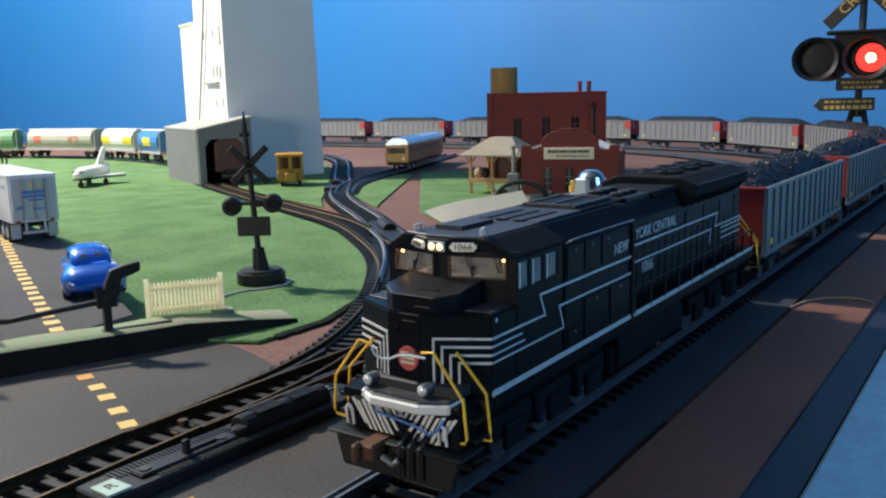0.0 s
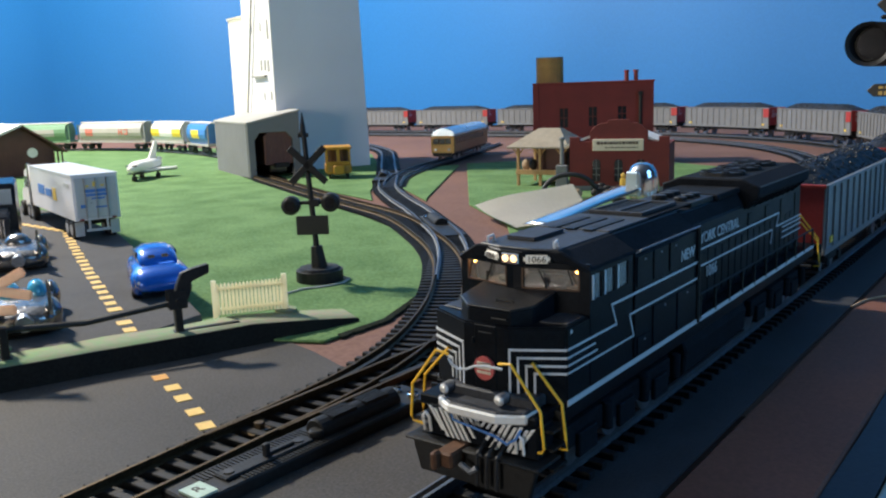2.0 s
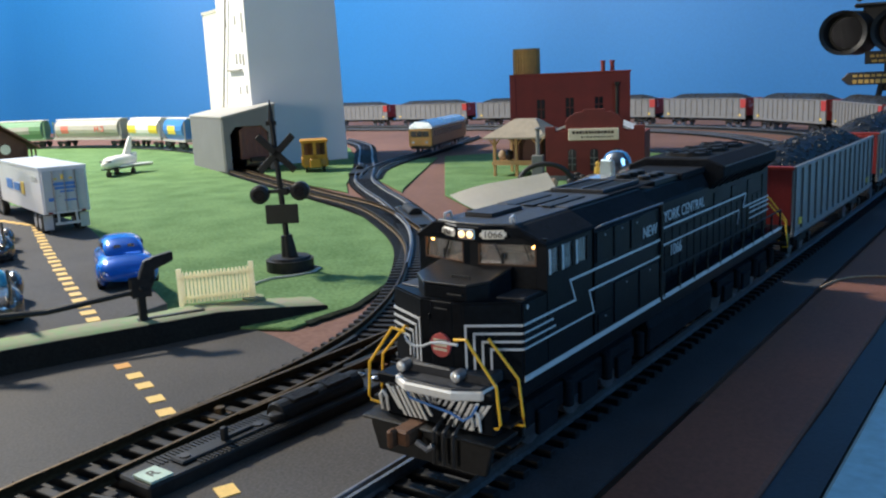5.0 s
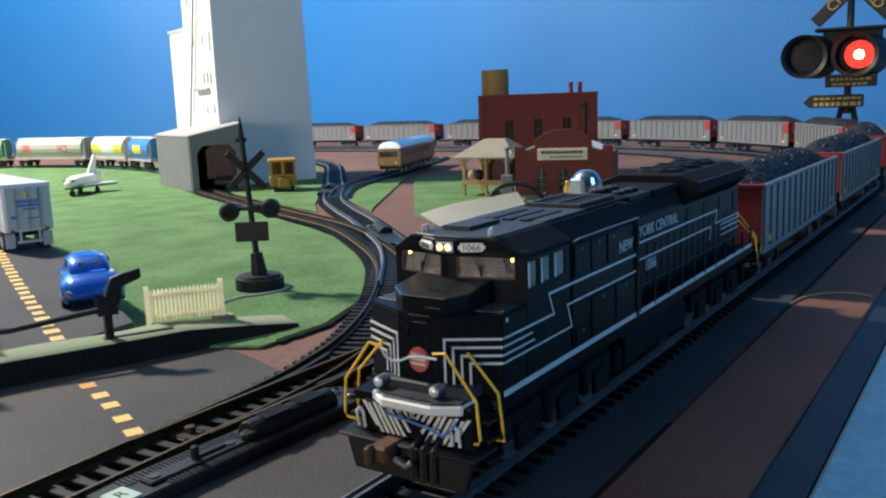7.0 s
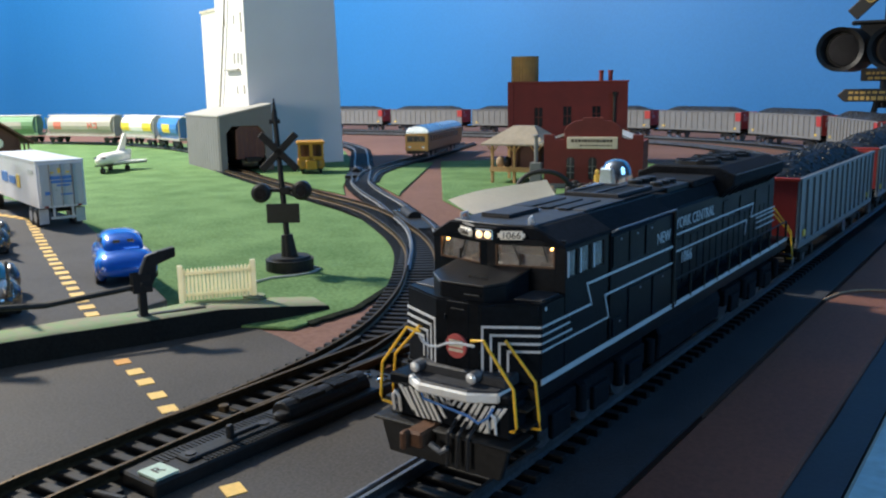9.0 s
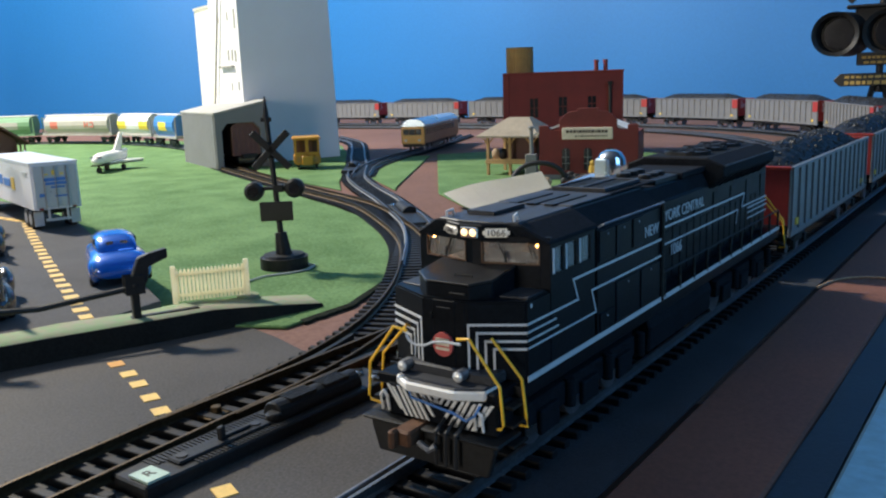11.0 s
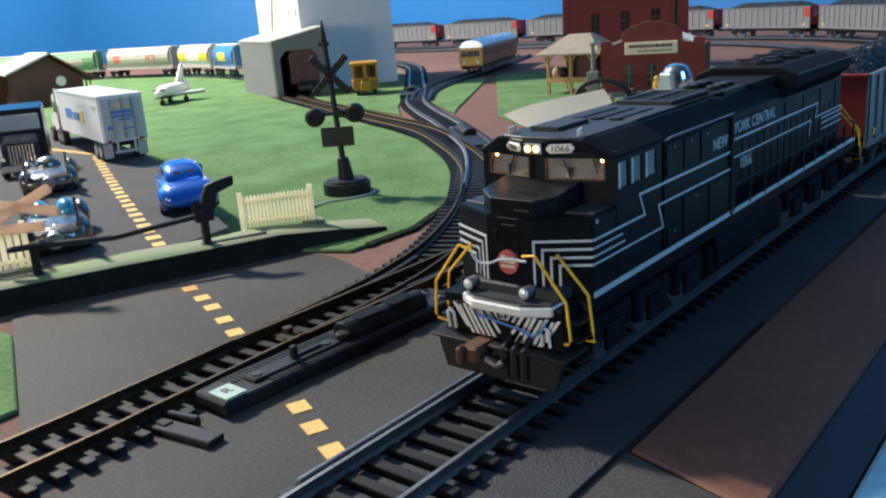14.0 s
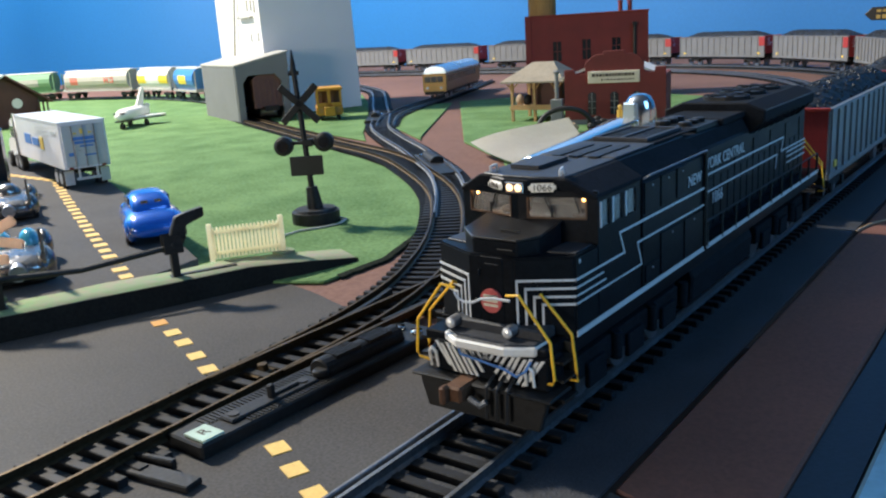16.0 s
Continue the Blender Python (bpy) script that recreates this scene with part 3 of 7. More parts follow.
    ln = math.hypot(W, C1 - C0)
    for s in (-1, 1):
        half = Matrix(((s * W / ln, -s * (C1 - C0) / ln, 0, 0), ((C1 - C0) / ln, W / ln, 0, C0), (0, 0, 1, 0), (0, 0, 0, 1)))
        bm = bmesh.new()
        box(bm, 0.0, 0.0021, 0.0, 0.0013, 0.0386, 0.0503, half)
        box(bm, 0.0156, ln, 0.0, 0.0013, 0.0386, 0.0503, half)
        box(bm, 0.0020, 0.0157, 0.0, 0.0013, 0.0386, 0.0440, half)
        box(bm, 0.0020, 0.0157, 0.0, 0.0013, 0.0488, 0.0503, half)
        part("cab_front", bm, M["blackpaint"], L, bevel=0.0001)
        bm = bmesh.new()
        for a, b, c, d in ((0.0021, 0.0024, 0.0440, 0.0488), (0.0153, 0.0156, 0.0440, 0.0488), (0.0021, 0.0156, 0.0440, 0.0443)):
            box(bm, a, b, -0.0001, 0.0004, c, d, half)
        part("windshield_gasket", bm, M["cabin"], L)
        bm = bmesh.new()
        box(bm, 0.0021, 0.0156, 0.0005, 0.0007, 0.0440, 0.0488, half)
        part("windshield", bm, M["winglass"], L).visible_shadow = False
        bm = bmesh.new()
        rod(bm, half @ Vector((0.0062, -0.0006, 0.0492)), half @ Vector((0.0080, -0.0006, 0.0452)), 0.0002, n=6)
        rod(bm, half @ Vector((0.0080, -0.0006, 0.0470)), half @ Vector((0.0080, -0.0006, 0.0446)), 0.0003, n=6)
        rod(bm, half @ Vector((0.0130, -0.0006, 0.0492)), half @ Vector((0.0142, -0.0006, 0.0456)), 0.0002, n=6)
        part("wiper", bm, M["black"], L)
        a, b = (s * (W - 0.0008), s * W)
        for label, y0, y1, z0, z1 in (("cab_side", C1, 0.034, 0.0212, 0.0420), ("window_header", C1, 0.034, 0.0478, 0.0492), ("window_post", C1, 0.0116, 0.0420, 0.0478), ("window_post", 0.0164, 0.0176, 0.0420, 0.0478), ("window_post", 0.0230, 0.0244, 0.0420, 0.0478), ("window_post", 0.0304, 0.0340, 0.0420, 0.0478)):
            bm = bmesh.new()
            box(bm, a, b, y0, y1, z0, z1)
            part(label, bm, M["blackpaint"], L)
        bm = bmesh.new()
        ball(bm, half @ Vector((0.0146, 0.0016, 0.0481)), 0.00034, 0.00034, 0.00034, 8)
        part("cab_lamp", bm, M["cabglow"], L, "tiny warm cab lamp")
        for y0, y1 in ((0.0116, 0.0164), (0.0176, 0.0230), (0.0244, 0.0304)):
            bm = bmesh.new()
            box(bm, s * (W - 0.0006), s * (W - 0.0003), y0, y1, 0.0420, 0.0478)
            pn = part("side_window", bm, M["sideglass"], L)
            pn.visible_shadow = False
            bm = bmesh.new()
            box(bm, s * (W - 0.0003), s * (W + 0.0002), y0, y0 + 0.0007, 0.0421, 0.0477)
            part("window_frame", bm, M["stripe"], pn)
    bm = bmesh.new()
    box(bm, -W, W, 0.0330, 0.0340, 0.0212, 0.0492)
    part("cab_bulkhead", bm, M["bulkhead"], L, "dark brown rear wall of the cab")
    bm = bmesh.new()
    prism(bm, [(-W - 0.0003, 0.0486), (W + 0.0003, 0.0486), (W + 0.0003, 0.0494), (0.0112, 0.0531), (-0.0112, 0.0531), (-W - 0.0003, 0.0494)], "y", 0.0, 0.0345)
    for v in bm.verts:
        if v.co.y < 0.01:
            v.co.y = 0.0058 + 0.0042 * max(0.0, abs(v.co.x) - 0.003) / 0.0145
    part("cab_roof", bm, M["hoodtop"], L, bevel=0.0004)
    bm = bmesh.new()
    prism(bm, [(-0.0106, 0.0092), (-0.0040, 0.0072), (0.0040, 0.0072), (0.0106, 0.0092), (0.0106, 0.0344), (-0.0106, 0.0344)], "z", 0.0528, 0.0534)
    part("cab_roof_panel", bm, M["roofgrey"], L, "dusty grey roof panel", bevel=0.0002)
    bm = bmesh.new()
    box(bm, -0.0166, 0.0166, 0.0125, 0.0325, 0.0410, 0.0416)
    part("cab_floor", bm, M["cabin"], L)
    for x in (-0.0125, 0.0065):
        bm = bmesh.new()
        box(bm, x, x + 0.0060, 0.0190, 0.0235, 0.0416, 0.0432)
        box(bm, x, x + 0.0060, 0.0230, 0.0245, 0.0416, 0.0468)
        part("cab_seat", bm, M["cabin"], L, "tan cab seat", bevel=0.0005)
    # headlight box and swept number boards under the roof's front edge
    bm = bmesh.new()
    prism(bm, [(-0.0092, 0.0090), (-0.0030, 0.0058), (0.0030, 0.0058), (0.0092, 0.0090), (0.0092, 0.0125), (-0.0092, 0.0125)], "z", 0.0494, 0.0529)
    part("headlight_housing", bm, M["blackpaint"], L, bevel=0.0003)
    bm = bmesh.new()
    box(bm, -0.0023, 0.0023, 0.0052, 0.0062, 0.0499, 0.0523)
    part("headlight_bezel", bm, M["chrome"], L, "bright headlight bezel", bevel=0.0002)
    for x in (-0.0011, 0.0011):
        bm = bmesh.new()
        ball(bm, (x, 0.0052, 0.0511), 0.00085, 0.0005, 0.00085, 14)
        part("headlight", bm, M["glow"], L, "lit headlight", smooth=True)
    for s in (-1, 1):
        q = pose(s * 0.0060, 0.0072, 0.0511, 0, 0, s * 27)
        bm = bmesh.new()
        box(bm, -0.0030, 0.0030, -0.0005, 0.0006, -0.0010, 0.0010, q)
        nb = part("number_board", bm, M["board"], L, "pale number board", bevel=0.0009, seg=3)
        text("number", "1066", 0.0020, q @ pose(0, -0.0006, 0, 90, 0, 0), M["ink"], nb, 0.00008, 1.1)
        bm = bmesh.new()
        tube(bm, [(s * 0.0090, 0.0100, 0.0532), (s * 0.0090, 0.0100, 0.0546), (s * 0.0086, 0.0118, 0.0549), (s * 0.0086, 0.0124, 0.0532)], 0.00035)
        part("roof_bracket", bm, M["stripe"], L)
    # roof hatches behind the cab
    bm = bmesh.new()
    prism(bm, [(-W + 0.0002, 0.0212), (W - 0.0002, 0.0212), (W - 0.0002, 0.0482), (0.0110, 0.0530), (-0.0110, 0.0530), (-W + 0.0002, 0.0482)], "y", 0.0345, 0.0765)
    for f in bm.faces:
        f.material_index = 1 if f.calc_center_median().z > 0.0484 else 0
    part("equipment_hood", bm, [M["blackpaint"], M["hoodtop"]], L, bevel=0.0004)
    # doors, louvres and a grab rail on the equipment hood
    for s in (-1, 1):
        for y0, y1, z0, z1 in ((0.0355, 0.0445, 0.0400, 0.0476), (0.0455, 0.0545, 0.0400, 0.0476), (0.0560, 0.0630, 0.0400, 0.0476), (0.0360, 0.0440, 0.0226, 0.0270), (0.0455, 0.0600, 0.0226, 0.0330), (0.0615, 0.0750, 0.0226, 0.0330)):
            bm = bmesh.new()
            box(bm, s * (W - 0.0003), s * (W + 0.00015), y0, y1, z0, z1)
            dr = part("access_door", bm, M["blackpaint"], L, bevel=0.0001)
            bm = bmesh.new()
            ball(bm, (s * (W + 0.0002), (y0 + y1) / 2, z1 - 0.0012), 0.0002, 0.0004, 0.0003, 6)
            part("latch", bm, M["steel"], dr)
        bm = bmesh.new()
        tube(bm, [(s * (W - 0.0002), 0.0352, 0.0486), (s * (W + 0.0010), 0.0356, 0.0494), (s * (W + 0.0010), 0.0750, 0.0494), (s * (W - 0.0002), 0.0754, 0.0486)], 0.00025)
        part("grab_rail", bm, M["steel"], L)
    bm = bmesh.new()
    box(bm, -0.0104, 0.0104, 0.0348, 0.0585, 0.0531, 0.0536)
    part("roof_walk", bm, M["roofgrey"], L, "dusty grey roof panel", bevel=0.0002)
    bm = bmesh.new()
    box(bm, -0.0104, 0.0104, 0.0588, 0.0890, 0.0531, 0.0536)
    part("roof_walk", bm, M["hoodtop"], L, bevel=0.0002)
    for x in (-0.0060, -0.0010, 0.0040):
        bm = bmesh.new()
        box(bm, x, x + 0.0024, 0.0330, 0.0520, 0.0535, 0.0539)
        part("roof_slot", bm, M["black"], L)
    bm = bmesh.new()
    box(bm, -0.0075, 0.0010, 0.0150, 0.0300, 0.0533, 0.0543)
    part("air_conditioner", bm, M["roofgrey"], L, bevel=0.0008, seg=2)
    bm = bmesh.new()
    box(bm, -0.0075, 0.0075, 0.0600, 0.0830, 0.0534, 0.0539)
    rh = part("roof_hatch", bm, M["hoodtop"], L, bevel=0.0003)
    bm = bmesh.new()
    for x0, x1, y0, y1 in ((-0.0080, -0.0068, 0.0595, 0.0835), (0.0068, 0.0080, 0.0595, 0.0835), (-0.0068, 0.0068, 0.0595, 0.0606), (-0.0068, 0.0068, 0.0824, 0.0835), (-0.0006, 0.0006, 0.0606, 0.0824)):
        box(bm, x0, x1, y0, y1, 0.0536, 0.0546)
    part("hatch_rim", bm, M["roofgrey"], rh, bevel=0.0001)
    bm = bmesh.new()
    for k in range(9):
        box(bm, -0.0065, 0.0065, 0.0618 + k * 0.0023, 0.0630 + k * 0.0023, 0.0538, 0.0542)
    part("hatch_grille", bm, M["black"], L)
    # long hood
    bm = bmesh.new()
    prism(bm, [(-0.0120, 0.0212), (0.0120, 0.0212), (0.0120, 0.0470), (0.0095, 0.0515), (-0.0095, 0.0515), (-0.0120, 0.0470)], "y", 0.0765, 0.2040)
    for f in bm.faces:
        f.material_index = 1 if f.calc_center_median().z > 0.0475 else 0
    part("long_hood", bm, [M["blackpaint"], M["hoodtop"]], L, bevel=0.0005)
    for s in (-1, 1):
        for k in range(19):
            y = 0.0800 + k * 0.0064
            bm = bmesh.new()
            box(bm, s * 0.0120, s * 0.0123, y, y + 0.0056, 0.0230, 0.0375 if k % 3 else 0.0440)
            part("hood_door", bm, M["blackpaint"], L, bevel=0.0001)
    bm = bmesh.new()
    box(bm, -0.0090, 0.0090, 0.0930, 0.1120, 0.0515, 0.0530)
    for y in (0.097, 0.103, 0.108):
        rod(bm, (-0.003, y, 0.0530), (-0.003, y, 0.0545), 0.0024, n=10)
        rod(bm, (0.004, y, 0.0530), (0.004, y, 0.0542), 0.0020, n=10)
    part("exhaust_manifold", bm, M["black"], L, bevel=0.0002)
    # flared radiator wings
    bm = bmesh.new()
    prism(bm, [(-0.0120, 0.0455), (0.0120, 0.0455), (0.0170, 0.0500), (0.0170, 0.0535), (0.0110, 0.0560), (-0.0110, 0.0560), (-0.0170, 0.0535), (-0.0170, 0.0500)], "y", 0.1330, 0.1960)
    part("radiator_housing", bm, M["hoodtop"], L, bevel=0.0005)
    for s in (-1, 1):
        bm = bmesh.new()
        for k in range(9):
            y = 0.1350 + k * 0.0067
            prism(bm, [(s * 0.0124, 0.0458), (s * 0.0128, 0.0456), (s * 0.0172, 0.0498), (s * 0.0168, 0.0500)], "y", y, y + 0.0004)
        part("radiator_rib", bm, M["blackpaint"], L)
        bm = bmesh.new()
        box(bm, s * 0.0169, s * 0.0172, 0.1335, 0.1955, 0.0533, 0.0537)
        part("radiator_seam", bm, M["roofgrey"], L)
    bm = bmesh.new()
    box(bm, -0.0105, 0.0105, 0.1120, 0.1335, 0.0513, 0.0533)
    part("brake_grid_hatch", bm, M["hoodtop"], L, bevel=0.0004)
    for k, y in enumerate((0.146, 0.164, 0.182)):
        bm = bmesh.new()
        rod(bm, (0, y, 0.0560), (0, y, 0.0572), 0.0078, n=24)
        f = part("radiator_fan", bm, M["black"], L)
        for j in range(6):
            bm = bmesh.new()
            box(bm, 0.0006, 0.0075, -0.0010, 0.0010, 0.0572, 0.0575, pose(0, y, 0, 0, 0, j * 60))
            part("fan_blade", bm, M["hoodtop"], f)
    # stripes, raised by a hair
    def strip(y0, z0, y1, z1, w, x=W + 0.0001):
        for s in (-1, 1):
            bm = bmesh.new()
            d = Vector((0, y1 - y0, z1 - z0)).normalized()
            nrm = Vector((0, -d.z, d.y)) * w / 2
            a, b = Vector((0, y0, z0)), Vector((0, y1, z1))
            prism(bm, [((a + nrm).y, (a + nrm).z), ((b + nrm).y, (b + nrm).z), ((b - nrm).y, (b - nrm).z), ((a - nrm).y, (a - nrm).z)], "x", s * x - 0.0001, s * x + 0.0001)
            part("stripe", bm, M["stripe"], L, "pale grey stripe")
    strip(0.0002, 0.0336, 0.0240, 0.0336, 0.0005)
    strip(0.0240, 0.0333, 0.0212, 0.0391, 0.0005)
    strip(0.0212, 0.0388, 0.0765, 0.0388, 0.0006, W)
    strip(0.0002, 0.0318, 0.0130, 0.0318, 0.0004)
    strip(0.0002, 0.0300, 0.0140, 0.0300, 0.0004)
    strip(0.0002, 0.0283, 0.0335, 0.0283, 0.0004)
    strip(0.0335, 0.0281, 0.0310, 0.0343, 0.0005)
    strip(0.0310, 0.0341, 0.0765, 0.0341, 0.0005, W)
    strip(0.0770, 0.0393, 0.1730, 0.0393, 0.0006, 0.0125)
    strip(0.0800, 0.0341, 0.1650, 0.0341, 0.0005, 0.0125)
    strip(0.1730, 0.0393, 0.1700, 0.0345, 0.0004, 0.0125)
    strip(0.1650, 0.0341, 0.1635, 0.0290, 0.0004, 0.0125)
    for z in (0.0345, 0.0330, 0.0312, 0.0290):
        strip(0.1700 if z > 0.033 else 0.178, z, 0.2035, z, 0.0005, 0.0125)
    # nose stripes: horizontal on the facets, then turned down beside the door
    right = (Vector((0.0062, -0.0062, 0)), Vector((W, 0, 0)))
    left = (Vector((-0.0050, -0.0062, 0)), Vector((-W, 0, 0)))
    for (a, b), sg in ((right, 1), (left, -1)):
        d = (b - a).normalized()
        out = Vector((d.y, -d.x, 0)) * sg
        ln = (b - a).length
        m = Matrix.Identity(4)
        m.col[0], m.col[1], m.col[2], m.col[3] = (*d, 0), (*(-out), 0), (0, 0, 1, 0), (*a, 1)
        for k, z in enumerate((0.0336, 0.0318, 0.0300, 0.0283)):
            bm = bmesh.new()
            u = 0.0003 + k * 0.0018
            box(bm, u, ln, -0.0002, 0.0002, z - 0.00026, z + 0.00026, m)
            box(bm, u, u + 0.0005, -0.0002, 0.0002, 0.0238, z, m)
            part("nose_stripe", bm, M["stripe"], L, "pale grey stripe")
    bm = bmesh.new()
    prism(bm, [(0.0007 + 0.0026 * math.cos(a) * (1.0 if math.sin(a) < 0.3 else 1.05), 0.0287 + 0.0027 * math.sin(a)) for a in [k * math.pi / 9 for k in range(18)]], "y", -0.0071, -0.0065)
    badge = part("badge", bm, M["redsign"], L, "round red badge with pale bars")
    for z in (0.0298, 0.0288, 0.0278):
        bm = bmesh.new()
        box(bm, -0.0011, 0.0025, -0.00725, -0.0071, z - 0.0003, z + 0.0003)
        part("badge_bar", bm, M["sign"], badge)
    # front platform, anticlimber, ditch lights, plow
    bm = bmesh.new()
    prism(bm, [(-0.0098, -0.0105), (-0.0050, -0.0135), (0.0075, -0.0135), (0.0135, -0.0105), (0.0135, -0.004), (-0.0098, -0.004)], "z", 0.0192, 0.0213)
    part("anticlimber", bm, M["white"], L, "white anticlimber edge", bevel=0.0004)
    bm = bmesh.new()
    box(bm, -0.0098, 0.0135, -0.0075, -0.0020, 0.0212, 0.0238)
    prism(bm, [(-0.0094, -0.0100), (-0.0048, -0.0130), (0.0073, -0.0130), (0.0131, -0.0100), (0.0131, -0.004), (-0.0094, -0.004)], "z", 0.0205, 0.0217)
    part("front_platform", bm, M["roofgrey"], L, bevel=0.0004)
    for x in (-0.0085, 0.0062):
        bm = bmesh.new()
        rod(bm, (x, -0.0098, 0.0232), (x, -0.0070, 0.0232), 0.0013, n=16)
        d = part("ditch_light", bm, M["steel"], L, smooth=False)
        bm = bmesh.new()
        ball(bm, (x, -0.0098, 0.0232), 0.0011, 0.0006, 0.0011, 12)
        part("lens", bm, M["lens"], d)
    bm = bmesh.new()
    box(bm, -0.0125, 0.0165, -0.0110, -0.0040, 0.0120, 0.0192)
    part("pilot", bm, M["blackpaint"], L, bevel=0.0005)
    for side, x0 in ((-1, -0.0120), (1, 0.0066)):
        for k in range(7):
            bm = bmesh.new()
            x = x0 + k * 0.00142
            top, bot = 0.0190 - 0.0004 * (k % 2), 0.0126 + (0.0012 if k in (0, 6) else 0)
            sl = 0.0036 * side
            prism(bm, [(x, top), (x + 0.00080, top), (x + 0.00080 - sl, bot), (x - sl, bot)], "y", -0.0113, -0.0110)
            part("pilot_stripe", bm, M["white"], L, "white diagonal pilot stripe")
    for k in range(6):
        bm = bmesh.new()
        x = -0.0030 + k * 0.0016
        sl = 0.0014 if k < 3 else -0.0014
        prism(bm, [(x, 0.0190), (x + 0.0007, 0.0190), (x + 0.0007 + sl, 0.0168), (x + sl, 0.0168)], "y", -0.0113, -0.0110)
        part("pilot_stripe", bm, M["stripe"], L, "pale diagonal pilot stripe")
    bm = bmesh.new()
    prism(bm, [(-0.0150, 0.0118), (0.0172, 0.0118), (0.0172, 0.0098), (0.0155, 0.0040), (-0.0132, 0.0040), (-0.0150, 0.0098)], "y", -0.0135, -0.0118)
    prism(bm, [(-0.0168, 0.0120), (0.0188, 0.0120), (0.0188, 0.0112), (-0.0168, 0.0112)], "y", -0.0145, -0.0050)
    part("snow_plow", bm, M["black"], L, "dusty black snow plow", bevel=0.0003)
    for x in (0.0035, 0.0060, 0.0085):
        bm = bmesh.new()
        tube(bm, [(x, -0.0112, 0.0140), (x + 0.0003, -0.0150, 0.0125), (x + 0.0002, -0.0152, 0.0052)], 0.00045)
        part("brake_hose", bm, M["rubber"], L)
    bm = bmesh.new()
    box(bm, -0.0052, -0.0006, -0.0185, -0.0100, 0.0088, 0.0124)
    box(bm, -0.0050, -0.0034, -0.0205, -0.0180, 0.0086, 0.0128)
    part("coupler", bm, M["rust"], L, "rust brown knuckle coupler", bevel=0.0005)
    bm = bmesh.new()
    tube(bm, [(0.0000, -0.016, 0.0095), (0.0030, -0.0165, 0.0086), (0.0042, -0.0160, 0.0096)], 0.0007)
    part("coupler_lever", bm, M["steel"], L)
    for x in (-0.0128, 0.0118):
        bm = bmesh.new()
        tube(bm, [(x, -0.0118, 0.0132), (x, -0.0124, 0.0168), (x + 0.0008, -0.0124, 0.0178), (x + 0.0018, -0.0124, 0.0168), (x + 0.0018, -0.0118, 0.0132)], 0.00035)
        part("grab_iron", bm, M["white"], L)
    bm = bmesh.new()
    tube(bm, [(-0.0046, -0.0126, 0.0192), (-0.0040, -0.0128, 0.0178), (0.0020, -0.0128, 0.0170), (0.0070, -0.0128, 0.0163), (0.0100, -0.0128, 0.0152), (0.0122, -0.0128, 0.0168), (0.0134, -0.0126, 0.0190)], 0.0003)
    part("blue_hose", bm, M["label_blue"], L, "thin blue hose across the pilot")
    bm = bmesh.new()
    tube(bm, [(-0.0068, -0.0100, 0.0306), (-0.0055, -0.0106, 0.0296), (-0.0035, -0.0108, 0.0290), (-0.0015, -0.0106, 0.0292), (0.0002, -0.0100, 0.0300), (0.0030, -0.0098, 0.0304), (0.0070, -0.0095, 0.0303)], 0.0003)
    part("safety_chain", bm, M["stripe"], L, "pale safety chain across the front")
    # corner steps and yellow handrails, front and rear
    for y0, sg in ((-0.0060, 1), (0.2100, -1)):
        for s in (-1, 1):
            bm = bmesh.new()
            for z in (0.0090, 0.0135, 0.0175):
                box(bm, s * 0.0140, s * 0.0185, y0 - 0.002, y0 + 0.004, z, z + 0.0006)
            box(bm, s * 0.0150, s * 0.0180, y0 + 0.0036, y0 + 0.0042, 0.0085, 0.0205)
            part("corner_step", bm, M["black"], L)
            bm = bmesh.new()
            tube(bm, [(s * 0.0172, y0 + 0.002 * sg, 0.0128), (s * 0.0196, y0 + 0.002 * sg, 0.0129), (s * 0.0193, y0 + 0.002 * sg, 0.0150), (s * 0.0184, y0 + 0.002 * sg, 0.0230), (s * 0.0112, y0 + 0.002 * sg, 0.0308), (s * 0.0108, y0 + 0.003 * sg, 0.0300)], 0.00034)
            part("yellow_handrail", bm, M["yellow"], L, "yellow grab handrail")
            bm = bmesh.new()
            tube(bm, [(s * 0.0142, y0 - 0.0045 * sg, 0.0138), (s * 0.0172, y0 - 0.0045 * sg, 0.0141), (s * 0.0177, y0 - 0.0045 * sg, 0.0150), (s * 0.0170, y0 - 0.0045 * sg, 0.0230), (s * 0.0098, y0 - 0.0045 * sg, 0.0322), (s * 0.0066, y0 - 0.0042 * sg, 0.0316)], 0.00034)
            part("yellow_handrail", bm, M["yellow"], L, "yellow grab handrail")
    # stanchions and the side handrail
    for s in (-1, 1):
        bm = bmesh.new()
        pts = []
        for k in range(11):
            y = 0.0790 + k * 0.0124
            rod(bm, (s * W, y, 0.0215), (s * W, y, 0.0288), 0.00045, n=6)
            pts.append((s * W, y, 0.0288))
        tube(bm, [(s * W, 0.0765, 0.0288)] + pts, 0.0003)
        part("side_railing", bm, M["black"], L)
        bm = bmesh.new()
        rod(bm, (s * (W + 0.0002), 0.0765, 0.0212), (s * (W + 0.0002), 0.0765, 0.0490), 0.0006, n=6)
        part("grab_pole", bm, M["black"], L)
    # under the frame: fuel tank, trucks, wheels
    bm = bmesh.new()
    box(bm, -0.0100, 0.0100, -0.0040, 0.2060, 0.0100, 0.0178)
    part("underframe", bm, M["hoodtop"], L)
    bm = bmesh.new()
    prism(bm, [(-0.0140, 0.0165), (0.0140, 0.0165), (0.0155, 0.0130), (0.0150, 0.0060), (0.0110, 0.0035), (-0.0110, 0.0035), (-0.0150, 0.0060), (-0.0155, 0.0130)], "y", 0.0740, 0.1280)
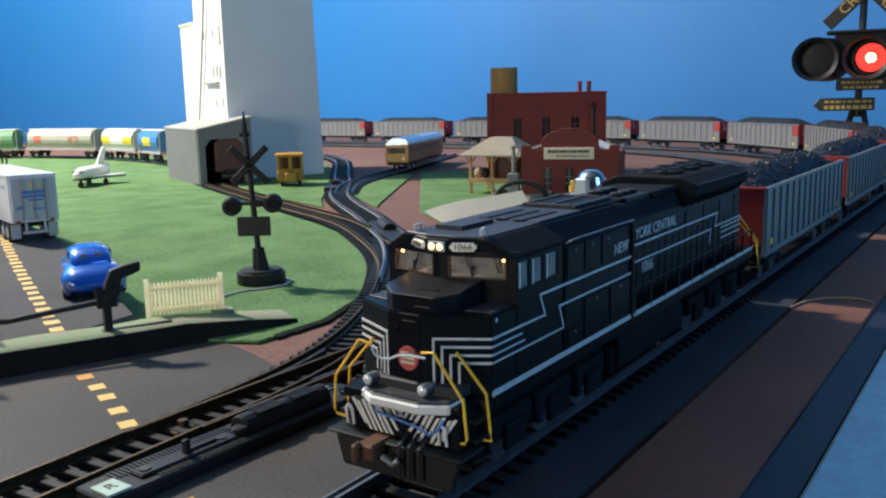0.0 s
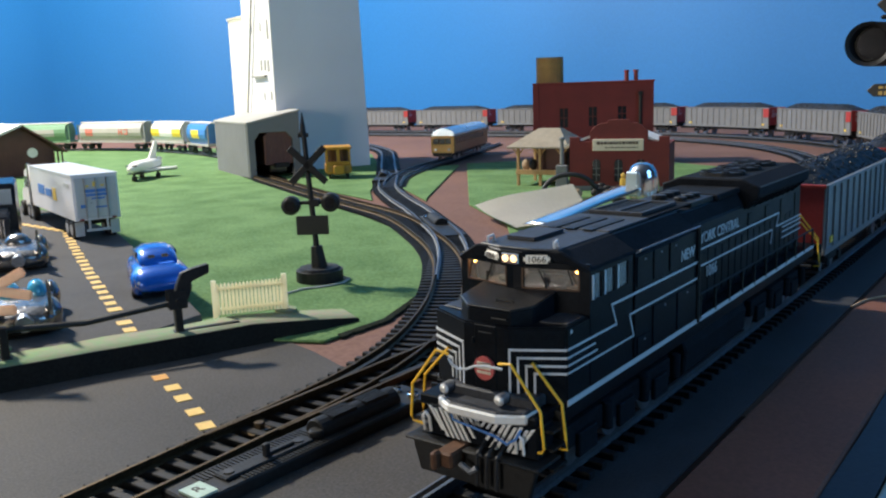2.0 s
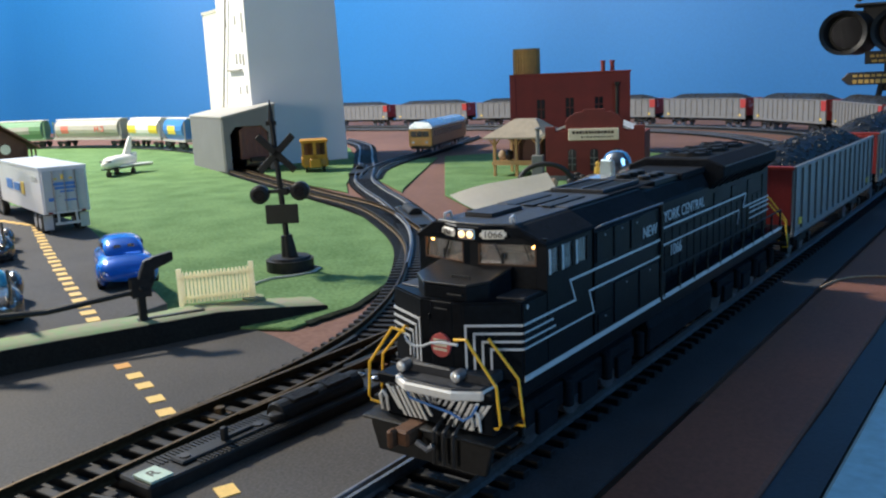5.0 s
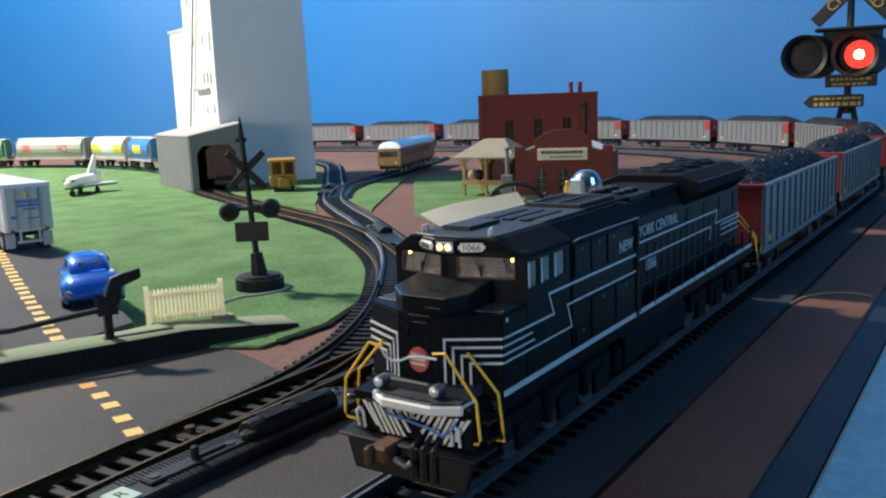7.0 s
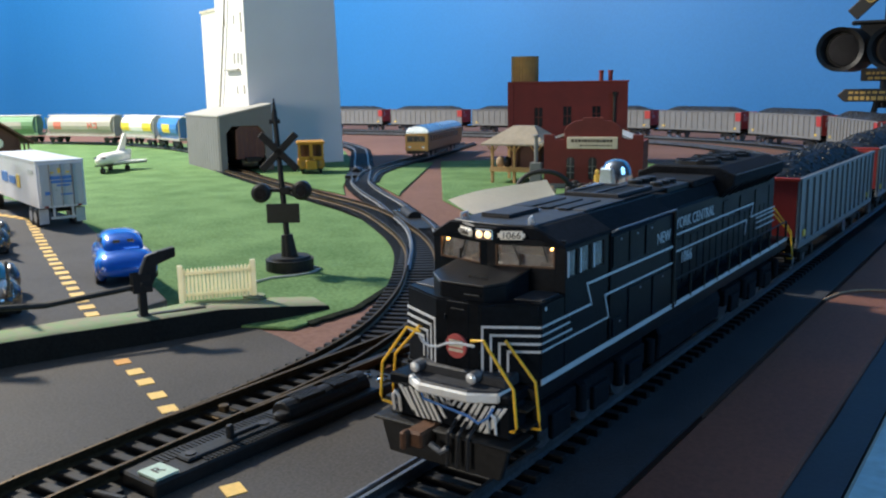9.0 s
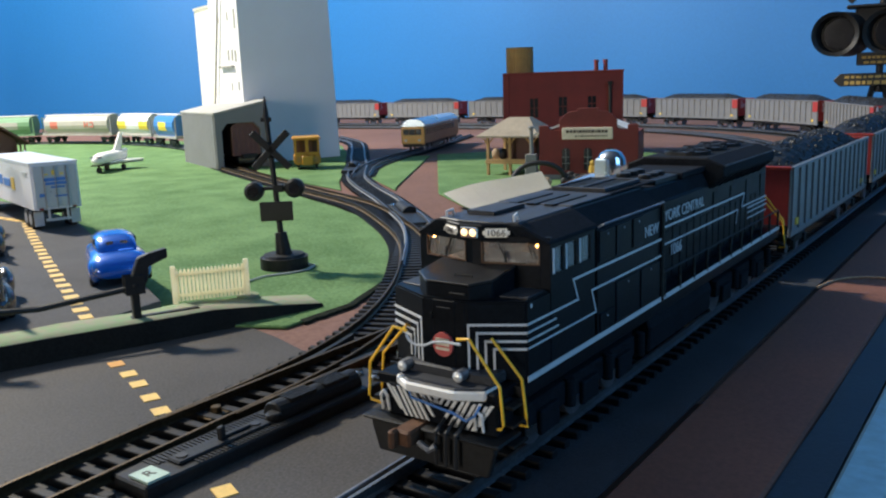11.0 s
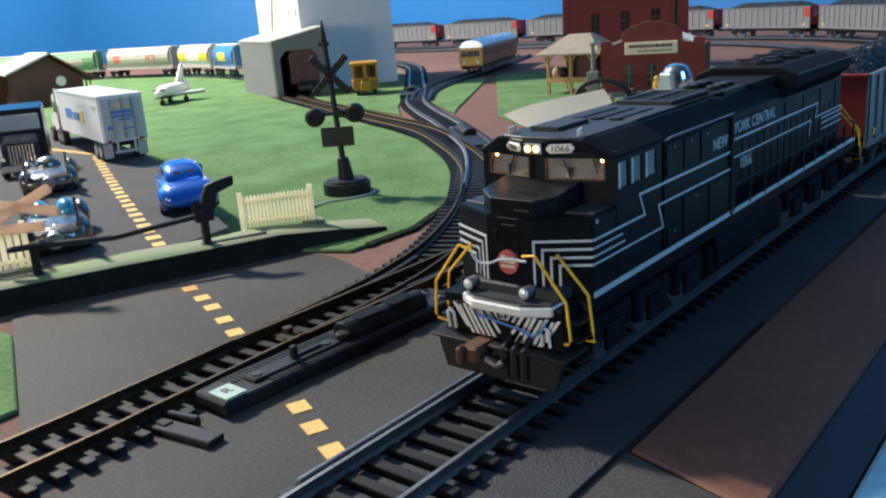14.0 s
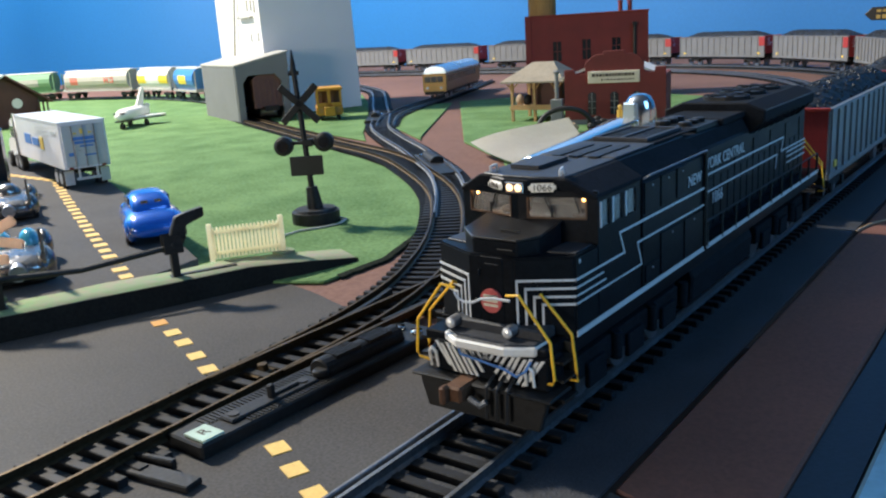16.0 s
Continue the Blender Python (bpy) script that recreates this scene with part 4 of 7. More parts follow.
    part("fuel_tank", bm, M["hoodtop"], L, bevel=0.0006)
    for yc in (0.0360, 0.1680):
        bm = bmesh.new()
        for s in (-1, 1):
            box(bm, s * 0.0118, s * 0.0140, yc - 0.030, yc + 0.030, 0.0072, 0.0130)
            for dy in (-0.0215, 0.0, 0.0215):
                box(bm, s * 0.0138, s * 0.0152, yc + dy - 0.0045, yc + dy + 0.0045, 0.0045, 0.0105)
                rod(bm, (s * 0.0145, yc + dy + 0.0108, 0.0135), (s * 0.0145, yc + dy + 0.0108, 0.0065), 0.0016, n=8)
        box(bm, -0.0118, 0.0118, yc - 0.026, yc + 0.026, 0.0080, 0.0160)
        tr = part("bogie", bm, M["hoodtop"], L, bevel=0.0003)
        for dy in (-0.0215, 0.0, 0.0215):
            for s in (-1, 1):
                bm = bmesh.new()
                rod(bm, (s * 0.0080, yc + dy, 0.0061), (s * 0.0104, yc + dy, 0.0061), 0.0060, n=20)
                part("wheel", bm, M["steel"], tr)
    # lettering on both sides of the hood
    for s in (-1, 1):
        base = Matrix.Translation((s * 0.0126, 0.1025, 0.0424)) @ Matrix(((0, 0, 1, 0), (1, 0, 0, 0), (0, 1, 0, 0), (0, 0, 0, 1))) if s > 0 else Matrix.Translation((s * 0.0126, 0.1025, 0.0424)) @ Matrix(((0, 0, -1, 0), (-1, 0, 0, 0), (0, 1, 0, 0), (0, 0, 0, 1)))
        new_ = base.copy()
        new_.translation = (s * (W - 0.0001), 0.0690 if s > 0 else 0.0690, 0.0424)
        text("lettering", "NEW", 0.0043, new_, M["stripe"], L, stretch=1.0)
        base.translation = (s * 0.0126, 0.1090, 0.0424)
        text("lettering", "YORK CENTRAL", 0.0047, base, M["stripe"], L, stretch=1.03)
        base2 = base.copy()
        base2.translation = (s * 0.0127, 0.1010, 0.0314)
        text("number", "1066", 0.0050, base2, M["stripe"], L)
    return L


def pane(name, color, rough=0.02, transmit=0.85):
    m = mat(name, color, rough, vary=0.03, bump=0.0)
    m.node_tree.nodes["Principled BSDF"].inputs["Transmission Weight"].default_value = transmit
    return m


M["sideglass"] = pane("tinted_side_glass", (0.22, 0.25, 0.30))
M["winglass"] = pane("window_glass", (0.72, 0.70, 0.66))
locomotive()


# ---- coal hoppers ----
def wheelset(parent, ys, mats=("black", "steel"), z=0.0062, half=0.011):
    for yc in ys:
        bm = bmesh.new()
        for s in (-1, 1):
            box(bm, s * half, s * (half + 0.002), yc - 0.013, yc + 0.013, z, z + 0.0030)
            for dy in (-0.0105, 0.0105):
                box(bm, s * (half + 0.0015), s * (half + 0.003), yc + dy - 0.002, yc + dy + 0.002, z - 0.002, z + 0.0025)
        box(bm, -half, half, yc - 0.004, yc + 0.004, z, z + 0.0045)
        tr = part("bogie", bm, M[mats[0]], parent, bevel=0.0002)
        for dy in (-0.0105, 0.0105):
            bm = bmesh.new()
            for s in (-1, 1):
                rod(bm, (s * 0.0080, yc + dy, 0.0052), (s * 0.0100, yc + dy, 0.0052), 0.0052, n=14)
            part("wheelset", bm, M[mats[1]], tr)


def coal_hopper():
    H = empty("coal_hopper", label="grey ribbed coal hopper with red ends, heaped with coal", category="freight car", group="coal hoppers in the train")
    h = 0.090
    for s in (-1, 1):
        bm = bmesh.new()
        prism(bm, [(s * 0.0152, 0.0130), (s * 0.0168, 0.0130), (s * 0.0168, 0.0155), (s * 0.0160, 0.0155), (s * 0.0160, 0.0420), (s * 0.0170, 0.0420), (s * 0.0170, 0.0434), (s * 0.0152, 0.0434)], "y", -h, h)
        part("side", bm, M["gondola"], H, bevel=0.0002)
    for s in (-1, 1):
        for k in range(15):
            y = -h + 0.0006 + k * (2 * h - 0.0024) / 14
            bm = bmesh.new()
            box(bm, s * 0.0160, s * 0.0169, y, y + 0.0013, 0.0150, 0.0422)
            part("side_post", bm, M["gondola"], H)
    for e in (-1, 1):
        bm = bmesh.new()
        box(bm, -0.0152, 0.0152, e * (h - 0.0008), e * h, 0.0180, 0.0432)
        box(bm, -0.0160, 0.0160, e * (h - 0.0015), e * (h + 0.0006), 0.0420, 0.0434)
        part("end_panel", bm, M["hopper_red"], H, "red end panel", bevel=0.0002)
        bm = bmesh.new()
        for k, wd in enumerate((0.004, 0.005, 0.0085, 0.0085, 0.006)):
            z = 0.0395 - k * 0.0022 - (0.001 if k > 1 else 0)
            box(bm, -0.011, -0.011 + wd, e * (h + 0.0001), e * (h + 0.0003), z, z + 0.0008)
        part("data_bar", bm, M["stripe"], H)
        bm = bmesh.new()
        box(bm, -0.0045, 0.0045, e * h, e * (h + 0.0112), 0.0085, 0.0120)
        part("coupler", bm, M["black"], H, bevel=0.0004)
    for s in (-1, 1):
        for e in (-1, 1):
            bm = bmesh.new()
            box(bm, s * 0.0160, s * 0.0166, e * (h - 0.0150), e * (h - 0.0095), 0.0172, 0.0200)
            part("data_plate", bm, M["label_yellow"], H, "small yellow data plate")
    bm = bmesh.new()
    box(bm, -0.01625, -0.0171, -h, -h + 0.0105, 0.0295, 0.0420)
    part("red_panel", bm, M["hopper_red"], H, "red square on the side")
    bm = bmesh.new()
    prism(bm, [(-h, 0.0150), (-h + 0.030, 0.0095), (h - 0.030, 0.0095), (h, 0.0150)], "x", -0.0135, 0.0135)
    box(bm, -0.004, 0.004, -h, h, 0.0105, 0.0150)
    part("underframe", bm, M["black"], H, bevel=0.0003)
    # the heap of coal
    bm = bmesh.new()
    nx, ny = 14, 70
    grid = []
    for j in range(ny + 1):
        row = []
        for i in range(nx + 1):
            u, v = i / nx * 2 - 1, j / ny * 2 - 1
            z = 0.0405 + 0.0095 * (1 - abs(u) ** 2.2) * min(1, (1 - abs(v)) * 3.0) ** 0.7
            z += 0.0009 * noise.noise((u * 9, v * 48, 0)) + 0.0005 * random.uniform(-1, 1)
            row.append(bm.verts.new((u * 0.0151, v * (h - 0.0012), z)))
        grid.append(row)
    for a, b in zip(grid, grid[1:]):
        for i in range(nx):
            bm.faces.new((a[i], a[i + 1], b[i + 1], b[i]))
    part("coal_load", bm, M["coal"], H, "heaped black coal")
    bm = bmesh.new()
    for k in range(420):
        u, v = random.uniform(-0.9, 0.9), random.uniform(-0.93, 0.93)
        z = 0.0405 + 0.0095 * (1 - abs(u) ** 2.2) * min(1, (1 - abs(v)) * 3.0) ** 0.7
        r = random.uniform(0.00025, 0.0006)
        box(bm, -r, r, -r, r, -r, r, pose(u * 0.015, v * (h - 0.002), z, random.uniform(0, 90), random.uniform(0, 90), random.uniform(0, 90)))
    tagged(part("loose_coal", bm, M["coal"], H), kind="stuff")
    wheelset(H, (-0.060, 0.060))
    return H


def on_loop(s):
    """Place and heading at s metres from the start of the loop line."""
    if s < CY:
        return 0.0, s, 0.0
    a = (s - CY) / R1
    if a < math.pi / 2:
        return CX + R1 * math.cos(a), CY + R1 * math.sin(a), math.degrees(a)
    return CX - (s - CY - R1 * math.pi / 2), CY + R1, 90.0


def ride(s, half=0.06):
    x0, y0, _ = on_loop(s - half)
    x1, y1, _ = on_loop(s + half)
    return pose((x0 + x1) / 2, (y0 + y1) / 2, 0, 0, 0, math.degrees(math.atan2(y1 - y0, x1 - x0)) - 90)


hopper = coal_hopper()
hopper.matrix_basis = ride(0.3195)
for k in range(1, 11):
    copy_thing(hopper, ride(0.3195 + k * 0.203))


# ---- buildings at the back ----
def frame_of(ax, ay, bx, by, z=0.0):
    """A pose at a, whose x axis runs to b and whose y axis runs away behind the line a-b (to its left)."""
    return pose(ax, ay, z, 0, 0, math.degrees(math.atan2(by - ay, bx - ax)))


def windowed(bm, x0, x1, z0, z1, y0, y1, holes):
    """A wall along x with openings (x0, x1, z0, z1) that go right through it."""
    xs = sorted({x0, x1, *[h[0] for h in holes], *[h[1] for h in holes]})
    for a, b in zip(xs, xs[1:]):
        mid = (a + b) / 2
        cuts = sorted([(h[2], h[3]) for h in holes if h[0] < mid < h[1]])
        z = z0
        for c0, c1 in cuts:
            if c0 > z:
                box(bm, a, b, y0, y1, z, c0)
            z = c1
        if z < z1:
            box(bm, a, b, y0, y1, z, z1)


def elevator():
    T = empty("grain_elevator", frame_of(-0.659, 0.5356, -0.620, 0.640, GRASS), "tall off-white card grain elevator with a lit face", "building")
    w, d = 0.1117, 0.092
    bm = bmesh.new()
    for v in box(bm, 0, w, 0, d, 0, 0.34):
        if v.co.z < 0.1 and v.co.x > 0.05:
            v.co.x += 0.009
    part("tower_block", bm, M["tower"], T, bevel=0.0006)
    bm = bmesh.new()
    box(bm, 0.004, w - 0.01, d, 0.155, 0, 0.186)
    part("annex", bm, M["towerlit"], T, bevel=0.0006)
    bm = bmesh.new()
    for k in range(7):
        box(bm, 0.002, 0.010, d + 0.004 + k * 0.009, d + 0.008 + k * 0.009, 0.186, 0.189)
    part("parapet", bm, M["towerlit"], T)
    bm = bmesh.new()
    box(bm, 0.02, 0.035, d + 0.012, d + 0.022, 0.186, 0.197)
    part("chimney", bm, M["tan"], T)
    bm = bmesh.new()
    tube(bm, [(-0.003, 0.098, 0.03), (-0.003, 0.062, 0.15), (-0.003, 0.026, 0.28), (-0.003, 0.020, 0.32)], 0.0012)
    part("spout", bm, M["lightroof"], T)
    for y, z, a, b in ((0.008, 0.155, 0.004, 0.022), (0.022, 0.120, 0.004, 0.012), (0.034, 0.120, 0.004, 0.012), (0.012, 0.118, 0.004, 0.013), (0.060, 0.165, 0.004, 0.010), (0.008, 0.085, 0.004, 0.010), (0.030, 0.085, 0.003, 0.009), (0.070, 0.21, 0.004, 0.012), (0.030, 0.165, 0.003, 0.010)):
        bm = bmesh.new()
        box(bm, -0.0006, 0.0004, y, y + a, z, z + b)
        part("window", bm, M["lightroof"], T)
    bm = bmesh.new()
    box(bm, -0.004, 0.0, 0.020, 0.062, 0.112, 0.114)
    part("balcony", bm, M["lightroof"], T)


def engine_shed():
    S = empty("engine_shed", frame_of(-0.640, 0.4740, -0.606, 0.546, GRASS), "grey engine shed with a pale sloping roof and open doorway", "shed")
    w, d, h0, h1 = 0.060, 0.150, 0.0600, 0.0720
    # doorway with clipped top corners
    bm = bmesh.new()
    t = 0.004
    prism(bm, [(0, 0), (0.0075, 0), (0.0075, 0.042), (0.0140, 0.050), (0.0440, 0.050), (0.0510, 0.042), (0.0510, 0), (w, 0), (w, h1), (0, h0)], "y", 0, t)
    part("front_wall", bm, M["grey"], S, bevel=0.0003)
    bm = bmesh.new()
    box(bm, 0, t, t, d, 0, h0 + 0.001)
    part("side_wall", bm, M["grey"], S)
    for k in range(14):
        bm = bmesh.new()
        y = 0.004 + k * 0.0104
        box(bm, -0.0007, 0.0002, y, y + 0.0092, 0.0, h0 - 0.0006)
        part("plank", bm, M["grey"], S)
    bm = bmesh.new()
    box(bm, w - t, w, t, d, 0, h1 - 0.001)
    part("side_wall", bm, M["grey"], S)
    bm = bmesh.new()
    prism(bm, [(t, 0), (w - t, 0), (w - t, h1 - 0.001), (t, h0 + 0.001)], "y", d - t, d)
    part("back_wall", bm, M["grey"], S)
    bm = bmesh.new()
    prism(bm, [(-0.0012, h0 - 0.0002), (w + 0.001, h1 + 0.0002), (w + 0.001, h1 + 0.0024), (-0.0012, h0 + 0.002)], "y", -0.0012, d + 0.002)
    part("roof", bm, M["lightroof"], S, bevel=0.0004)


def boxcar():
    B = empty("old_boxcar", frame_of(-0.655, 0.487, -0.625, 0.549, 0.0) @ pose(0.013, -0.021, 0, 0, 0, 0), "dark brown wooden boxcar parked inside the engine shed", "freight car")
    bm = bmesh.new()
    prism(bm, [(0.001, 0.010), (0.035, 0.010), (0.035, 0.042), (0.029, 0.047), (0.018, 0.0495), (0.007, 0.047), (0.001, 0.042)], "y", 0.006, 0.14)
    part("body", bm, M["boxcar"], B, bevel=0.0005)
    bm = bmesh.new()
    for k in range(6):
        box(bm, 0.003 + k * 0.0055, 0.0042 + k * 0.0055, 0.0050, 0.0062, 0.011, 0.042)
    part("end_rib", bm, M["boxcar"], B)
    bm = bmesh.new()
    box(bm, 0.010, 0.026, -0.003, 0.006, 0.007, 0.012)
    part("coupler", bm, M["black"], B, bevel=0.0004)
    bm = bmesh.new()
    rod(bm, (0.009, 0.020, 0.0055), (0.027, 0.020, 0.0055), 0.0055, n=14)
    part("wheelset", bm, M["steel"], B)
    bm = bmesh.new()
    rod(bm, (0.009, 0.120, 0.0055), (0.027, 0.120, 0.0055), 0.0055, n=14)
    part("wheelset", bm, M["steel"], B)


def brick_hall():
    """Two-storey hall with a water tank on its roof."""
    H = empty("brick_hall", frame_of(-0.417, 0.714, -0.296, 0.774, GRASS), "dark red two-storey brick building with flat parapet roof", "building")
    w, h, d = 0.1360, 0.0915, 0.060
    holes = [(0.0300, 0.0395, 0.042, 0.064), (0.0630, 0.0725, 0.043, 0.065), (0.0960, 0.1055, 0.048, 0.065), (0.0300, 0.0395, 0.008, 0.030), (0.0630, 0.0725, 0.008, 0.030), (0.0960, 0.1055, 0.008, 0.030)]
    bm = bmesh.new()
    windowed(bm, 0, w, 0, h, 0, 0.003, holes)
    part("front_wall", bm, M["brickb"], H)
    bm = bmesh.new()
    box(bm, 0, 0.003, 0.003, d, 0, h)
    part("side_wall", bm, M["brickb"], H)
    bm = bmesh.new()
    box(bm, w - 0.003, w, 0.003, d, 0, h + 0.001)
    part("side_wall", bm, M["brickb"], H)
    bm = bmesh.new()
    box(bm, 0.003, w - 0.003, d - 0.003, d, 0, h)
    part("back_wall", bm, M["brickb"], H)
    bm = bmesh.new()
    box(bm, -0.001, w + 0.001, -0.001, 0.004, h, h + 0.0022)
    box(bm, -0.001, 0.006, -0.0012, 0.0, 0, h)
    part("cornice", bm, M["brickb"], H, bevel=0.0003)
    bm = bmesh.new()
    box(bm, 0.003, w - 0.003, 0.003, d - 0.003, h - 0.008, h - 0.006)
    part("roof", bm, M["roofgrey"], H)
    for x0, x1, z0, z1 in holes:
        bm = bmesh.new()
        box(bm, x0, x1, 0.0018, 0.0024, z0, z1)
        win = part("window", bm, M["glassdark"], H)
        bm = bmesh.new()
        box(bm, (x0 + x1) / 2 - 0.0004, (x0 + x1) / 2 + 0.0004, 0.0008, 0.0018, z0, z1)
        box(bm, x0, x1, 0.0008, 0.0018, (z0 + z1) / 2 - 0.0004, (z0 + z1) / 2 + 0.0004)
        part("muntin", bm, M["brick"], win)
    for x in (0.1060, 0.1165):
        bm = bmesh.new()
        rod(bm, (x, 0.016, h - 0.006), (x, 0.016, h + 0.0135), 0.0026, n=10)
        rod(bm, (x, 0.016, h + 0.0115), (x, 0.016, h + 0.0140), 0.0031, n=10)
        part("chimney", bm, M["brickb"], H)
    bm = bmesh.new()
    rod(bm, (0.1210, -0.0022, 0.030), (0.1210, -0.0022, 0.078), 0.0018, n=8)
    box(bm, 0.1185, 0.1235, -0.0045, 0.0, 0.077, 0.081)
    part("downpipe", bm, M["black"], H)
    bm = bmesh.new()
    rod(bm, (0.0175, 0.026, h - 0.007), (0.0175, 0.026, h + 0.0305), 0.0155, n=28)
    tank = part("roof_tank", bm, M["ochre"], H, "ochre wooden water tank")
    for k in range(28):
        a = 2 * math.pi * k / 28
        bm = bmesh.new()
        box(bm, -0.0015, 0.0015, 0.0148, 0.0159, h - 0.007, h + 0.0308, pose(0.0175, 0.026, 0, 0, 0, math.degrees(a)))
        part("stave", bm, M["ochre"], tank)
    bm = bmesh.new()
    rod(bm, (0.0175, 0.026, h + 0.0302), (0.0175, 0.026, h + 0.0315), 0.0160, n=28)
    part("tank_lid", bm, M["grey"], tank)


def depot():
    D = empty("brick_depot", frame_of(-0.2590, 0.5090, -0.1780, 0.5335, GRASS), "low red brick depot with a stepped gable and cream name board", "building")
    w, d = 0.0850, 0.048
    wing, top = 0.0445, 0.0600
    arch = [(0, 0), (w, 0), (w, wing + 0.002), (w - 0.009, wing + 0.002), (w - 0.009, wing - 0.002), (w - 0.018, wing - 0.002)]
    arch += [(w / 2 + 0.026 * math.cos(a), wing + 0.002 + 0.0145 * math.sin(a)) for a in [k * math.pi / 10 for k in range(1, 4)]]
    arch += [(w / 2 + 0.009, top - 0.0015), (w / 2 + 0.009, top + 0.001), (w / 2 - 0.009, top + 0.001), (w / 2 - 0.009, top - 0.0015)]
    arch += [(w / 2 + 0.026 * math.cos(a), wing + 0.002 + 0.0145 * math.sin(a)) for a in [k * math.pi / 10 for k in range(7, 10)]]
    arch += [(0.018, wing - 0.002), (0.009, wing - 0.002), (0.009, wing + 0.002), (0, wing + 0.002)]
    bm = bmesh.new()
    prism(bm, arch, "y", 0.0010, 0.0030)
    part("front_wall", bm, M["brick"], D, bevel=0.0003)
    bm = bmesh.new()
    box(bm, 0, w, 0.0005, 0.0010, 0, 0.004)
    part("plinth", bm, M["grey"], D)
    bm = bmesh.new()
    box(bm, 0, 0.003, 0.003, d, 0, wing - 0.004)
    part("side_wall", bm, M["brick"], D)
    bm = bmesh.new()
    box(bm, w - 0.003, w, 0.003, d, 0, wing - 0.004)
    part("side_wall", bm, M["brick"], D)
    bm = bmesh.new()
    box(bm, 0.003, w - 0.003, d - 0.003, d, 0, wing - 0.004)
    part("back_wall", bm, M["brick"], D)
    bm = bmesh.new()
    prism(bm, [(-0.005, wing - 0.005), (w / 2, wing + 0.012), (w - 0.004, wing - 0.004), (w - 0.004, wing - 0.006), (w / 2, wing + 0.010), (-0.005, wing - 0.007)], "y", 0.0035, d + 0.003)
    part("roof", bm, M["snowroof"], D, "pale weathered roof")
    bm = bmesh.new()
    box(bm, 0.0205, 0.0635, -0.0004, 0.0010, 0.0345, 0.0445)
    sg = part("name_board", bm, M["sign"], D, "cream name board with dark lettering", bevel=0.0003)
    bm = bmesh.new()
    x = 0.0240
    while x < 0.059:
        l = random.uniform(0.0012, 0.0030)
        box(bm, x, x + l, -0.0007, -0.0004, 0.0400, 0.0424)
        x += l + 0.0006
    x = 0.0315
    while x < 0.058:
        l = random.uniform(0.001, 0.003)
        box(bm, x, x + l, -0.0007, -0.0004, 0.0367, 0.0378)
        x += l + 0.0008
    part("lettering_bars", bm, M["ink"], sg)
    for x in (0.0200, 0.0390, 0.0580):
        bm = bmesh.new()
        prism(bm, [(x, 0.0080), (x + 0.0070, 0.0080), (x + 0.0070, 0.0250), (x + 0.0052, 0.0270), (x + 0.0018, 0.0270), (x, 0.0250)], "y", 0.0004, 0.0010)
        wn = part("window", bm, M["glassdark"], D)
        bm = bmesh.new()
        box(bm, x + 0.0032, x + 0.0038, 0.0001, 0.0004, 0.008, 0.0268)
        for z in (0.0135, 0.0190):
            box(bm, x, x + 0.007, 0.0001, 0.0004, z, z + 0.0006)
        part("muntin", bm, M["grey"], wn)
    bm = bmesh.new()
    box(bm, -0.012, -0.002, -0.002, 0.006, 0, 0.022)
    rod(bm, (-0.007, 0.002, 0.022), (-0.007, 0.002, 0.044), 0.0018, n=8)
    ball(bm, (-0.007, 0.002, 0.045), 0.003, 0.003, 0.002, 8)
    part("vent_box", bm, M["grey"], D, "grey utility box with vent pipe", bevel=0.0004)
    # brick courses on the front
    bm = bmesh.new()
    for k in range(20):
        z = 0.005 + k * 0.0020
        box(bm, 0.0003, w - 0.0003, 0.00080, 0.00105, z, z + 0.00035)
    tagged(part("mortar_course", bm, M["brickb"], D), kind="stuff")


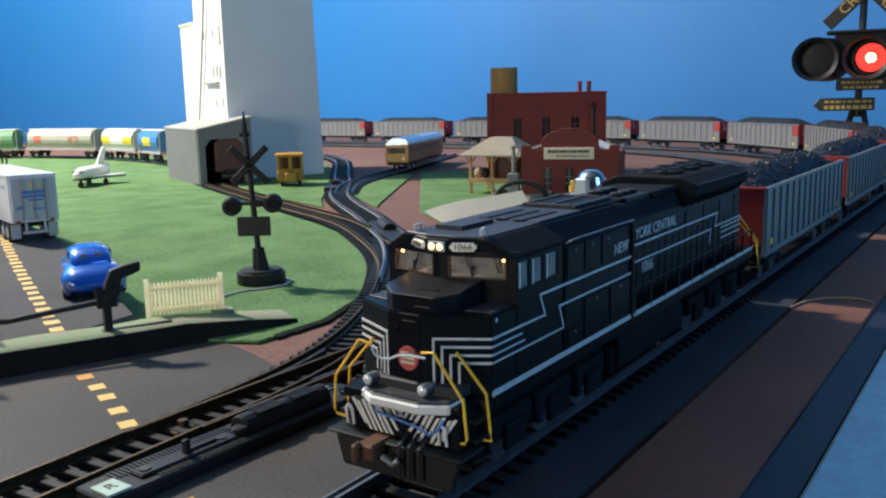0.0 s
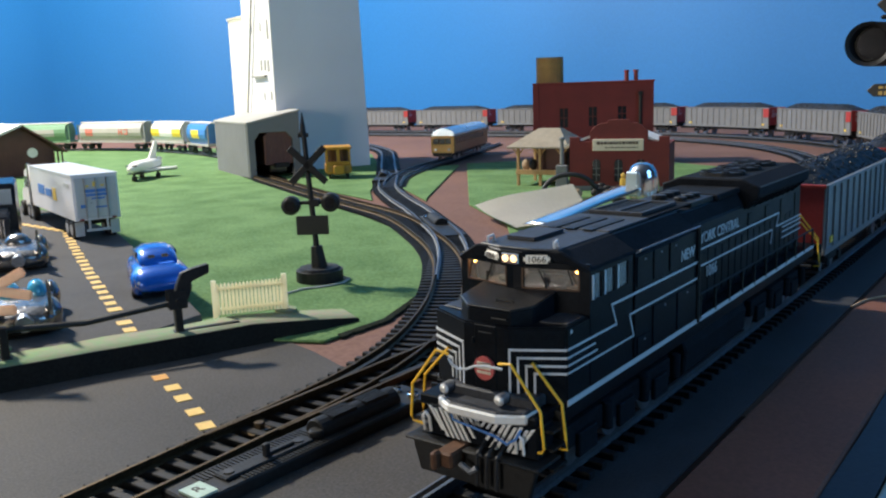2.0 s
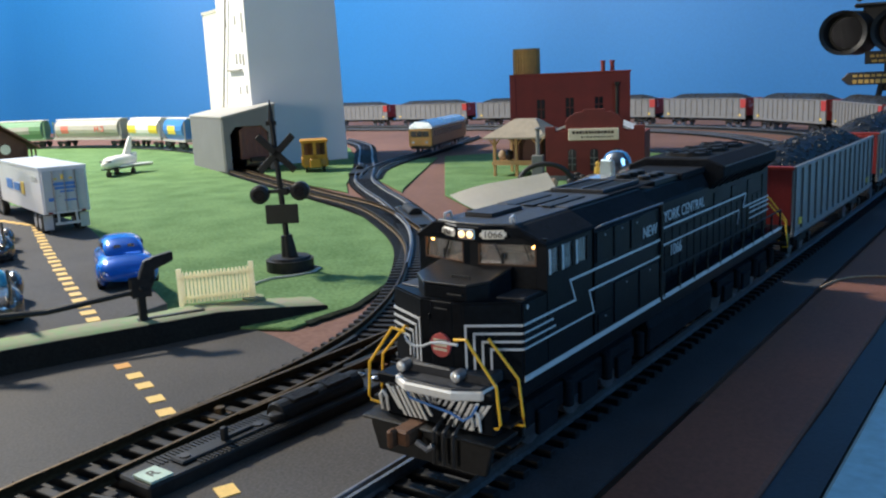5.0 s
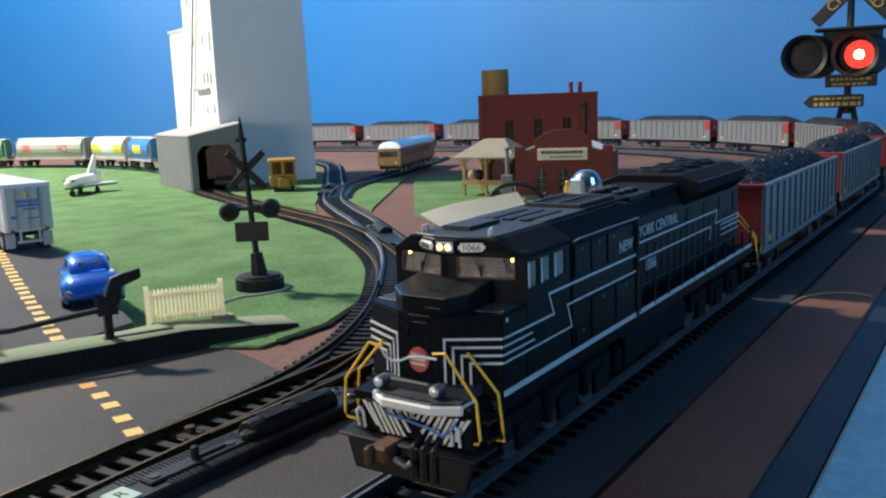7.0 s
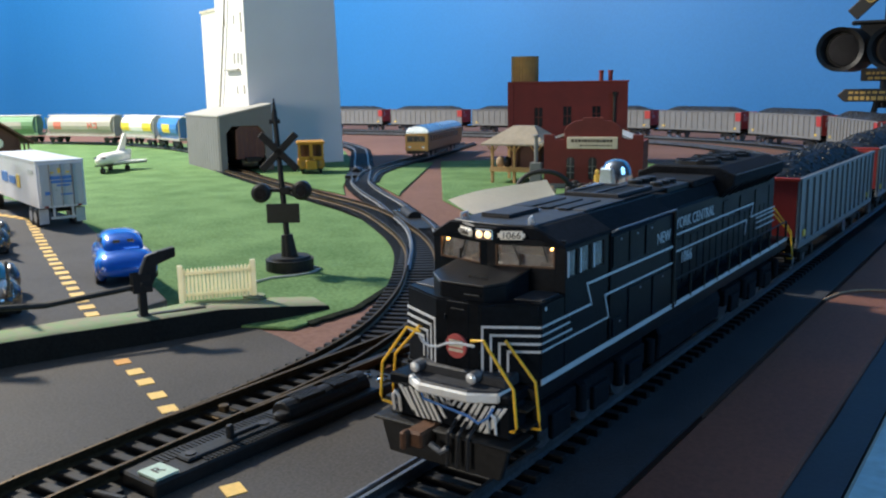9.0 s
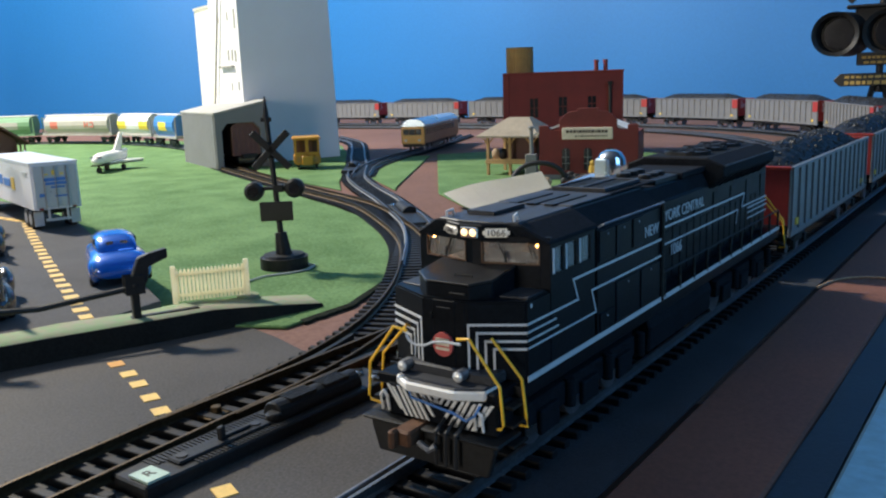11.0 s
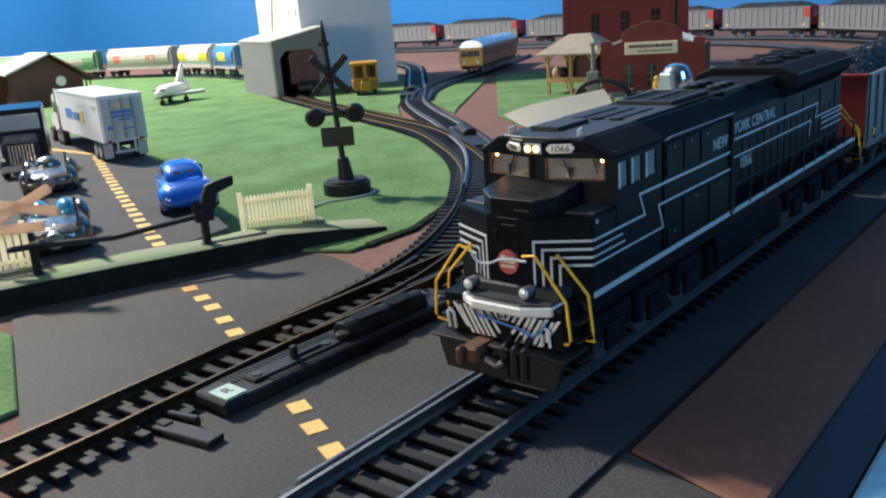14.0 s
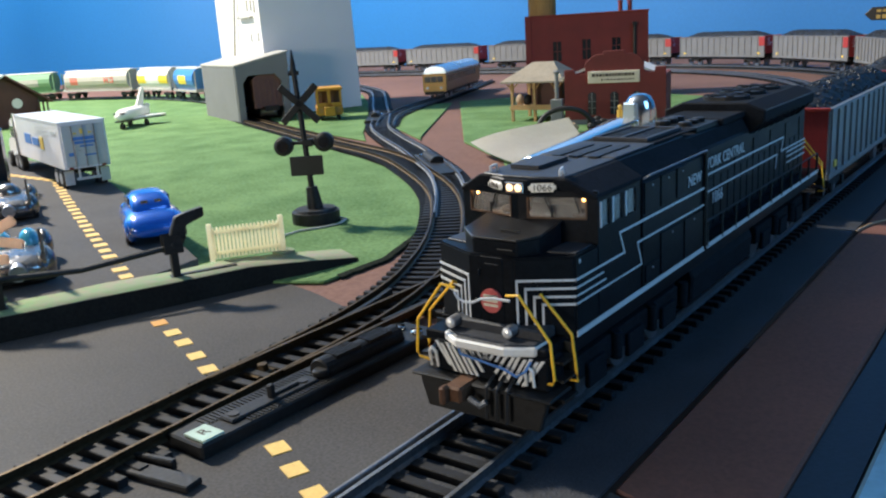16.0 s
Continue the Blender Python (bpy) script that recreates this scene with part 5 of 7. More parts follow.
def pavilion():
    P = empty("platform_shelter", frame_of(-0.3240, 0.5240, -0.2760, 0.5310, GRASS), "open timber platform shelter with a hipped shingle roof", "shelter")
    w, d = 0.049, 0.045
    for x in (0.002, 0.024, w - 0.004):
        for y in (0.002, d - 0.002):
            bm = bmesh.new()
            box(bm, x - 0.0012, x + 0.0012, y - 0.0012, y + 0.0012, 0, 0.036)
            part("post", bm, M["wood"], P)
            for s in (-1, 1):
                bm = bmesh.new()
                rod(bm, (x, y, 0.028), (x + s * 0.006, y, 0.0355), 0.0007, n=6)
                part("brace", bm, M["wood"], P)
    bm = bmesh.new()
    box(bm, 0, w - 0.002, 0, d, 0.0105, 0.0135)
    part("deck", bm, M["wood"], P)
    bm = bmesh.new()
    box(bm, 0.001, w - 0.004, 0.0, 0.002, 0.0135, 0.0150)
    part("kerb", bm, M["wood"], P)
    bm = bmesh.new()
    e = 0.006
    lo = [bm.verts.new(p) for p in ((-e, -e, 0.0365), (w + e, -e, 0.0365), (w + e, d + e, 0.0365), (-e, d + e, 0.0365))]
    l2 = [bm.verts.new(p) for p in ((-e, -e, 0.0350), (w + e, -e, 0.0350), (w + e, d + e, 0.0350), (-e, d + e, 0.0350))]
    hi = [bm.verts.new(p) for p in ((0.016, d / 2 - 0.004, 0.0520), (w - 0.012, d / 2 - 0.004, 0.0520), (w - 0.012, d / 2 + 0.004, 0.0520), (0.016, d / 2 + 0.004, 0.0520))]
    bm.faces.new(hi), bm.faces.new(l2[::-1])
    for i in range(4):
        j = (i + 1) % 4
        bm.faces.new((lo[i], lo[j], hi[j], hi[i])), bm.faces.new((l2[i], l2[j], lo[j], lo[i]))
    part("roof", bm, M["shingle"], P)
    bm = bmesh.new()
    box(bm, 0.0175, w - 0.002, 0.010, d, 0.0135, 0.0350)
    part("back_room", bm, M["cabinbrown"], P)
    for x, m_ in ((0.006, "tan"), (0.013, "black")):
        bm = bmesh.new()
        ball(bm, (x, 0.012, 0.0185), 0.0045, 0.004, 0.0055, 10)
        part("parcel", bm, M[m_], P, smooth=True)


def brown_station():
    S = empty("brown_station", frame_of(-0.9810, 0.3480, -0.9610, 0.4260, GRASS), "dark brown wooden station with pale snowy gable roofs", "building")
    bm = bmesh.new()
    prism(bm, [(0.0, 0), (0.080, 0), (0.080, 0.034), (0.043, 0.061), (0.0, 0.044)], "y", 0.0, 0.10)
    part("main_room", bm, M["cabinbrown"], S, bevel=0.0003)
    for k in range(16):
        bm = bmesh.new()
        x = 0.0010 + k * 0.0049
        box(bm, x, x + 0.0009, -0.0006, 0.0002, 0.0, 0.030)
        part("batten", bm, M["cabinbrown"], S)
    for s, a, b in ((0, (-0.010, 0.0415), (0.043, 0.0625)), (1, (0.043, 0.0625), (0.094, 0.0270))):
        bm = bmesh.new()
        prism(bm, [a, b, (b[0], b[1] + 0.0028), (a[0], a[1] + 0.0028)], "y", -0.010, 0.105)
        part("roof_slope", bm, M["snowroof"] if s == 0 else M["cabinbrown"], S, "pale snowy roof slope" if s == 0 else "")
    bm = bmesh.new()
    rod(bm, (0.0545, -0.0008, 0.0290), (0.0545, 0.001, 0.0290), 0.0062, n=18)
    part("clock", bm, M["white"], S, "white round clock face")
    for x in (0.078, 0.083, 0.088):
        bm = bmesh.new()
        box(bm, x, x + 0.0018, -0.004, -0.002, 0, 0.029)
        part("porch_post", bm, M["cabinbrown"], S)
    bm = bmesh.new()
    box(bm, 0.0802, 0.092, -0.005, 0.06, 0.0, 0.006)
    part("porch_floor", bm, M["cabinbrown"], S)
    bm = bmesh.new()
    box(bm, -0.052, -0.026, 0.030, 0.055, 0, 0.078)
    part("chimney", bm, M["brickb"], S)
    bm = bmesh.new()
    box(bm, -0.050, -0.028, 0.032, 0.053, 0.078, 0.086)
    part("chimney_pot", bm, M["ochre"], S)
    bm = bmesh.new()
    prism(bm, [(-0.050, 0), (0.012, 0), (0.012, 0.042), (-0.014, 0.072), (-0.050, 0.042)], "y", 0.10, 0.17)
    part("rear_room", bm, M["cabinbrown"], S)
    bm = bmesh.new()
    prism(bm, [(-0.058, 0.037), (-0.014, 0.0735), (-0.014, 0.0765), (-0.058, 0.040)], "y", 0.094, 0.175)
    part("rear_roof", bm, M["snowroof"], S)


elevator(), engine_shed(), boxcar(), brick_hall(), depot(), pavilion(), brown_station()


# ---- rolling stock at the back ----
def railcar():
    m = frame_of(-0.5330, 0.6900, -0.600, 0.862)
    R = empty("railcar", m @ pose(0, 0, 0, 0, 0, -90), "yellow and orange railcar with a silver roof and lit cab windows", "railcar")
    h, L0 = 0.0148, 0.185
    bm = bmesh.new()
    box(bm, -h, h, 0, L0, 0.0095, 0.0300)
    part("body", bm, M["railorange"], R, bevel=0.0008)
    bm = bmesh.new()
    prism(bm, [(-h, 0.0300), (h, 0.0300), (h, 0.0330), (0.0105, 0.0375), (0.004, 0.0395), (-0.004, 0.0395), (-0.0105, 0.0375), (-h, 0.0330)], "y", 0.001, L0)
    part("roof", bm, M["silverroof"], R, "silver roof", bevel=0.0005)
    bm = bmesh.new()
    box(bm, -h + 0.0003, h - 0.0003, -0.003, 0.0005, 0.0085, 0.0300)
    part("front", bm, M["railfront"], R, bevel=0.0010, seg=2)
    for x in (-0.0118, -0.0040, 0.0038):
        bm = bmesh.new()
        box(bm, x, x + 0.0075, -0.0036, -0.0028, 0.0205, 0.0275)
        part("front_window", bm, M["glassdark"], R, bevel=0.0006)
    for x in (-0.0085, 0.0085):
        bm = bmesh.new()
        rod(bm, (x, -0.0045, 0.0140), (x, -0.0030, 0.0140), 0.0015, n=12)
        part("headlamp", bm, M["lens"], R)
    for s in (-1, 1):
        bm = bmesh.new()
        box(bm, s * h, s * (h + 0.0002), 0.002, L0 - 0.002, 0.0180, 0.0195)
        part("belt_line", bm, M["railorange"], R)
        for k in range(12):
            bm = bmesh.new()
            y = 0.008 + k * 0.0128
            box(bm, s * h, s * (h + 0.0003), y, y + 0.0085, 0.0205, 0.0275)
            part("side_window", bm, M["glassdark"], R)
    bm = bmesh.new()
    box(bm, -0.012, 0.012, -0.004, L0, 0.0060, 0.0098)
    part("underframe", bm, M["black"], R)
    wheelset(R, (0.028, 0.135))


def speeder():
    m = pose(-0.5500, 0.5210, GRASS, 0, 0, 46)
    S = empty("track_speeder", m, "yellow track maintenance car with an open cab", "rail vehicle")
    bm = bmesh.new()
    box(bm, -0.014, 0.014, -0.016, 0.022, 0.0055, 0.0160)
    part("body", bm, M["railyellow"], S, bevel=0.0015, seg=2)
    for x in (-0.0132, 0.0112):
        for y in (-0.015, 0.020):
            bm = bmesh.new()
            box(bm, x, x + 0.002, y, y + 0.002, 0.015, 0.0315)
            part("post", bm, M["railyellow"], S)
    bm = bmesh.new()
    box(bm, -0.0150, 0.0150, -0.017, 0.024, 0.0312, 0.0340)
    part("roof", bm, M["railyellow"], S, bevel=0.0010, seg=2)
    bm = bmesh.new()
    box(bm, -0.0125, 0.0125, -0.006, 0.020, 0.016, 0.0312)
    part("interior", bm, M["cabin"], S)
    bm = bmesh.new()
    box(bm, -0.0016, 0.0016, -0.0158, -0.0140, 0.015, 0.0315)
    box(bm, -0.0130, 0.0130, -0.0158, -0.0145, 0.0150, 0.0185)
    part("window_frame", bm, M["railyellow"], S)
    bm = bmesh.new()
    box(bm, -0.0060, 0.0060, -0.0205, -0.0158, 0.0050, 0.0150)
    part("engine_box", bm, M["railyellow"], S, bevel=0.0010)
    for x in (-0.011, 0.0035):
        bm = bmesh.new()
        box(bm, x, x + 0.0078, -0.0166, -0.0158, 0.0080, 0.0135)
        part("vent", bm, M["ochre"], S)
    for x in (-0.0095, 0.0095):
        bm = bmesh.new()
        rod(bm, (x - 0.0012, -0.010, 0.0045), (x + 0.0012, -0.010, 0.0045), 0.0045, n=14)
        part("wheel", bm, M["black"], S)
        bm = bmesh.new()
        rod(bm, (x - 0.0012, 0.016, 0.0045), (x + 0.0012, 0.016, 0.0045), 0.0045, n=14)
        part("wheel", bm, M["black"], S)


def covered_hopper(at, to, body, label, bands=(), logo=None, round_sides=True):
    (ax, ay), (bx, by) = at, to
    ln = math.hypot(bx - ax, by - ay)
    H = empty("covered_hopper", pose(ax, ay, 0, 0, 0, math.degrees(math.atan2(by - ay, bx - ax))), label, "freight car", "cars on the far curve")
    x0, x1 = 0.006, ln - 0.006
    bm = bmesh.new()
    side = [(-0.0150, 0.024), (-0.0166, 0.030), (-0.0160, 0.037), (-0.0120, 0.0445), (-0.005, 0.0475), (0.005, 0.0475), (0.0120, 0.0445), (0.0160, 0.037), (0.0166, 0.030), (0.0150, 0.024), (0.009, 0.0125), (-0.009, 0.0125)]
    prism(bm, [(y, z) for y, z in side], "x", x0 + 0.008, x1 - 0.008)
    part("body", bm, M[body], H, bevel=0.0003)
    for x in (x0, x1 - 0.008):
        bm = bmesh.new()
        box(bm, x, x + 0.008, -0.0148, 0.0148, 0.0150, 0.0165)
        part("end_deck", bm, M["lightroof" if body != "green" else "green"], H)
        for y in (-0.0145, 0.0130):
            bm = bmesh.new()
            box(bm, x + 0.001, x + 0.0025, y, y + 0.0015, 0.0165, 0.0440)
            part("end_post", bm, M["lightroof" if body != "green" else "green"], H)
    bm = bmesh.new()
    box(bm, x0, x1, -0.0150, 0.0150, 0.0125, 0.0150)
    part("underframe", bm, M["lightroof" if body != "green" else "green"], H)
    bm = bmesh.new()
    box(bm, x0 + 0.004, x1 - 0.004, -0.0085, 0.0085, 0.0470, 0.0487)
    part("roof_walk", bm, M["snowroof"], H, "pale roof walk")
    for a, b, c in bands:
        u0, u1 = x0 + 0.008 + (x1 - x0 - 0.016) * a, x0 + 0.008 + (x1 - x0 - 0.016) * b
        for s in (-1, 1):
            bm = bmesh.new()
            prism(bm, [(s * 0.0152, 0.0240), (s * 0.0169, 0.0300), (s * 0.0163, 0.0370), (s * 0.0155, 0.0370), (s * 0.0161, 0.0300), (s * 0.0145, 0.0240)], "x", u0, u1)
            part("colour_band", bm, M[c], H)
    if logo:
        for k in range(2):
            c = x0 + (x1 - x0) * logo + k * 0.013
            for s in (-1, 1):
                bm = bmesh.new()
                box(bm, c - 0.005, c - 0.003, s * 0.0164, s * 0.0172, 0.0265, 0.0360)
                box(bm, c - 0.003, c + 0.004, s * 0.0164, s * 0.0172, 0.0340 if k == 0 else 0.030, 0.0360 if k == 0 else 0.0325)
                box(bm, c - 0.003, c + 0.004, s * 0.0164, s * 0.0172, 0.0265, 0.0285) if k == 0 else box(bm, c + 0.003, c + 0.005, s * 0.0164, s * 0.0172, 0.0265, 0.0360)
                part("logo_shape", bm, M["label_red"], H)
    for c in (x0 + 0.018, x1 - 0.018):
        bm = bmesh.new()
        for s in (-1, 1):
            box(bm, c - 0.012, c + 0.012, s * 0.011, s * 0.013, 0.0055, 0.0095)
            for dx in (-0.0085, 0.0085):
                rod(bm, (c + dx, s * 0.008, 0.0052), (c + dx, s * 0.0100, 0.0052), 0.0052, n=12)
        part("bogie", bm, M["black"], H)


railcar(), speeder()
covered_hopper((-0.955, 0.6846), (-1.0609, 0.7188), "tankblue", "blue covered hopper with yellow lettering blocks", [(0.35, 0.75, "tankyellow")])
covered_hopper((-1.0642, 0.721), (-1.1947, 0.7424), "white", "white and yellow covered hopper on the far curve", [(0.0, 0.28, "tankyellow"), (0.72, 1.0, "tankyellow")])
covered_hopper((-1.2033, 0.7424), (-1.3894, 0.7178), "tankgrey", "light grey covered hopper with red letters on the far curve", [(0.78, 0.9, "label_red")], 0.26)
covered_hopper((-1.398, 0.7135), (-1.5264, 0.6504), "green", "green covered hopper with pale panels", [(0.2, 0.6, "lightroof")])
covered_hopper((-1.535, 0.6439), (-1.6495, 0.5434), "green", "green covered hopper with pale panels", [(0.1, 0.5, "lightroof")])


# ---- crossing equipment ----
def crossing_signal():
    S = empty("crossing_signal", pose(-0.2010, 0.1420, GRASS, 0, 0, 37), "black plastic crossing signal with crossbuck and two lamps", "railroad signal")
    k = -0.0040
    bm = bmesh.new()
    rod(bm, (0, 0, 0), (0, 0, 0.0055), 0.0118, n=28)
    rod(bm, (0, 0, 0.0055), (0, 0, 0.0068), 0.0105, 0.0098, n=28)
    part("base", bm, M["black"], S)
    bm = bmesh.new()
    rod(bm, (0, 0, 0.0068), (k * 0.2, 0, 0.0175), 0.0041, 0.0028, n=16)
    part("pedestal", bm, M["black"], S)
    bm = bmesh.new()
    rod(bm, (k * 0.2, 0, 0.0170), (k, 0, 0.0780), 0.0015, 0.0012, n=12)
    part("mast", bm, M["black"], S)
    bm = bmesh.new()
    rod(bm, (k, 0, 0.0730), (k * 1.0, 0, 0.0835), 0.0017, 0.0003, n=8)
    box(bm, k - 0.0025, k + 0.0025, -0.0006, 0.0006, 0.0715, 0.0735)
    part("finial", bm, M["black"], S)
    for a in (45, -45):
        bm = bmesh.new()
        box(bm, -0.0122, 0.0122, -0.0024, -0.0015, -0.0017, 0.0017, pose(k * 0.75 + 0.0006, 0, 0.0580, 0, a, 0))
        part("crossbuck_blade", bm, M["black"], S, bevel=0.0003)
    bm = bmesh.new()
    box(bm, -0.0107, 0.0068, -0.0012, 0.0012, 0.0385, 0.0402)
    box(bm, -0.0030, 0.0020, -0.0022, 0.0022, 0.0375, 0.0410)
    part("lamp_arm", bm, M["black"], S, bevel=0.0003)
    for x, z in ((-0.0121, 0.0382), (0.0076, 0.0392)):
        bm = bmesh.new()
        rod(bm, (x, -0.0030, z), (x, 0.0026, z), 0.0046, n=22)
        rod(bm, (x, -0.0030, z), (x, -0.0042, z), 0.0046, 0.0034, n=22)
        lp = part("lamp_head", bm, M["black"], S, bevel=0.0003)
        bm = bmesh.new()
        rod(bm, (x, -0.0046, z), (x, -0.0040, z), 0.0026, n=16)
        part("lens", bm, M["lensoff"], lp)
    bm = bmesh.new()
    box(bm, -0.0098, 0.0062, -0.0024, -0.0014, 0.0235, 0.0330)
    part("sign_board", bm, M["signblack"], S, bevel=0.0003)
    bm = bmesh.new()
    pts = [(0.010, 0.001, 0.001), (0.014, -0.004, 0.0008), (0.012, -0.012, 0.0006), (0.004, -0.018, 0.0006), (-0.006, -0.022, 0.0006), (-0.012, -0.030, 0.0006), (-0.014, -0.036, 0.001)]
    for d in (0, 0.0012):
        tube(bm, [(x + d, y + d, z) for x, y, z in pts], 0.0004)
    part("wire", bm, M["wire"], S, "thin grey wire")


def big_signal():
    """The tall toy signal behind the loop, facing the operator."""
    m = pose(-0.0650, 0.985, TABLE, 0, 0, 10) @ Matrix.Diagonal((0.97, 0.97, 0.97, 1))
    S = empty("flashing_signal", m, "tall dark toy crossing signal with red and green flashing lamps", "railroad signal")
    bm = bmesh.new()
    for x in (-0.014, 0.014):
        rod(bm, (x * 1.4, 0, 0), (x * 0.25, 0, 0.082), 0.0035, n=8)
    box(bm, -0.03, 0.03, -0.02, 0.02, 0, 0.006)
    part("stand", bm, M["black"], S)
    bm = bmesh.new()
    rod(bm, (0, 0.004, 0.060), (0, 0.004, 0.245), 0.0042, n=12)
    part("mast", bm, M["signblack"], S)
    bm = bmesh.new()
    box(bm, -0.030, 0.036, -0.002, 0.014, 0.114, 0.164)
    box(bm, -0.040, 0.040, -0.010, 0.014, 0.160, 0.1645)
    part("lamp_box", bm, M["black"], S, bevel=0.002)
    out = []
    for x, name in ((-0.0450, "green"), (0.0105, "red")):
        bm = bmesh.new()
        n = 32
        rings = []
        for r, y in ((0.0215, -0.026), (0.0262, -0.030), (0.0265, 0.010), (0.0, 0.010)):
            rings.append([bm.verts.new((x + (-0.006 if y < 0 else 0.010) + r * math.cos(2 * math.pi * k / n), y + (0.008 * math.sin(2 * math.pi * k / n) * -1 if y < -0.03 else 0), 0.1305 + r * math.sin(2 * math.pi * k / n))) for k in range(n)] if r else [bm.verts.new((x, y, 0.1305))])
        inner = [bm.verts.new((x + 0.0215 * math.cos(2 * math.pi * k / n), -0.0058, 0.1305 + 0.0215 * math.sin(2 * math.pi * k / n))) for k in range(n)]
        for k in range(n):
            j = (k + 1) % n
            bm.faces.new((inner[k], inner[j], rings[0][j], rings[0][k]))
            bm.faces.new((rings[0][k], rings[0][j], rings[1][j], rings[1][k]))
            bm.faces.new((rings[1][k], rings[1][j], rings[2][j], rings[2][k]))
            bm.faces.new((rings[2][k], rings[2][j], rings[3][0]))
        bm.faces.new(inner)
        hood = part("lamp_hood", bm, M["black"], S, smooth=False)
        # a flat lens on an upright pivot: one face glows, the other is dark
        bm = bmesh.new()
        prof = ((0.0, 0.0016, 2), (0.0185, 0.0016, 2), (0.0185, -0.0070, 2), (0.0165, -0.0070, 2), (0.0165, -0.0016, 0), (0.0056, -0.0016, 1), (0.0044, -0.0034, 1), (0.0, -0.0038, 1))
        ring = [[bm.verts.new((r * math.cos(2 * math.pi * k / 28), y, r * math.sin(2 * math.pi * k / 28))) for k in range(28)] if r else [bm.verts.new((0, y, 0))] for r, y, _ in prof]
        for i in range(len(prof) - 1):
            a, b, mi = ring[i], ring[i + 1], prof[i][2]
            for k in range(28):
                j = (k + 1) % 28
                vs = (a[0], b[k], b[j]) if len(a) == 1 else ((a[k], a[j], b[0]) if len(b) == 1 else (a[k], a[j], b[j], b[k]))
                bm.faces.new(vs).material_index = 2 if i == 3 else mi
        ln = part("lens", bm, [M[name + "glow"], M[name + "core"], M["lensoff"]], hood, name + " signal lens")
        ln.matrix_basis = pose(x, -0.0135, 0.1305)
        out.append(ln)
    for a, words in ((-45, "CROSSING"), (45, "RAILROAD")):
        bm = bmesh.new()
        q = pose(0.004, -0.002, 0.2150, 0, a, 0)
        box(bm, -0.062, 0.062, -0.003, 0.0, -0.0080, 0.0080, q)
        bl = part("crossbuck_blade", bm, M["signblack"], S, bevel=0.001)
        text("lettering", words, 0.0170, q @ pose(0, -0.0034, 0, 90, 0, 0), M["signgold"], bl, 0.0003)
    bm = bmesh.new()
    box(bm, -0.026, 0.032, -0.006, -0.002, 0.0925, 0.1080)
    s1 = part("sign_board", bm, M["signblack"], S, bevel=0.001)
    bm = bmesh.new()
    for z, a, b in ((0.102, -0.020, 0.025), (0.096, -0.018, 0.022)):
        x = a
        while x < b:
            l = random.uniform(0.003, 0.006)
            box(bm, x, x + l, -0.0065, -0.006, z - 0.0015, z + 0.0015)
            x += l + 0.0015
    part("lettering_bars", bm, M["signgold"], s1)
    bm = bmesh.new()
    prism(bm, [(-0.051, 0.0755), (-0.043, 0.0680), (0.018, 0.0680), (0.018, 0.0835), (-0.043, 0.0835)], "y", -0.010, -0.006)
    s2 = part("arrow_board", bm, M["signblack"], S, bevel=0.0008)
    bm = bmesh.new()
    for z, h_ in ((0.0790, 0.0014), (0.0722, 0.0022)):
        x = -0.038
        while x < 0.013:
            l = random.uniform(0.003, 0.007)
            box(bm, x, x + l, -0.0106, -0.010, z - h_, z + h_)
            x += l + 0.0018
    part("lettering_bars", bm, M["signgold"], s2)
    return out


def crossing_gate():
    G = empty("crossing_gate", pose(0.0022, 0.0014, 0), "black plastic crossing gate, lowered across the road", "barrier")
    a, b, c = Vector((-0.1890, -0.0240, UPPER)), Vector((-0.1650, 0.0290, UPPER)), Vector((-0.1570, 0.0500, UPPER))
    d = (b - a).normalized()
    ang = math.degrees(math.atan2(d.y, d.x))
    for p, h in ((a, 0.0118), (b, 0.0125)):
        bm = bmesh.new()
        box(bm, -0.0014, 0.0014, -0.0018, 0.0018, 0, h, pose(p.x, p.y, p.z, 0, 0, ang))
        box(bm, -0.0022, 0.0022, -0.0024, 0.0024, 0, 0.0010, pose(p.x, p.y, p.z, 0, 0, ang))
        part("post", bm, M["black"], G, bevel=0.0003)
    bm = bmesh.new()
    pts = [a + Vector((0, 0, 0.0108)) - d * 0.008, a + Vector((0, 0, 0.0108)), a * 0.55 + b * 0.45 + Vector((0, 0, 0.0090)), b + Vector((0, 0, 0.0118))]
    tube(bm, pts, 0.0011, 8)
    part("arm", bm, M["black"], G)
    bm = bmesh.new()
    q = pose(b.x, b.y, b.z, 0, 0, ang)
    prism(bm, [(-0.0030, 0.0105), (0.0030, 0.0105), (0.0052, 0.0150), (0.0056, 0.0190), (0.0125, 0.0215), (0.0125, 0.0250), (0.0060, 0.0238), (0.0020, 0.0225), (0.0000, 0.0180), (-0.0010, 0.0140)], "y", -0.0016, 0.0016, q)
    part("counterweight", bm, M["black"], G, bevel=0.0004)
    bm = bmesh.new()
    for s in (-0.0023, 0.0019):
        box(bm, -0.0035, 0.0035, s, s + 0.0004, 0.0095, 0.0165, q)
    rod(bm, q @ Vector((0, -0.0030, 0.0128)), q @ Vector((0, 0.0030, 0.0128)), 0.0009, n=8)
    part("pivot_bracket", bm, M["black"], G, bevel=0.0002)
    bm = bmesh.new()
    box(bm, 0.0, 0.0225, -0.0012, 0.0012, 0, 0.0011, q)
    part("foot", bm, M["black"], G, bevel=0.0002)


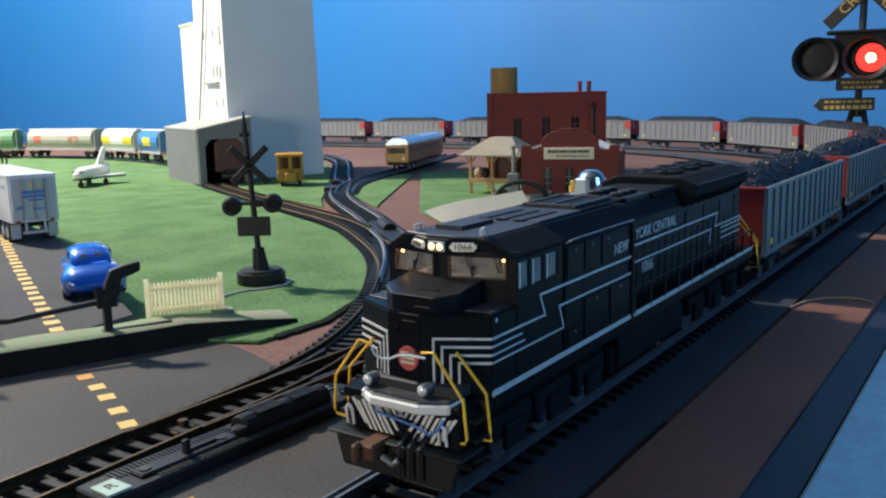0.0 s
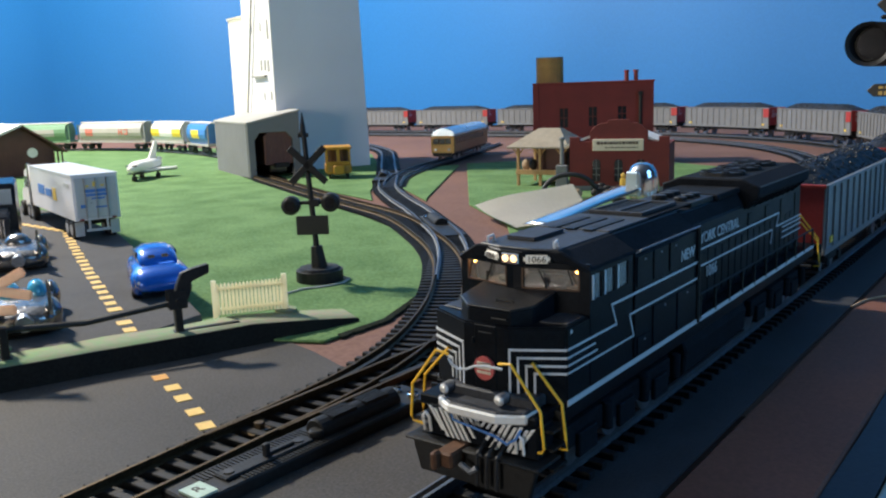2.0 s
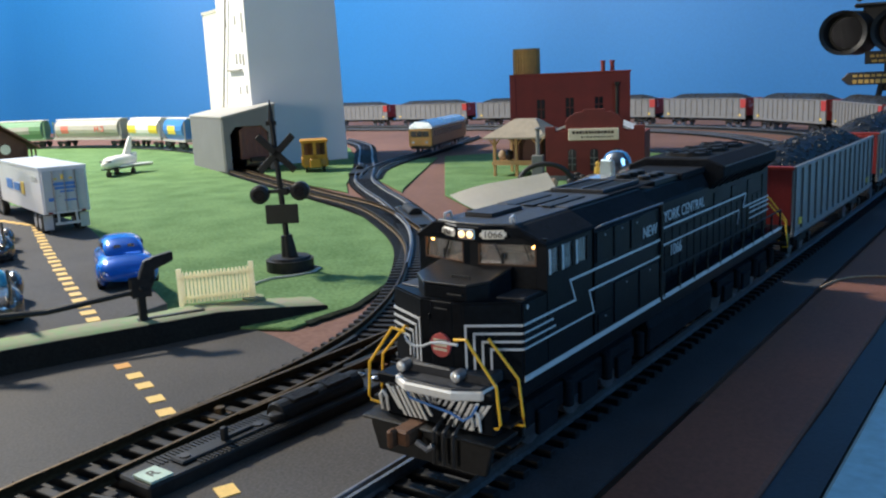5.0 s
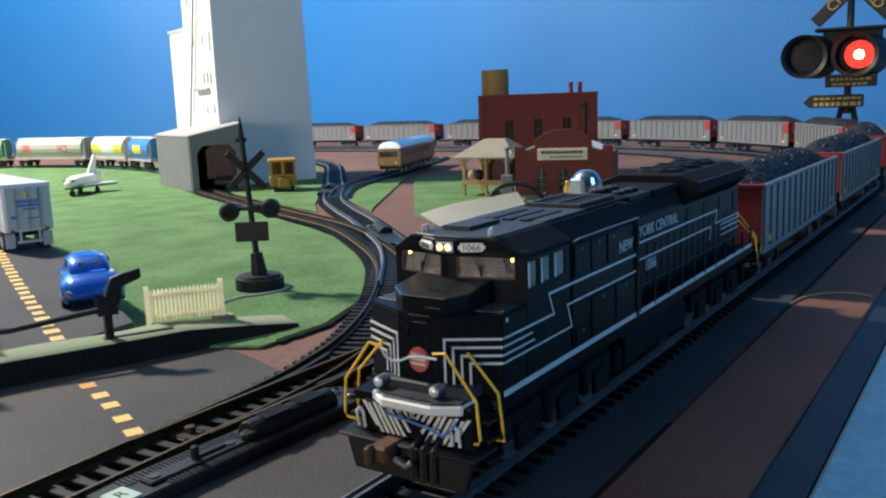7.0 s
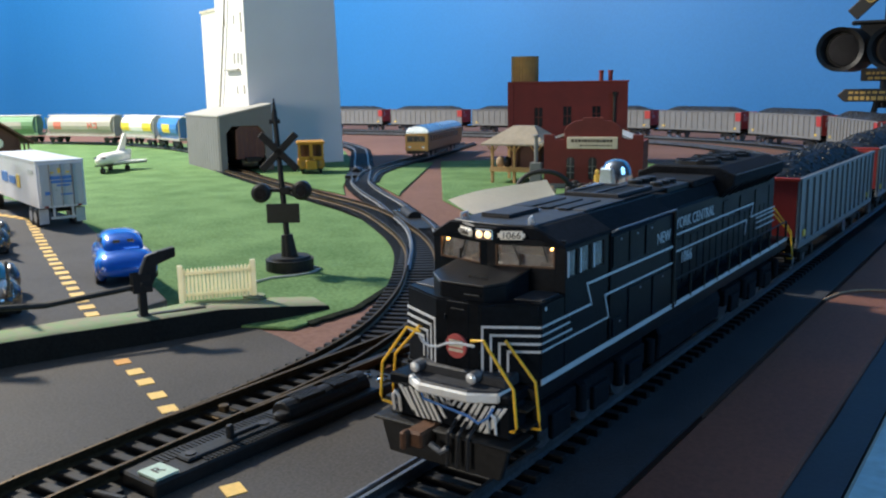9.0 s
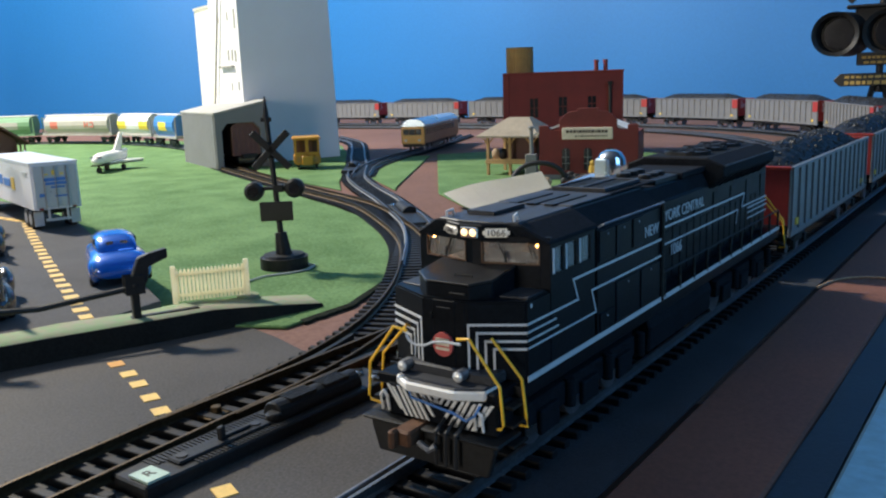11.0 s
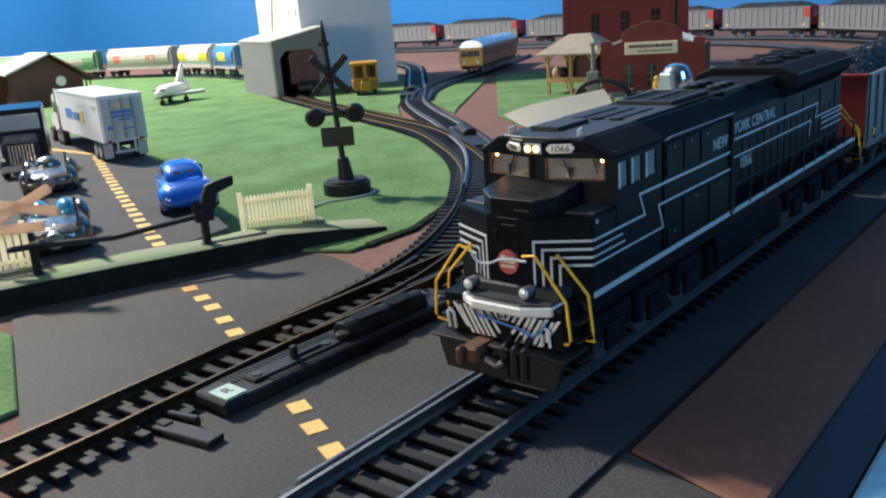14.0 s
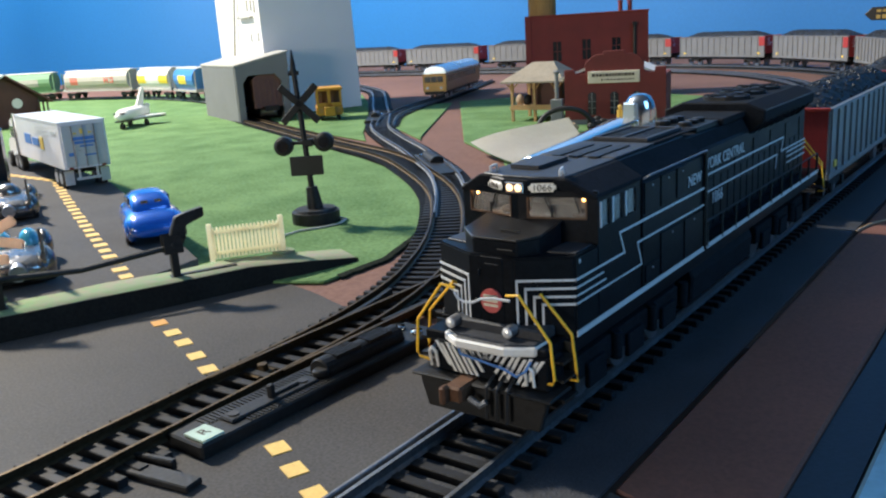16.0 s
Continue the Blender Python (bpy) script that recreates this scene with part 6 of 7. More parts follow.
def picket_fence(ax, ay, bx, by, z, n=18, h=0.0140):
    F = empty("picket_fence", frame_of(ax, ay, bx, by, z), "small cream plastic picket fence", "fence")
    ln = math.hypot(bx - ax, by - ay)
    for x, hh in ((0.0, h + 0.0012), (ln, h + 0.0015)):
        bm = bmesh.new()
        box(bm, x - 0.0010, x + 0.0010, -0.0010, 0.0010, -0.002, hh)
        part("post", bm, M["cream"], F, bevel=0.0002)
    for zz in (0.0025, h - 0.0030):
        bm = bmesh.new()
        box(bm, 0, ln, 0.0002, 0.0008, zz, zz + 0.0012)
        part("fence_rail", bm, M["cream"], F)
    bm = bmesh.new()
    w = ln / (n + 1) * 0.36
    prism(bm, [(-w, 0.0010), (w, 0.0010), (w, h - 0.001), (0, h), (-w, h - 0.001)], "y", -0.0005, 0.0002)
    one = finish(bm, "picket", M["cream"])
    for k in range(1, n + 1):
        p = new("picket", one)
        p.parent, p.matrix_basis = F, pose(ln * k / (n + 1), 0, 0)
    bm = bmesh.new()
    rod(bm, (ln, 0, -0.003), (ln, 0, 0.0008), 0.0045, n=16)
    part("foot", bm, M["verge"], F)


crossing_signal()
green_lens, red_lens = big_signal()
crossing_gate()
picket_fence(-0.1717, 0.0542, -0.1554, 0.0769, UPPER - 0.0012)
picket_fence(-0.2180, -0.0520, -0.2010, -0.0185, UPPER, 14, 0.0160)


# ---- road vehicles and toys ----
def wheel_at(parent, p, r, w, axis, tyre="rubber", hub="chrome", n=18):
    bm = bmesh.new()
    a = Vector(axis) * w / 2
    rod(bm, Vector(p) - a, Vector(p) + a, r, n=n)
    t = part("wheel", bm, M[tyre], parent, bevel=r * 0.12)
    bm = bmesh.new()
    rod(bm, Vector(p) - a * 1.08, Vector(p) + a * 1.08, r * 0.55, n=n)
    part("rim", bm, M[hub], t)


def body_of(stations, n=20):
    """A rounded car body: stations along y of (y, half width, bottom, top, squareness)."""
    bm = bmesh.new()
    rings = []
    for y, w, b, t, sq in stations:
        ring = []
        for k in range(n):
            a = 2 * math.pi * k / n
            c, s = math.cos(a), math.sin(a)
            f = (abs(c) ** sq + abs(s) ** sq) ** (-1 / sq)
            ring.append(bm.verts.new((w * c * f, y, (b + t) / 2 + (t - b) / 2 * s * f)))
        rings.append(ring)
    for a, b in zip(rings, rings[1:]):
        for k in range(n):
            bm.faces.new((a[k], a[(k + 1) % n], b[(k + 1) % n], b[k]))
    bm.faces.new(rings[0][::-1]), bm.faces.new(rings[-1])
    return bm


def blue_coupe():
    # y runs to the front of the car
    C = empty("blue_coupe", pose(-0.2143, 0.0606, UPPER, 0, 0, 62) @ Matrix.Diagonal((1.24, 1.02, 1.06, 1)), "glossy metallic blue vintage coupe toy car seen from behind", "car")
    bm = body_of([(-0.003, 0.0066, 0.0045, 0.0080, 3.0), (-0.001, 0.0088, 0.0035, 0.0105, 3.2), (0.004, 0.0096, 0.003, 0.0128, 3.4), (0.014, 0.0096, 0.003, 0.0138, 3), (0.026, 0.0096, 0.003, 0.0138, 3), (0.040, 0.0085, 0.003, 0.0132, 3), (0.054, 0.0066, 0.0035, 0.0125, 2.6), (0.060, 0.0040, 0.005, 0.0105, 2.2)])
    part("body", bm, M["blue_car"], C, smooth=True)
    bm = body_of([(0.009, 0.0062, 0.0100, 0.0140, 2.8), (0.0125, 0.0066, 0.0100, 0.0168, 3.2), (0.017, 0.0069, 0.0100, 0.0186, 3.4), (0.022, 0.0071, 0.0100, 0.0193, 3.4), (0.030, 0.0070, 0.0100, 0.0193, 3.2), (0.036, 0.0066, 0.0100, 0.0178, 2.8), (0.043, 0.0058, 0.0100, 0.0135, 2.4)])
    part("cabin_roof", bm, M["blue_car"], C, smooth=True)
    for x in (-0.0040, 0.0006):
        bm = bmesh.new()
        box(bm, x, x + 0.0034, 0.0112, 0.0145, 0.0150, 0.0168)
        part("rear_window", bm, M["gunmetal"], C, bevel=0.0006, seg=2)
    for s in (-1, 1):
        bm = bmesh.new()
        box(bm, s * 0.0063, s * 0.0072, 0.018, 0.032, 0.0145, 0.0175)
        part("side_window", bm, M["glassdark"], C, bevel=0.0005)
        for y, r in ((0.010, 0.0052), (0.047, 0.0050)):
            bm = bmesh.new()
            ball(bm, (s * (0.0082 if y < 0.02 else 0.0062), y, 0.0060), 0.0026, 0.0085, 0.0054, 16)
            part("fender", bm, M["blue_car"], C, smooth=True)
            wheel_at(C, (s * (0.0088 if y < 0.02 else 0.0070), y, 0.0040), 0.0040, 0.003, (1, 0, 0))
        bm = bmesh.new()
        ball(bm, (s * 0.0080, -0.0010, 0.0078), 0.0008, 0.0006, 0.0008, 8)
        part("tail_lamp", bm, M["lens"], C)
    bm = bmesh.new()
    box(bm, 0.0010, 0.0044, -0.0024, -0.0012, 0.0050, 0.0064)
    part("licence_plate", bm, M["stripe"], C)


def truck():
    T = empty("semi_trailer_truck", pose(-0.3900, 0.1380, UPPER, 0, 0, 73.5), "white box semi-trailer with silver doors behind a pale tractor", "truck")
    # local y runs forward
    w, h, L0 = 0.0138, 0.0410, 0.121
    bm = bmesh.new()
    box(bm, -w, w, 0.0005, L0, 0.0125, h)
    part("trailer_box", bm, M["trailer"], T, bevel=0.0003)
    bm = bmesh.new()
    box(bm, -w - 0.0003, w + 0.0003, 0.0, L0 + 0.0004, h - 0.0006, h + 0.0004)
    part("trailer_roof", bm, M["trailer"], T)
    for k in range(4):
        bm = bmesh.new()
        x = -w + 0.0012 + k * 0.0064
        box(bm, x, x + 0.0060, -0.0002, 0.0006, 0.0140, h - 0.0018)
        dr = part("door_panel", bm, M["trailergrey"], T, bevel=0.0002)
    for x in (-0.0068, 0.0, 0.0066):
        bm = bmesh.new()
        rod(bm, (x, -0.0006, 0.0135), (x, -0.0006, h - 0.002), 0.0003, n=6)
        part("door_rod", bm, M["steel"], T)
    # printed shapes on the doors and on the near side
    for a, b, z0, z1, c in ((-0.0060, -0.0040, 0.0335, 0.0345, "label_yellow"), (-0.0018, 0.0002, 0.0335, 0.0365, "label_yellow"), (0.0030, 0.0050, 0.0335, 0.0345, "label_yellow"), (-0.0066, 0.0060, 0.0298, 0.0318, "label_blue"), (-0.0060, 0.0062, 0.0275, 0.0292, "label_blue"), (-0.0030, 0.0050, 0.0255, 0.0266, "label_blue"), (-0.0100, -0.0068, 0.0205, 0.0226, "label_blue"), (-0.0010, 0.0060, 0.0200, 0.0210, "label_blue")):
        bm = bmesh.new()
        box(bm, a, b, -0.0005, -0.0002, z0, z1)
        part("print_bar", bm, M[c], T)
    for y0, y1, z0, z1, c in ((0.078, 0.096, 0.0235, 0.0300, "label_blue"), (0.056, 0.074, 0.0235, 0.0285, "label_blue"), (0.044, 0.053, 0.0220, 0.0300, "label_yellow"), (0.008, 0.020, 0.0330, 0.0355, "trailergrey")):
        bm = bmesh.new()
        box(bm, w, w + 0.0003, y0, y1, z0, z1)
        part("print_bar", bm, M[c], T)
        bm = bmesh.new()
        box(bm, -w - 0.0003, -w, y0, y1, z0, z1)
        part("print_bar", bm, M[c], T)
    for s in (-1, 1):
        for x in (-0.011, 0.0085):
            bm = bmesh.new()
            box(bm, x, x + 0.0024, -0.0007, -0.0002, 0.0128, 0.0138)
            part("tail_lamp", bm, M["hopper_red"], T)
        for y in (0.014, 0.025):
            wheel_at(T, (s * 0.0112, y, 0.0060), 0.0060, 0.0046, (1, 0, 0), hub="trailergrey")
        bm = bmesh.new()
        box(bm, s * 0.0080, s * 0.0135, 0.004, 0.0046, 0.0025, 0.0115)
        part("mud_flap", bm, M["trailergrey"], T)
    bm = bmesh.new()
    box(bm, -0.0075, 0.0075, 0.0, 0.0015, 0.0055, 0.0070)
    box(bm, -0.0060, -0.0048, 0.0002, 0.0014, 0.0065, 0.0125)
    box(bm, 0.0048, 0.0060, 0.0002, 0.0014, 0.0065, 0.0125)
    part("bumper", bm, M["trailergrey"], T)
    bm = bmesh.new()
    box(bm, -0.006, 0.006, 0.008, 0.137, 0.0090, 0.0125)
    part("chassis", bm, M["black"], T)
    # tractor
    bm = bmesh.new()
    prism(bm, [(0.129, 0.0090), (0.153, 0.0090), (0.153, 0.0260), (0.148, 0.0370), (0.131, 0.0400), (0.129, 0.0400)], "x", -0.0125, 0.0125)
    prism(bm, [(0.153, 0.0080), (0.177, 0.0080), (0.178, 0.0170), (0.173, 0.0215), (0.153, 0.0240)], "x", -0.0100, 0.0100)
    part("tractor_cab", bm, M["white"], T, bevel=0.0010, seg=2)
    for s in (-1, 1):
        bm = bmesh.new()
        box(bm, s * 0.0124, s * 0.0128, 0.139, 0.149, 0.0240, 0.0320)
        part("cab_window", bm, M["glassdark"], T)
        for y in (0.131, 0.142, 0.168):
            wheel_at(T, (s * 0.0108, y, 0.0060), 0.0060, 0.0046, (1, 0, 0), hub="chrome")
        bm = bmesh.new()
        rod(bm, (s * 0.0132, 0.129, 0.010), (s * 0.0132, 0.129, 0.042), 0.0010, n=8)
        part("exhaust_stack", bm, M["chrome"], T)


def dark_truck():
    T = empty("dark_tractor", pose(-0.4297, 0.0933, UPPER, 0, 0, -120), "dark chromed tractor truck facing the crossing", "truck")
    bm = bmesh.new()
    prism(bm, [(-0.02, 0.008), (0.008, 0.008), (0.008, 0.026), (0.004, 0.038), (-0.018, 0.040), (-0.02, 0.040)], "x", -0.0130, 0.0130)
    prism(bm, [(0.008, 0.008), (0.030, 0.008), (0.030, 0.020), (0.026, 0.023), (0.008, 0.025)], "x", -0.0095, 0.0095)
    part("cab", bm, M["glassdark"], T, bevel=0.001, seg=2)
    bm = bmesh.new()
    box(bm, -0.0110, 0.0110, 0.0065, 0.0090, 0.0260, 0.0350)
    part("windshield", bm, M["silverroof"], T, "pale blue windshield")
    bm = bmesh.new()
    for k in range(8):
        box(bm, -0.0070 + k * 0.0018, -0.0060 + k * 0.0018, 0.0300, 0.0308, 0.0085, 0.0195)
    part("grille", bm, M["chrome"], T)
    bm = bmesh.new()
    box(bm, -0.012, 0.012, 0.030, 0.0325, 0.0040, 0.0080)
    part("bumper", bm, M["chrome"], T, bevel=0.0006)
    for s in (-1, 1):
        for y in (0.022, -0.010):
            wheel_at(T, (s * 0.011, y, 0.0058), 0.0058, 0.004, (1, 0, 0))


def finned_car(place, name, label, shell, dome, length=0.072, wide=0.0155, fins=True, twin=False):
    C = empty(name, place, label, "car")
    l, w = length, wide
    bm = body_of([(-l * 0.02, w * 0.55, 0.004, 0.008, 2.6), (0.0, w * 0.85, 0.003, 0.0098, 3), (l * 0.2, w, 0.003, 0.0112, 3), (l * 0.5, w * 0.92, 0.003, 0.0116, 3), (l * 0.8, w * 0.98, 0.003, 0.0108, 3), (l * 0.96, w * 0.8, 0.0035, 0.0092, 2.6), (l, w * 0.5, 0.005, 0.0078, 2.4)])
    part("body", bm, M[shell], C, smooth=True)
    for sx in ((-0.42, 0.42) if twin else (0,)):
        bm = bmesh.new()
        ball(bm, (w * sx, l * 0.55, 0.0115), w * (0.36 if twin else 0.55), l * 0.13, 0.0052, 20)
        part("canopy", bm, M[dome], C, smooth=True)
    if fins:
        for s in (-1, 1):
            bm = bmesh.new()
            prism(bm, [(-l * 0.06, 0.0090), (l * 0.28, 0.0105), (l * 0.10, 0.0160), (-l * 0.04, 0.0225)], "x", s * w * 0.80 - 0.0006, s * w * 0.80 + 0.0006)
            part("tail_fin", bm, M[shell], C, bevel=0.0004)
    for s in (-1, 1):
        for y in (l * 0.18, l * 0.80):
            bm = bmesh.new()
            ball(bm, (s * w * 0.86, y, 0.0068), w * 0.30, l * 0.13, 0.0062, 16)
            part("fender", bm, M[shell], C, smooth=True)
            wheel_at(C, (s * w * 0.92, y, 0.0046), 0.0046, 0.0036, (1, 0, 0))
        bm = bmesh.new()
        ball(bm, (s * w * 0.6, l * 0.975, 0.0072), 0.0018, 0.0012, 0.0016, 10)
        part("headlamp", bm, M["lens"], C)
    bm = bmesh.new()
    rod(bm, (0, -l * 0.05, 0.0066), (0, l * 0.02, 0.0066), 0.0030, 0.0036, n=18)
    part("jet_exhaust", bm, M["steel"], C)
    bm = bmesh.new()
    box(bm, -w * 0.9, w * 0.9, l * 0.03, l * 0.95, 0.0022, 0.0040)
    part("chassis", bm, M["black"], C)


def space_shuttle():
    S = empty("space_shuttle", pose(-0.7720, 0.4280, GRASS, 0, 0, 32), "white toy space shuttle with black underside on three wheels", "toy spacecraft")
    # nose towards -y
    bm = body_of([(-0.036, 0.0010, 0.0125, 0.0150, 2), (-0.034, 0.0040, 0.0105, 0.0175, 2), (-0.028, 0.0070, 0.0092, 0.0200, 2.2), (-0.018, 0.0080, 0.0090, 0.0220, 2.4), (0.020, 0.0082, 0.0090, 0.0222, 2.6), (0.034, 0.0082, 0.0095, 0.0222, 2.6), (0.037, 0.0060, 0.0110, 0.0205, 2.4)])
    part("fuselage", bm, M["white"], S, smooth=True)
    bm = bmesh.new()
    prism(bm, [(-0.0075, -0.012), (-0.012, 0.004), (-0.027, 0.026), (-0.027, 0.034), (0.027, 0.034), (0.027, 0.026), (0.012, 0.004), (0.0075, -0.012)], "z", 0.0092, 0.0112)
    part("wing", bm, M["white"], S, bevel=0.0004)
    bm = bmesh.new()
    prism(bm, [(-0.0070, -0.030), (-0.012, 0.004), (-0.0268, 0.026), (-0.0268, 0.034), (0.0268, 0.034), (0.0268, 0.026), (0.012, 0.004), (0.0070, -0.030)], "z", 0.0080, 0.0091)
    part("heat_shield", bm, M["black"], S, "black underside")
    bm = bmesh.new()
    prism(bm, [(0.014, 0.0205), (0.034, 0.0205), (0.043, 0.0420), (0.036, 0.0420)], "x", -0.0011, 0.0011)
    part("tail_fin", bm, M["white"], S, bevel=0.0004)
    for s in (-1, 1):
        bm = bmesh.new()
        ball(bm, (s * 0.0050, 0.033, 0.0205), 0.0032, 0.0075, 0.0032, 12)
        part("engine_pod", bm, M["white"], S, smooth=True)
        bm = bmesh.new()
        rod(bm, (s * 0.010, 0.016, 0.0085), (s * 0.010, 0.016, 0.002), 0.0012, n=8)
        rod(bm, (s * 0.010 - 0.0018, 0.016, 0.0030), (s * 0.010 + 0.0018, 0.016, 0.0030), 0.0030, n=14)
        part("landing_gear", bm, M["rubber"], S)
    bm = bmesh.new()
    rod(bm, (0, -0.026, 0.0095), (0, -0.026, 0.002), 0.0014, n=8)
    rod(bm, (-0.0020, -0.026, 0.0030), (0.0020, -0.026, 0.0030), 0.0030, n=14)
    part("landing_gear", bm, M["rubber"], S)
    bm = bmesh.new()
    box(bm, -0.0060, 0.0060, -0.0330, -0.0285, 0.0168, 0.0185)
    part("cockpit_window", bm, M["glassdark"], S, bevel=0.0005)


def chrome_slide():
    """A polished metal strip that rises to a rounded hood, like a bent spoon."""
    C = empty("chrome_sculpture", None, "polished chrome strip rising to a rounded mirror hood", "ornament")
    a, b = Vector((-0.1715, 0.3060)), Vector((-0.1530, 0.4000))
    d = (b - a)
    s = Vector((d.y, -d.x)).normalized()
    bm = bmesh.new()
    rows = []
    for k in range(25):
        u = k / 24
        p = a + d * u
        z = 0.0015 + 0.0145 * (u ** 0.9)
        w = 0.0125 - 0.0030 * math.sin(math.pi * u)
        row = []
        for j in range(7):
            v = j / 6 * 2 - 1
            row.append(bm.verts.new((p.x + s.x * w * v, p.y + s.y * w * v, z + 0.0018 * (1 - v * v))))
        for j in range(6, -1, -1):
            v = j / 6 * 2 - 1
            row.append(bm.verts.new((p.x + s.x * w * v, p.y + s.y * w * v, z - 0.0006 + 0.0018 * (1 - v * v))))
        rows.append(row)
    for r0, r1 in zip(rows, rows[1:]):
        n = len(r0)
        for j in range(n):
            bm.faces.new((r0[j], r0[(j + 1) % n], r1[(j + 1) % n], r1[j]))
    bm.faces.new(rows[0][::-1]), bm.faces.new(rows[-1])
    part("strip", bm, M["chrome"], C, smooth=True)
    q = pose(-0.1465, 0.4090, 0.0, 0, 0, math.degrees(math.atan2(d.y, d.x)) - 90)
    bm = bmesh.new()
    rings = []
    for z, r in ((-0.0035, 0.0118), (0.010, 0.0118), (0.020, 0.0113), (0.027, 0.0098), (0.031, 0.0072), (0.0328, 0.0034)):
        rings.append([bm.verts.new(q @ Vector((r * math.cos(2 * math.pi * k / 24), r * math.sin(2 * math.pi * k / 24), z))) for k in range(24)])
    for r0, r1 in zip(rings, rings[1:]):
        for k in range(24):
            bm.faces.new((r0[k], r0[(k + 1) % 24], r1[(k + 1) % 24], r1[k]))
    bm.faces.new(rings[-1]), bm.faces.new(rings[0][::-1])
    part("hood", bm, M["chrome"], C, smooth=True)
    bm = bmesh.new()
    prism(bm, [(-0.0062, 0.010), (0.0062, 0.010), (0.0050, 0.0275), (-0.0050, 0.0275)], "y", -0.0132, -0.0090, q @ pose(0, 0, 0))
    part("window", bm, M["silverroof"], C, "flat mirror window", bevel=0.0010)


def loose_things():
    # bent card sheet
    C = empty("card_sheet", None, "bent pale grey card sheet lying by the track", "card")
    bm = bmesh.new()
    rows = []
    P = [Vector((-0.2480, 0.3470, 0.0050)), Vector((-0.1880, 0.3070, -0.0010)), Vector((-0.1440, 0.3500, 0.0010)), Vector((-0.1950, 0.3960, 0.0170))]
    for i in range(9):
        for_row = []
        u = i / 8
        for j in range(9):
            v = j / 8
            p = (P[0] * (1 - u) + P[1] * u) * (1 - v) + (P[3] * (1 - u) + P[2] * u) * v
            p.z += 0.0020 * math.sin(math.pi * v) * (1 - u) ** 3 - 0.0052 * math.sin(math.pi * min(1, u * 1.15)) * (0.25 + 0.75 * v) + 0.0006 * math.sin(7 * v)
            p.z = max(p.z, GRASS + 0.0004)
            for_row.append(bm.verts.new(p))
        rows.append(for_row)
    for r0, r1 in zip(rows, rows[1:]):
        for j in range(8):
            bm.faces.new((r0[j], r0[j + 1], r1[j + 1], r1[j]))
    bmesh.ops.solidify(bm, geom=bm.faces[:], thickness=0.0006)
    part("sheet", bm, M["paper"], C)
    # a thin cable lying in an arc on the red board
    W2 = empty("cable", None, "thin tan cable lying in an arc on the red board", "cable")
    bm = bmesh.new()
    tube(bm, [(x, y, -0.0045) for x, y in smoothline([(0.0310, 0.216), (0.0335, 0.229), (0.0375, 0.238), (0.0430, 0.2435), (0.0490, 0.2462), (0.0545, 0.2450), (0.0590, 0.2405)], 0.001)], 0.0005, 6)
    part("strand", bm, M["tan"], W2, smooth=True)
    # hose loop
    H = empty("hose_loop", None, "black rubber hose bent in a loop by the depot", "hose")
    bm = bmesh.new()
    pts = []
    for k in range(15):
        a = math.pi * k / 14
        pts.append((-0.2490 + 0.024 * (1 - math.cos(a)) * 0.5 + 0.010 * k / 14, 0.4440 + 0.030 * k / 14, -0.0010 + 0.0175 * math.sin(a) ** 0.6))
    tube(bm, pts, 0.0020, 10)
    part("hose", bm, M["rubber"], H, smooth=True)
    bm = bmesh.new()
    for k in range(7):
        ball(bm, (-0.2150 + 0.0040 * math.sin(k * 2.1), 0.4720 + 0.0035 * k, 0.0010 + 0.0015 * (k % 3)), 0.0042, 0.0038, 0.0032, 8)
    R = part("rubble", bm, M["black"], H)
    # rocks beside it
    for x, y, r in ((-0.2370, 0.4630, 0.0065), (-0.2300, 0.4680, 0.0050)):
        bm = bmesh.new()
        ball(bm, (0, 0, 0), r, r * 0.8, r * 0.9, 12)
        for v in bm.verts:
            v.co *= 1 + 0.22 * noise.noise(v.co * 400)
        g = part("rock", bm, M["tan"])
        g.matrix_basis = pose(x, y, GRASS + r * 0.6)
        tagged(g, "small tan plaster rock on the grass", "rock")
    # the little painted figure by the hood
    bm = bmesh.new()
    rod(bm, (0, 0, 0.0), (0, 0, 0.0070), 0.0014, 0.0018, n=10)
    rod(bm, (0, 0, 0.0070), (0, 0, 0.0130), 0.0026, 0.0022, n=10)
    ball(bm, (0, 0, 0.0150), 0.0017, 0.0017, 0.0020, 10)
    f = part("figurine", bm, M["figure"])
    f.matrix_basis = pose(-0.1640, 0.4150, 0.0075)
    tagged(f, "tiny painted figurine in yellow beside the chrome hood", "figurine")
    bm = bmesh.new()
    box(bm, -0.006, 0.006, -0.006, 0.006, GRASS, 0.0075)
    g = part("display_block", bm, M["black"], bevel=0.0006)
    g.matrix_basis = pose(-0.1640, 0.4150, 0)
    tagged(g, "small black block under the figurine", "block")
    # craft sticks crossing at the road's left edge
    for k, (ax, ay, az, bx, by, bz) in enumerate(((-0.2039, -0.0284, 0.0207, -0.1887, -0.0117, 0.0322), (-0.2048, -0.0265, 0.0278, -0.1851, -0.0118, 0.0237), (-0.2037, -0.0289, 0.0188, -0.1884, -0.0161, 0.0193))):
        a, b = Vector((ax, ay, az)), Vector((bx, by, bz))
        bm = bmesh.new()
        q = (b - a).to_track_quat("X", "Z").to_matrix().to_4x4()
        box(bm, 0, (b - a).length, -0.0006, 0.0006, -0.0018, 0.0018)
        st = part("craft_stick", bm, M["peach"], bevel=0.0005, seg=2)
        st.matrix_basis = Matrix.Translation(a) @ q
        tagged(st, "pale peach wooden craft stick tied to the fence", "stick", "craft sticks")


